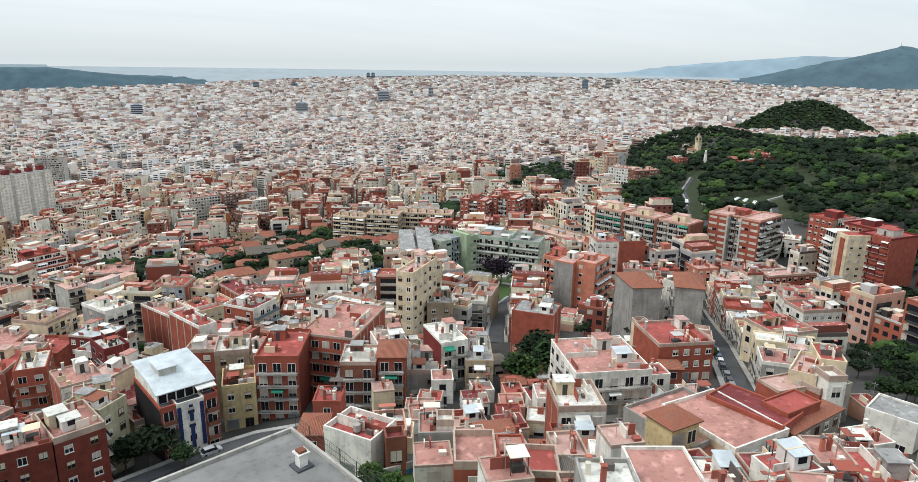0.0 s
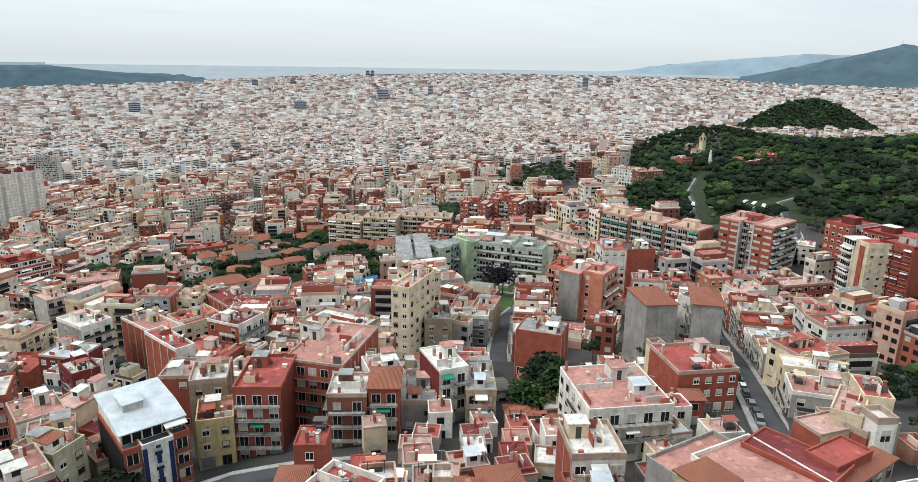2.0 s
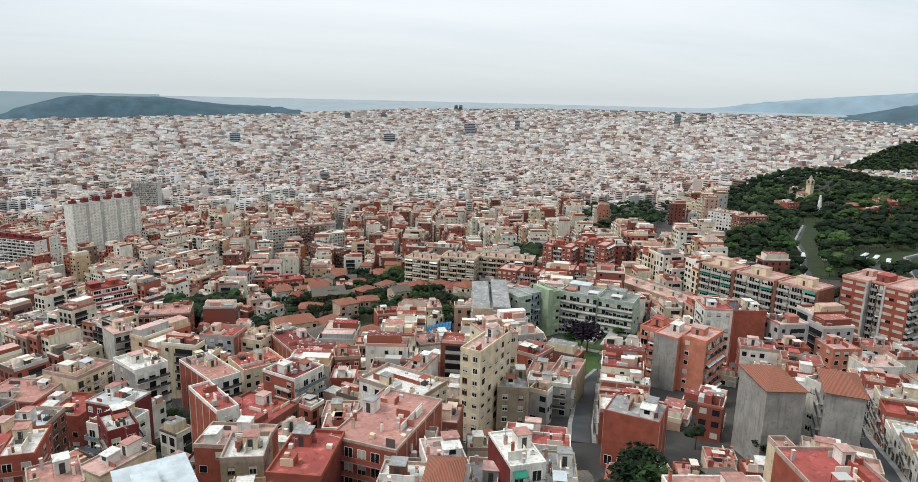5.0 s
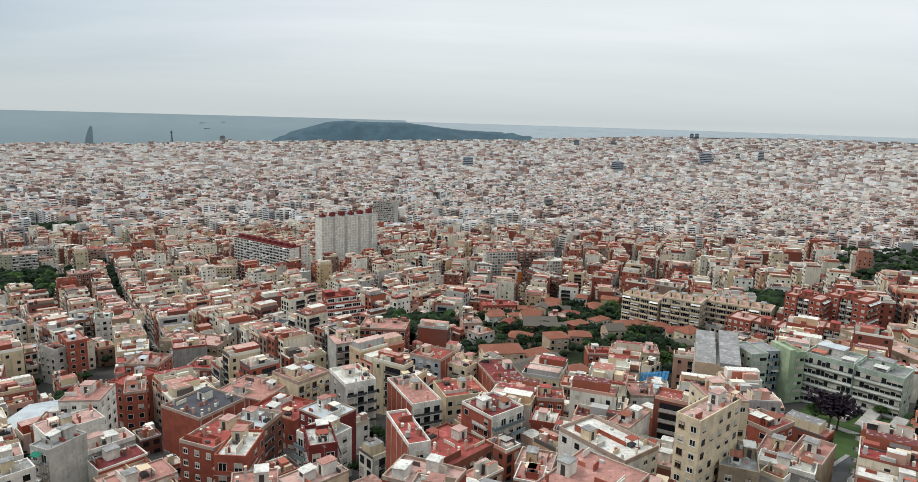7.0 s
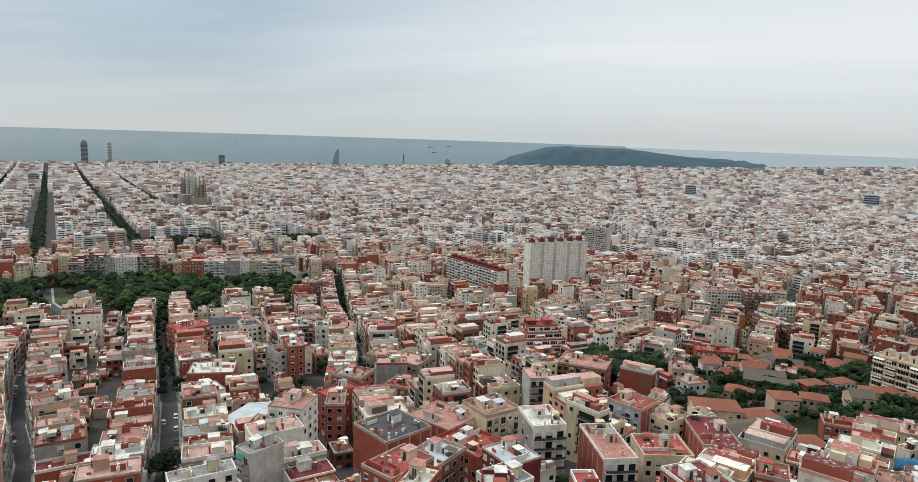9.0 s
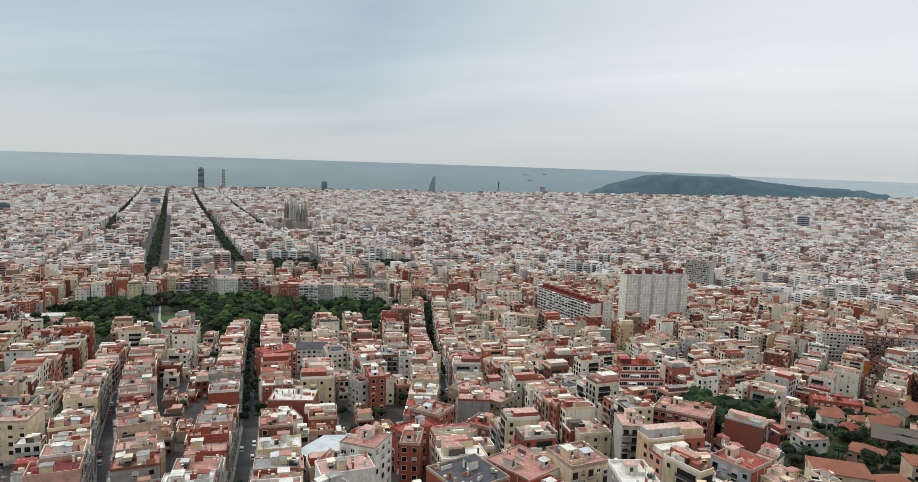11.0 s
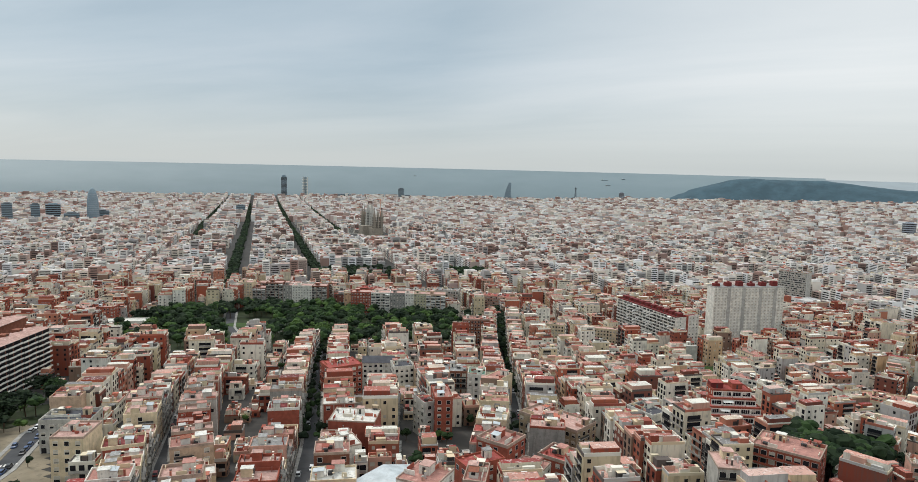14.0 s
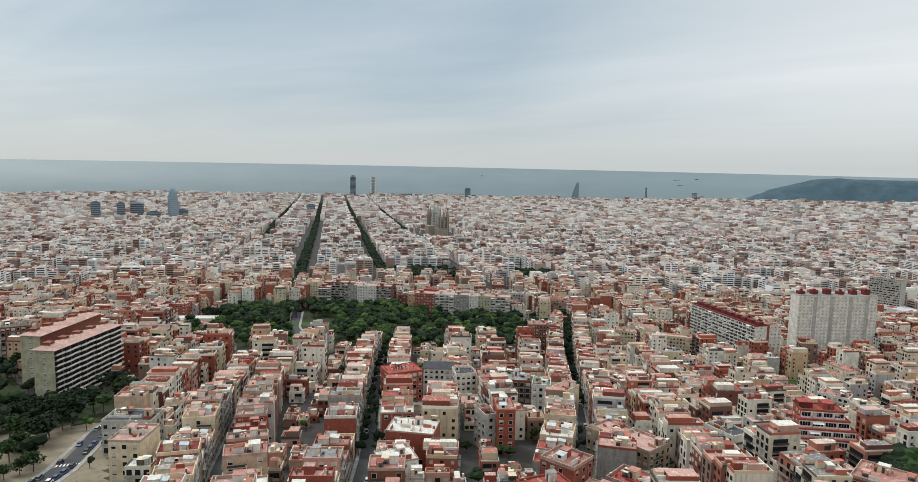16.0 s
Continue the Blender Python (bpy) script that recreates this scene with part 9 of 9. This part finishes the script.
# ---- roads, kerbs, cars ----
def strip(line, o0, o1, lift, step=4.0):
    """A ribbon along a line, between two offsets from it, laid on the ground."""
    m = Mesh()
    pts = []
    for (x0, y0), (x1, y1) in zip(line, line[1:]):
        L = math.hypot(x1 - x0, y1 - y0)
        for i in range(max(1, int(L / step))):
            t = i / max(1, int(L / step))
            pts.append((x0 + (x1 - x0) * t, y0 + (y1 - y0) * t))
    pts.append(line[-1])
    rows = []
    for i, (x, y) in enumerate(pts):
        (xa, ya), (xb, yb) = pts[max(0, i - 1)], pts[min(len(pts) - 1, i + 1)]
        L = math.hypot(xb - xa, yb - ya)
        nx, ny = -(yb - ya) / L, (xb - xa) / L
        z = ground_z(x, y) + lift
        rows.append(((x + nx * o0, y + ny * o0, z), (x + nx * o1, y + ny * o1, z)))
    for (a, b), (c, d) in zip(rows, rows[1:]):
        m.quad(a, c, d, b, 0)
        if lift > 0.2:
            for p, q in ((a, c), (d, b)):
                m.quad((p[0], p[1], p[2] - 0.5), (q[0], q[1], q[2] - 0.5), q, p, 0)
    return m, rows


for road_name, (line, wide) in ROADS.items():
    m, _ = strip(line, wide * 0.36, -wide * 0.36, 0.16)
    tagged(new("road", m.data("road", asphalt)), "grey asphalt street between rows of houses", "road", kind="structure")
    for s in (1, -1):
        a, b = sorted((s * wide * 0.36, s * wide * 0.52))
        m, _ = strip(line, b, a, 0.30)
        tagged(new("pavement", m.data("pavement", pave)), "raised grey pavement along the street", "pavement", kind="structure")


def car_meshes():
    """Body, glass and wheel of a small hatchback, 4.1 m long."""
    body, cab, wheel = Mesh(), Mesh(), Mesh()
    prof = ((-2.05, 0.35, 0.62), (-1.95, 0.28, 0.80), (-1.0, 0.26, 0.92), (0.9, 0.26, 0.95), (1.75, 0.27, 0.92), (2.03, 0.34, 0.75))
    for (x0, a0, b0), (x1, a1, b1) in zip(prof, prof[1:]):
        for s in (-1, 1):
            q = [(x0, s * 0.85, a0), (x1, s * 0.85, a1), (x1, s * 0.80, b1), (x0, s * 0.80, b0)]
            body.quad(*(q if s < 0 else q[::-1]), 0)
        body.quad((x0, -0.80, b0), (x1, -0.80, b1), (x1, 0.80, b1), (x0, 0.80, b0), 0)
    body.quad((-2.05, 0.85, 0.35), (-2.05, -0.85, 0.35), (-2.05, -0.80, 0.62), (-2.05, 0.80, 0.62), 0)
    body.quad((2.03, -0.85, 0.34), (2.03, 0.85, 0.34), (2.03, 0.80, 0.75), (2.03, -0.80, 0.75), 0)
    body.quad((-0.55, -0.62, 1.46), (1.35, -0.62, 1.46), (1.35, 0.62, 1.46), (-0.55, 0.62, 1.46), 0)
    lo, hi = ((-1.15, 0.78), (1.85, 0.78)), ((-0.55, 0.63), (1.35, 0.63))
    for s in (-1, 1):
        q = [(lo[0][0], s * 0.78, 0.92), (lo[1][0], s * 0.78, 0.92), (hi[1][0], s * 0.63, 1.45), (hi[0][0], s * 0.63, 1.45)]
        cab.quad(*(q if s < 0 else q[::-1]), 0)
    cab.quad((-1.15, 0.78, 0.92), (-1.15, -0.78, 0.92), (-0.55, -0.63, 1.45), (-0.55, 0.63, 1.45), 0)
    cab.quad((1.85, -0.78, 0.92), (1.85, 0.78, 0.92), (1.35, 0.63, 1.45), (1.35, -0.63, 1.45), 0)
    n = 12
    for s in (-0.11, 0.11):
        k = len(wheel.v)
        wheel.v += [(0.31 * math.cos(2 * math.pi * i / n), s, 0.31 * math.sin(2 * math.pi * i / n)) for i in range(n)]
        wheel.f.append(tuple(range(k, k + n)) if s < 0 else tuple(range(k + n - 1, k - 1, -1)))
        wheel.m.append(0)
    for i in range(n):
        j = (i + 1) % n
        wheel.f.append((i, j, n + j, n + i))
        wheel.m.append(0)
    return body, cab, wheel


tyre = surface("tyre_rubber", (0.03, 0.03, 0.03), stain=0.1)
CAR_PAINT = {}
for cname, ccol in (("white", (0.72, 0.72, 0.71)), ("silver", (0.42, 0.43, 0.44)), ("black", (0.02, 0.02, 0.022)), ("grey", (0.16, 0.165, 0.17)), ("red", (0.32, 0.03, 0.025)), ("blue", (0.04, 0.08, 0.18))):
    CAR_PAINT[cname] = surface(f"{cname}_car_paint", ccol, rough=0.3, stain=0.1, vary=0.05)
cb, cc, cw = car_meshes()
CAR_DATA = {k: cb.data("body", v) for k, v in CAR_PAINT.items()}
CAR_GLASS, CAR_WHEEL = cc.data("cabin_glass", glass), cw.data("wheel", tyre)
cr = random.Random(8)


def car(x, y, z, turn, colour):
    root = thing("car", f"parked {colour} hatchback car at the kerb", "car", x, y, z, turn, "cars parked along the streets")
    part("body", CAR_DATA[colour], root)
    part("cabin_glass", CAR_GLASS, root)
    for wx in (-1.3, 1.3):
        for wy in (-0.74, 0.74):
            part("wheel", CAR_WHEEL, root, at=(wx, wy, 0.31))


def park_cars(name, sides, share):
    line, wide = ROADS[name]
    for side in sides:
        for (x0, y0), (x1, y1) in zip(line, line[1:]):
            L = math.hypot(x1 - x0, y1 - y0)
            a = math.atan2(y1 - y0, x1 - x0)
            for i in range(int(L / 5.6)):
                if cr.random() > share:
                    continue
                t = (i + 0.5) * 5.6 / L
                x, y = x0 + (x1 - x0) * t, y0 + (y1 - y0) * t
                o = side * wide * 0.25
                car(x - math.sin(a) * o, y + math.cos(a) * o, ground_z(x, y) + 0.17, a + (math.pi if cr.random() < 0.5 else 0), cr.choice(("white", "silver", "black", "grey", "white", "red", "blue", "black")))


park_cars("steep_street", (1,), 0.95)
park_cars("street_with_parked_cars", (-1, 1), 0.4)
park_cars("street_down_to_the_park", (1, -1), 0.2)
park_cars("narrow_street", (1,), 0.35)
park_cars("street_below_the_tower", (-1,), 0.12)
car(-21.5, -121.5, ground_z(-21.5, -121.5) + 0.17, 0.1, "silver")
zebra = Mesh()
for i in range(7):
    u = -3.6 + i * 1.2
    zebra.box(u, -1.6, 0, u + 0.6, 1.6, 0.03, 0)
zx, zy = 226, -216
zo = new("zebra_crossing", zebra.data("zebra_crossing", paint_white))
zo.location, zo.rotation_euler = (zx, zy, ground_z(zx, zy) + 0.20), (0, 0, radians(-45 + 90))
tagged(zo, "white painted zebra crossing on asphalt", "road marking", kind="structure")


def bus(x, y, turn, colour, word):
    root = thing("bus", f"{word} coach parked on the car park", "bus", x, y, ground_z(x, y) + 0.1, turn, "coaches on the car park")
    m = Mesh()
    m.box(-5.8, -1.2, 0.4, 5.8, 1.2, 3.1, 0)
    m.box(-5.5, -1.0, 3.1, 5.5, 1.0, 3.25, 0)
    part("body", m.data("body", colour), root)
    g = Mesh()
    g.box(-5.84, -1.24, 1.5, 5.84, 1.24, 2.6, 0)
    part("cabin_glass", g.data("cabin_glass", glass), root)
    for wx in (-3.6, 3.6):
        for wy in (-1.05, 1.05):
            part("wheel", CAR_WHEEL, root, at=(wx, wy, 0.31))


for i, (bx_, by_) in enumerate(((-412, -280), (-409, -271), (-403, -260), (-406, -252), (-393, -307), (-400, -298))):
    bus(bx_, by_, radians(20 + i * 5), CAR_PAINT["red"] if i == 3 else CAR_PAINT["white"], "red" if i == 3 else "white")
lot = Mesh()
for i in range(10):
    for j in range(8):
        x, y = -432 + i * 5, -292 + j * 5
        lot.quad(*[(px, py, ground_z(px, py) + 0.1) for px, py in ((x, y), (x + 5, y), (x + 5, y + 5), (x, y + 5))], 0)
tagged(new("car_park", lot.data("car_park", asphalt)), "asphalt car park at the wood's edge", "car park", kind="structure")

# the roof of the water reservoir by the upper street, with its hatch house and fence
res = thing("reservoir_roof", "flat grey gravel roof of a buried reservoir", "reservoir", -11.6, -62.8, 218.5, radians(10.6))
m = Mesh()
m.box(-15, -12.5, -14, 17, 13, 0, 0)
part("slab", m.data("slab", gravel), res)
m = Mesh()
for x0, y0, x1, y1 in ((-15.1, -12.6, 17.1, -12.2), (-15.1, 12.7, 17.1, 13.1), (-15.1, -12.2, -14.7, 12.7), (16.7, -12.2, 17.1, 12.7)):
    m.box(x0, y0, -1.0, x1, y1, 0.5, 0)
part("kerb", m.data("kerb", concrete), res)
hatch = thing("hatch_house", "small white vent shaft with a flat cap on a dark plinth", "hut", -22.4, -69.3, 218.5, radians(10.6))
m = Mesh()
m.box(-0.55, -0.55, 0, 0.55, 0.55, 1.9, 0)
m.box(-0.3, -0.58, 0.3, 0.3, -0.54, 1.7, 1)
part("shaft", m.data("shaft", paint_white, W["palegrey"]), hatch)
m = Mesh()
m.box(-1.1, -1.1, 0, 1.1, 1.1, 0.25, 0)
part("plinth", m.data("plinth", R["dark"]), hatch)
m = Mesh()
m.box(-0.8, -0.8, 1.9, 0.8, 0.8, 2.05, 0)
m.box(-0.5, -0.5, 2.05, 0.5, 0.5, 2.35, 1)
part("cap", m.data("cap", paint_white, W["brown"]), hatch)

# the white pavilion of the park
house("low white park pavilion with a flat pale roof", 376, -533, ground_z(376, -533), 22, 18, 2, 235, "white", "white", front="win", fine=False, bare=True, name="pavilion", category="pavilion", sh=3.6)
# playing field with green fence behind the tower's foot
pf = thing("sports_pitch", "green artificial turf pitch behind a mesh fence", "pitch", 45, -650, ground_z(45, -650) + 0.6, radians(20))
m = Mesh()
m.box(-30, -14, -6, 30, 14, 0, 0)
part("turf", m.data("turf", grass), pf)
m = Mesh()
for i in range(16):
    m.box(-30 + i * 4, 13.9, 0, -29.85 + i * 4, 14.05, 5, 0)
    m.box(-30 + i * 4, -14.05, 0, -29.85 + i * 4, -13.9, 5, 0)
for zz in (0.1, 2.5, 4.9):
    m.box(-30, 13.95, zz, 30, 14.0, zz + 0.08, 0)
    m.box(-30, -14.0, zz, 30, -13.95, zz + 0.08, 0)
part("fence", m.data("fence", awn_green), pf)
# the blue slatted sun roof beside the school yard
sr = thing("slatted_canopy", "tilted bright blue slatted canopy over a yard", "canopy", -131.4, -286.0, 165.1, radians(62))
for i in range(9):
    m = Mesh()
    m.box(-5, -0.55, 0, 5, 0.55, 0.12, 0)
    ob = part("slat", m.data("slat", awn_blue), sr, at=(0, -5.4 + i * 1.35, -1.2 + i * 0.32))
m = Mesh()
for sx in (-4.6, 4.6):
    m.box(sx - 0.1, -6, -4, sx + 0.1, -5.8, -1.2, 0)
    m.box(sx - 0.1, 5.6, -4, sx + 0.1, 5.8, 1.4, 0)
part("frame", m.data("frame", steel), sr)

# painted garden wall at the top of the grassy bank
gw = thing("painted_wall", "low concrete wall covered in faded colourful sprayed paint", "wall", -39, -74.5, ground_z(-39, -74.5), radians(176))
m = Mesh()
m.box(-9, -0.15, -3, 9, 0.15, 2.0, 0)
part("wall", m.data("wall", concrete), gw)
gr = random.Random(12)
for i in range(22):
    x0, z0 = gr.uniform(-8.8, 7.5), gr.uniform(0.1, 0.9)
    m = Mesh()
    k = 9
    ring = [(x0 + 0.7 * gr.uniform(0.6, 1.1) * math.cos(2 * math.pi * q / k), z0 + 0.4 + 0.45 * gr.uniform(0.6, 1.1) * math.sin(2 * math.pi * q / k)) for q in range(k)]
    m.v += [(x, 0.155 + 0.002 * i, z) for x, z in ring] + [(x, -0.155 - 0.002 * i, z) for x, z in ring]
    m.f += [tuple(range(k - 1, -1, -1)), tuple(range(k, 2 * k))]
    m.m += [0, 0]
    part("paint_patch", m.data("paint_patch", gr.choice((awn_blue, paint_white, awn_green, W["salmon"], W["black"], W["yellow"]))), gw)
# bushes on the bank
for i in range(14):
    bx_, by_ = -24 - i * 2.1 + gr.uniform(-1, 1), -70.5 + gr.uniform(-2, 2.5)
    if not taken(bx_, by_, 2, 2, 0):
        tree(gr.choice(("light", "broad", "light")), bx_, by_, gr.uniform(2.2, 4.5))

# wire fence along the reservoir's edge
fence = thing("chain_link_fence", "rusty wire fence on posts along the reservoir roof", "fence", -11.6, -62.8, 218.5, radians(10.6))
m = Mesh()
m.box(-0.04, -0.04, -0.5, 0.04, 0.04, 2.3, 0)
POST = m.data("post", iron)
for i in range(8):
    part("post", POST, fence, at=(-15.4, -12 + i * 3.5, 0))
m = Mesh()
for zz in (0.6, 1.4, 2.2):
    m.box(-15.42, -12, zz, -15.38, 12.5, zz + 0.03, 0)
for i in range(60):
    m.box(-15.41, -12 + i * 0.41, 0.6, -15.39, -11.985 + i * 0.41, 2.2, 0)
part("wire_mesh", m.data("wire_mesh", iron), fence)

# pale concrete ramps and steps in the school garden
ramp = thing("garden_ramp", "pale concrete ramps and retaining walls on the garden slope", "ramp", -186, -232, ground_z(-186, -232), radians(127.5))
for i, (rx0, ry0, rx1, ry1) in enumerate(((-12, -3, -8, 12), (-5, -4, -1, 12), (3, -2, 7, 12), (-14, -14, 12, -11.5), (-10, -24, 14, -22))):
    m = Mesh()
    lo_, hi_ = (0.0, 1.4) if i < 3 else (0.3, 1.0)
    n0 = len(m.v)
    m.v += [(rx0, ry0, -3), (rx1, ry0, -3), (rx1, ry1, -3), (rx0, ry1, -3), (rx0, ry0, lo_ + 0.6), (rx1, ry0, lo_ + 0.6), (rx1, ry1, hi_), (rx0, ry1, hi_)]
    m.f += [(0, 1, 5, 4), (1, 2, 6, 5), (2, 3, 7, 6), (3, 0, 4, 7), (4, 5, 6, 7)]
    m.m += [0] * 5
    part("ramp", m.data("ramp", concrete), ramp)
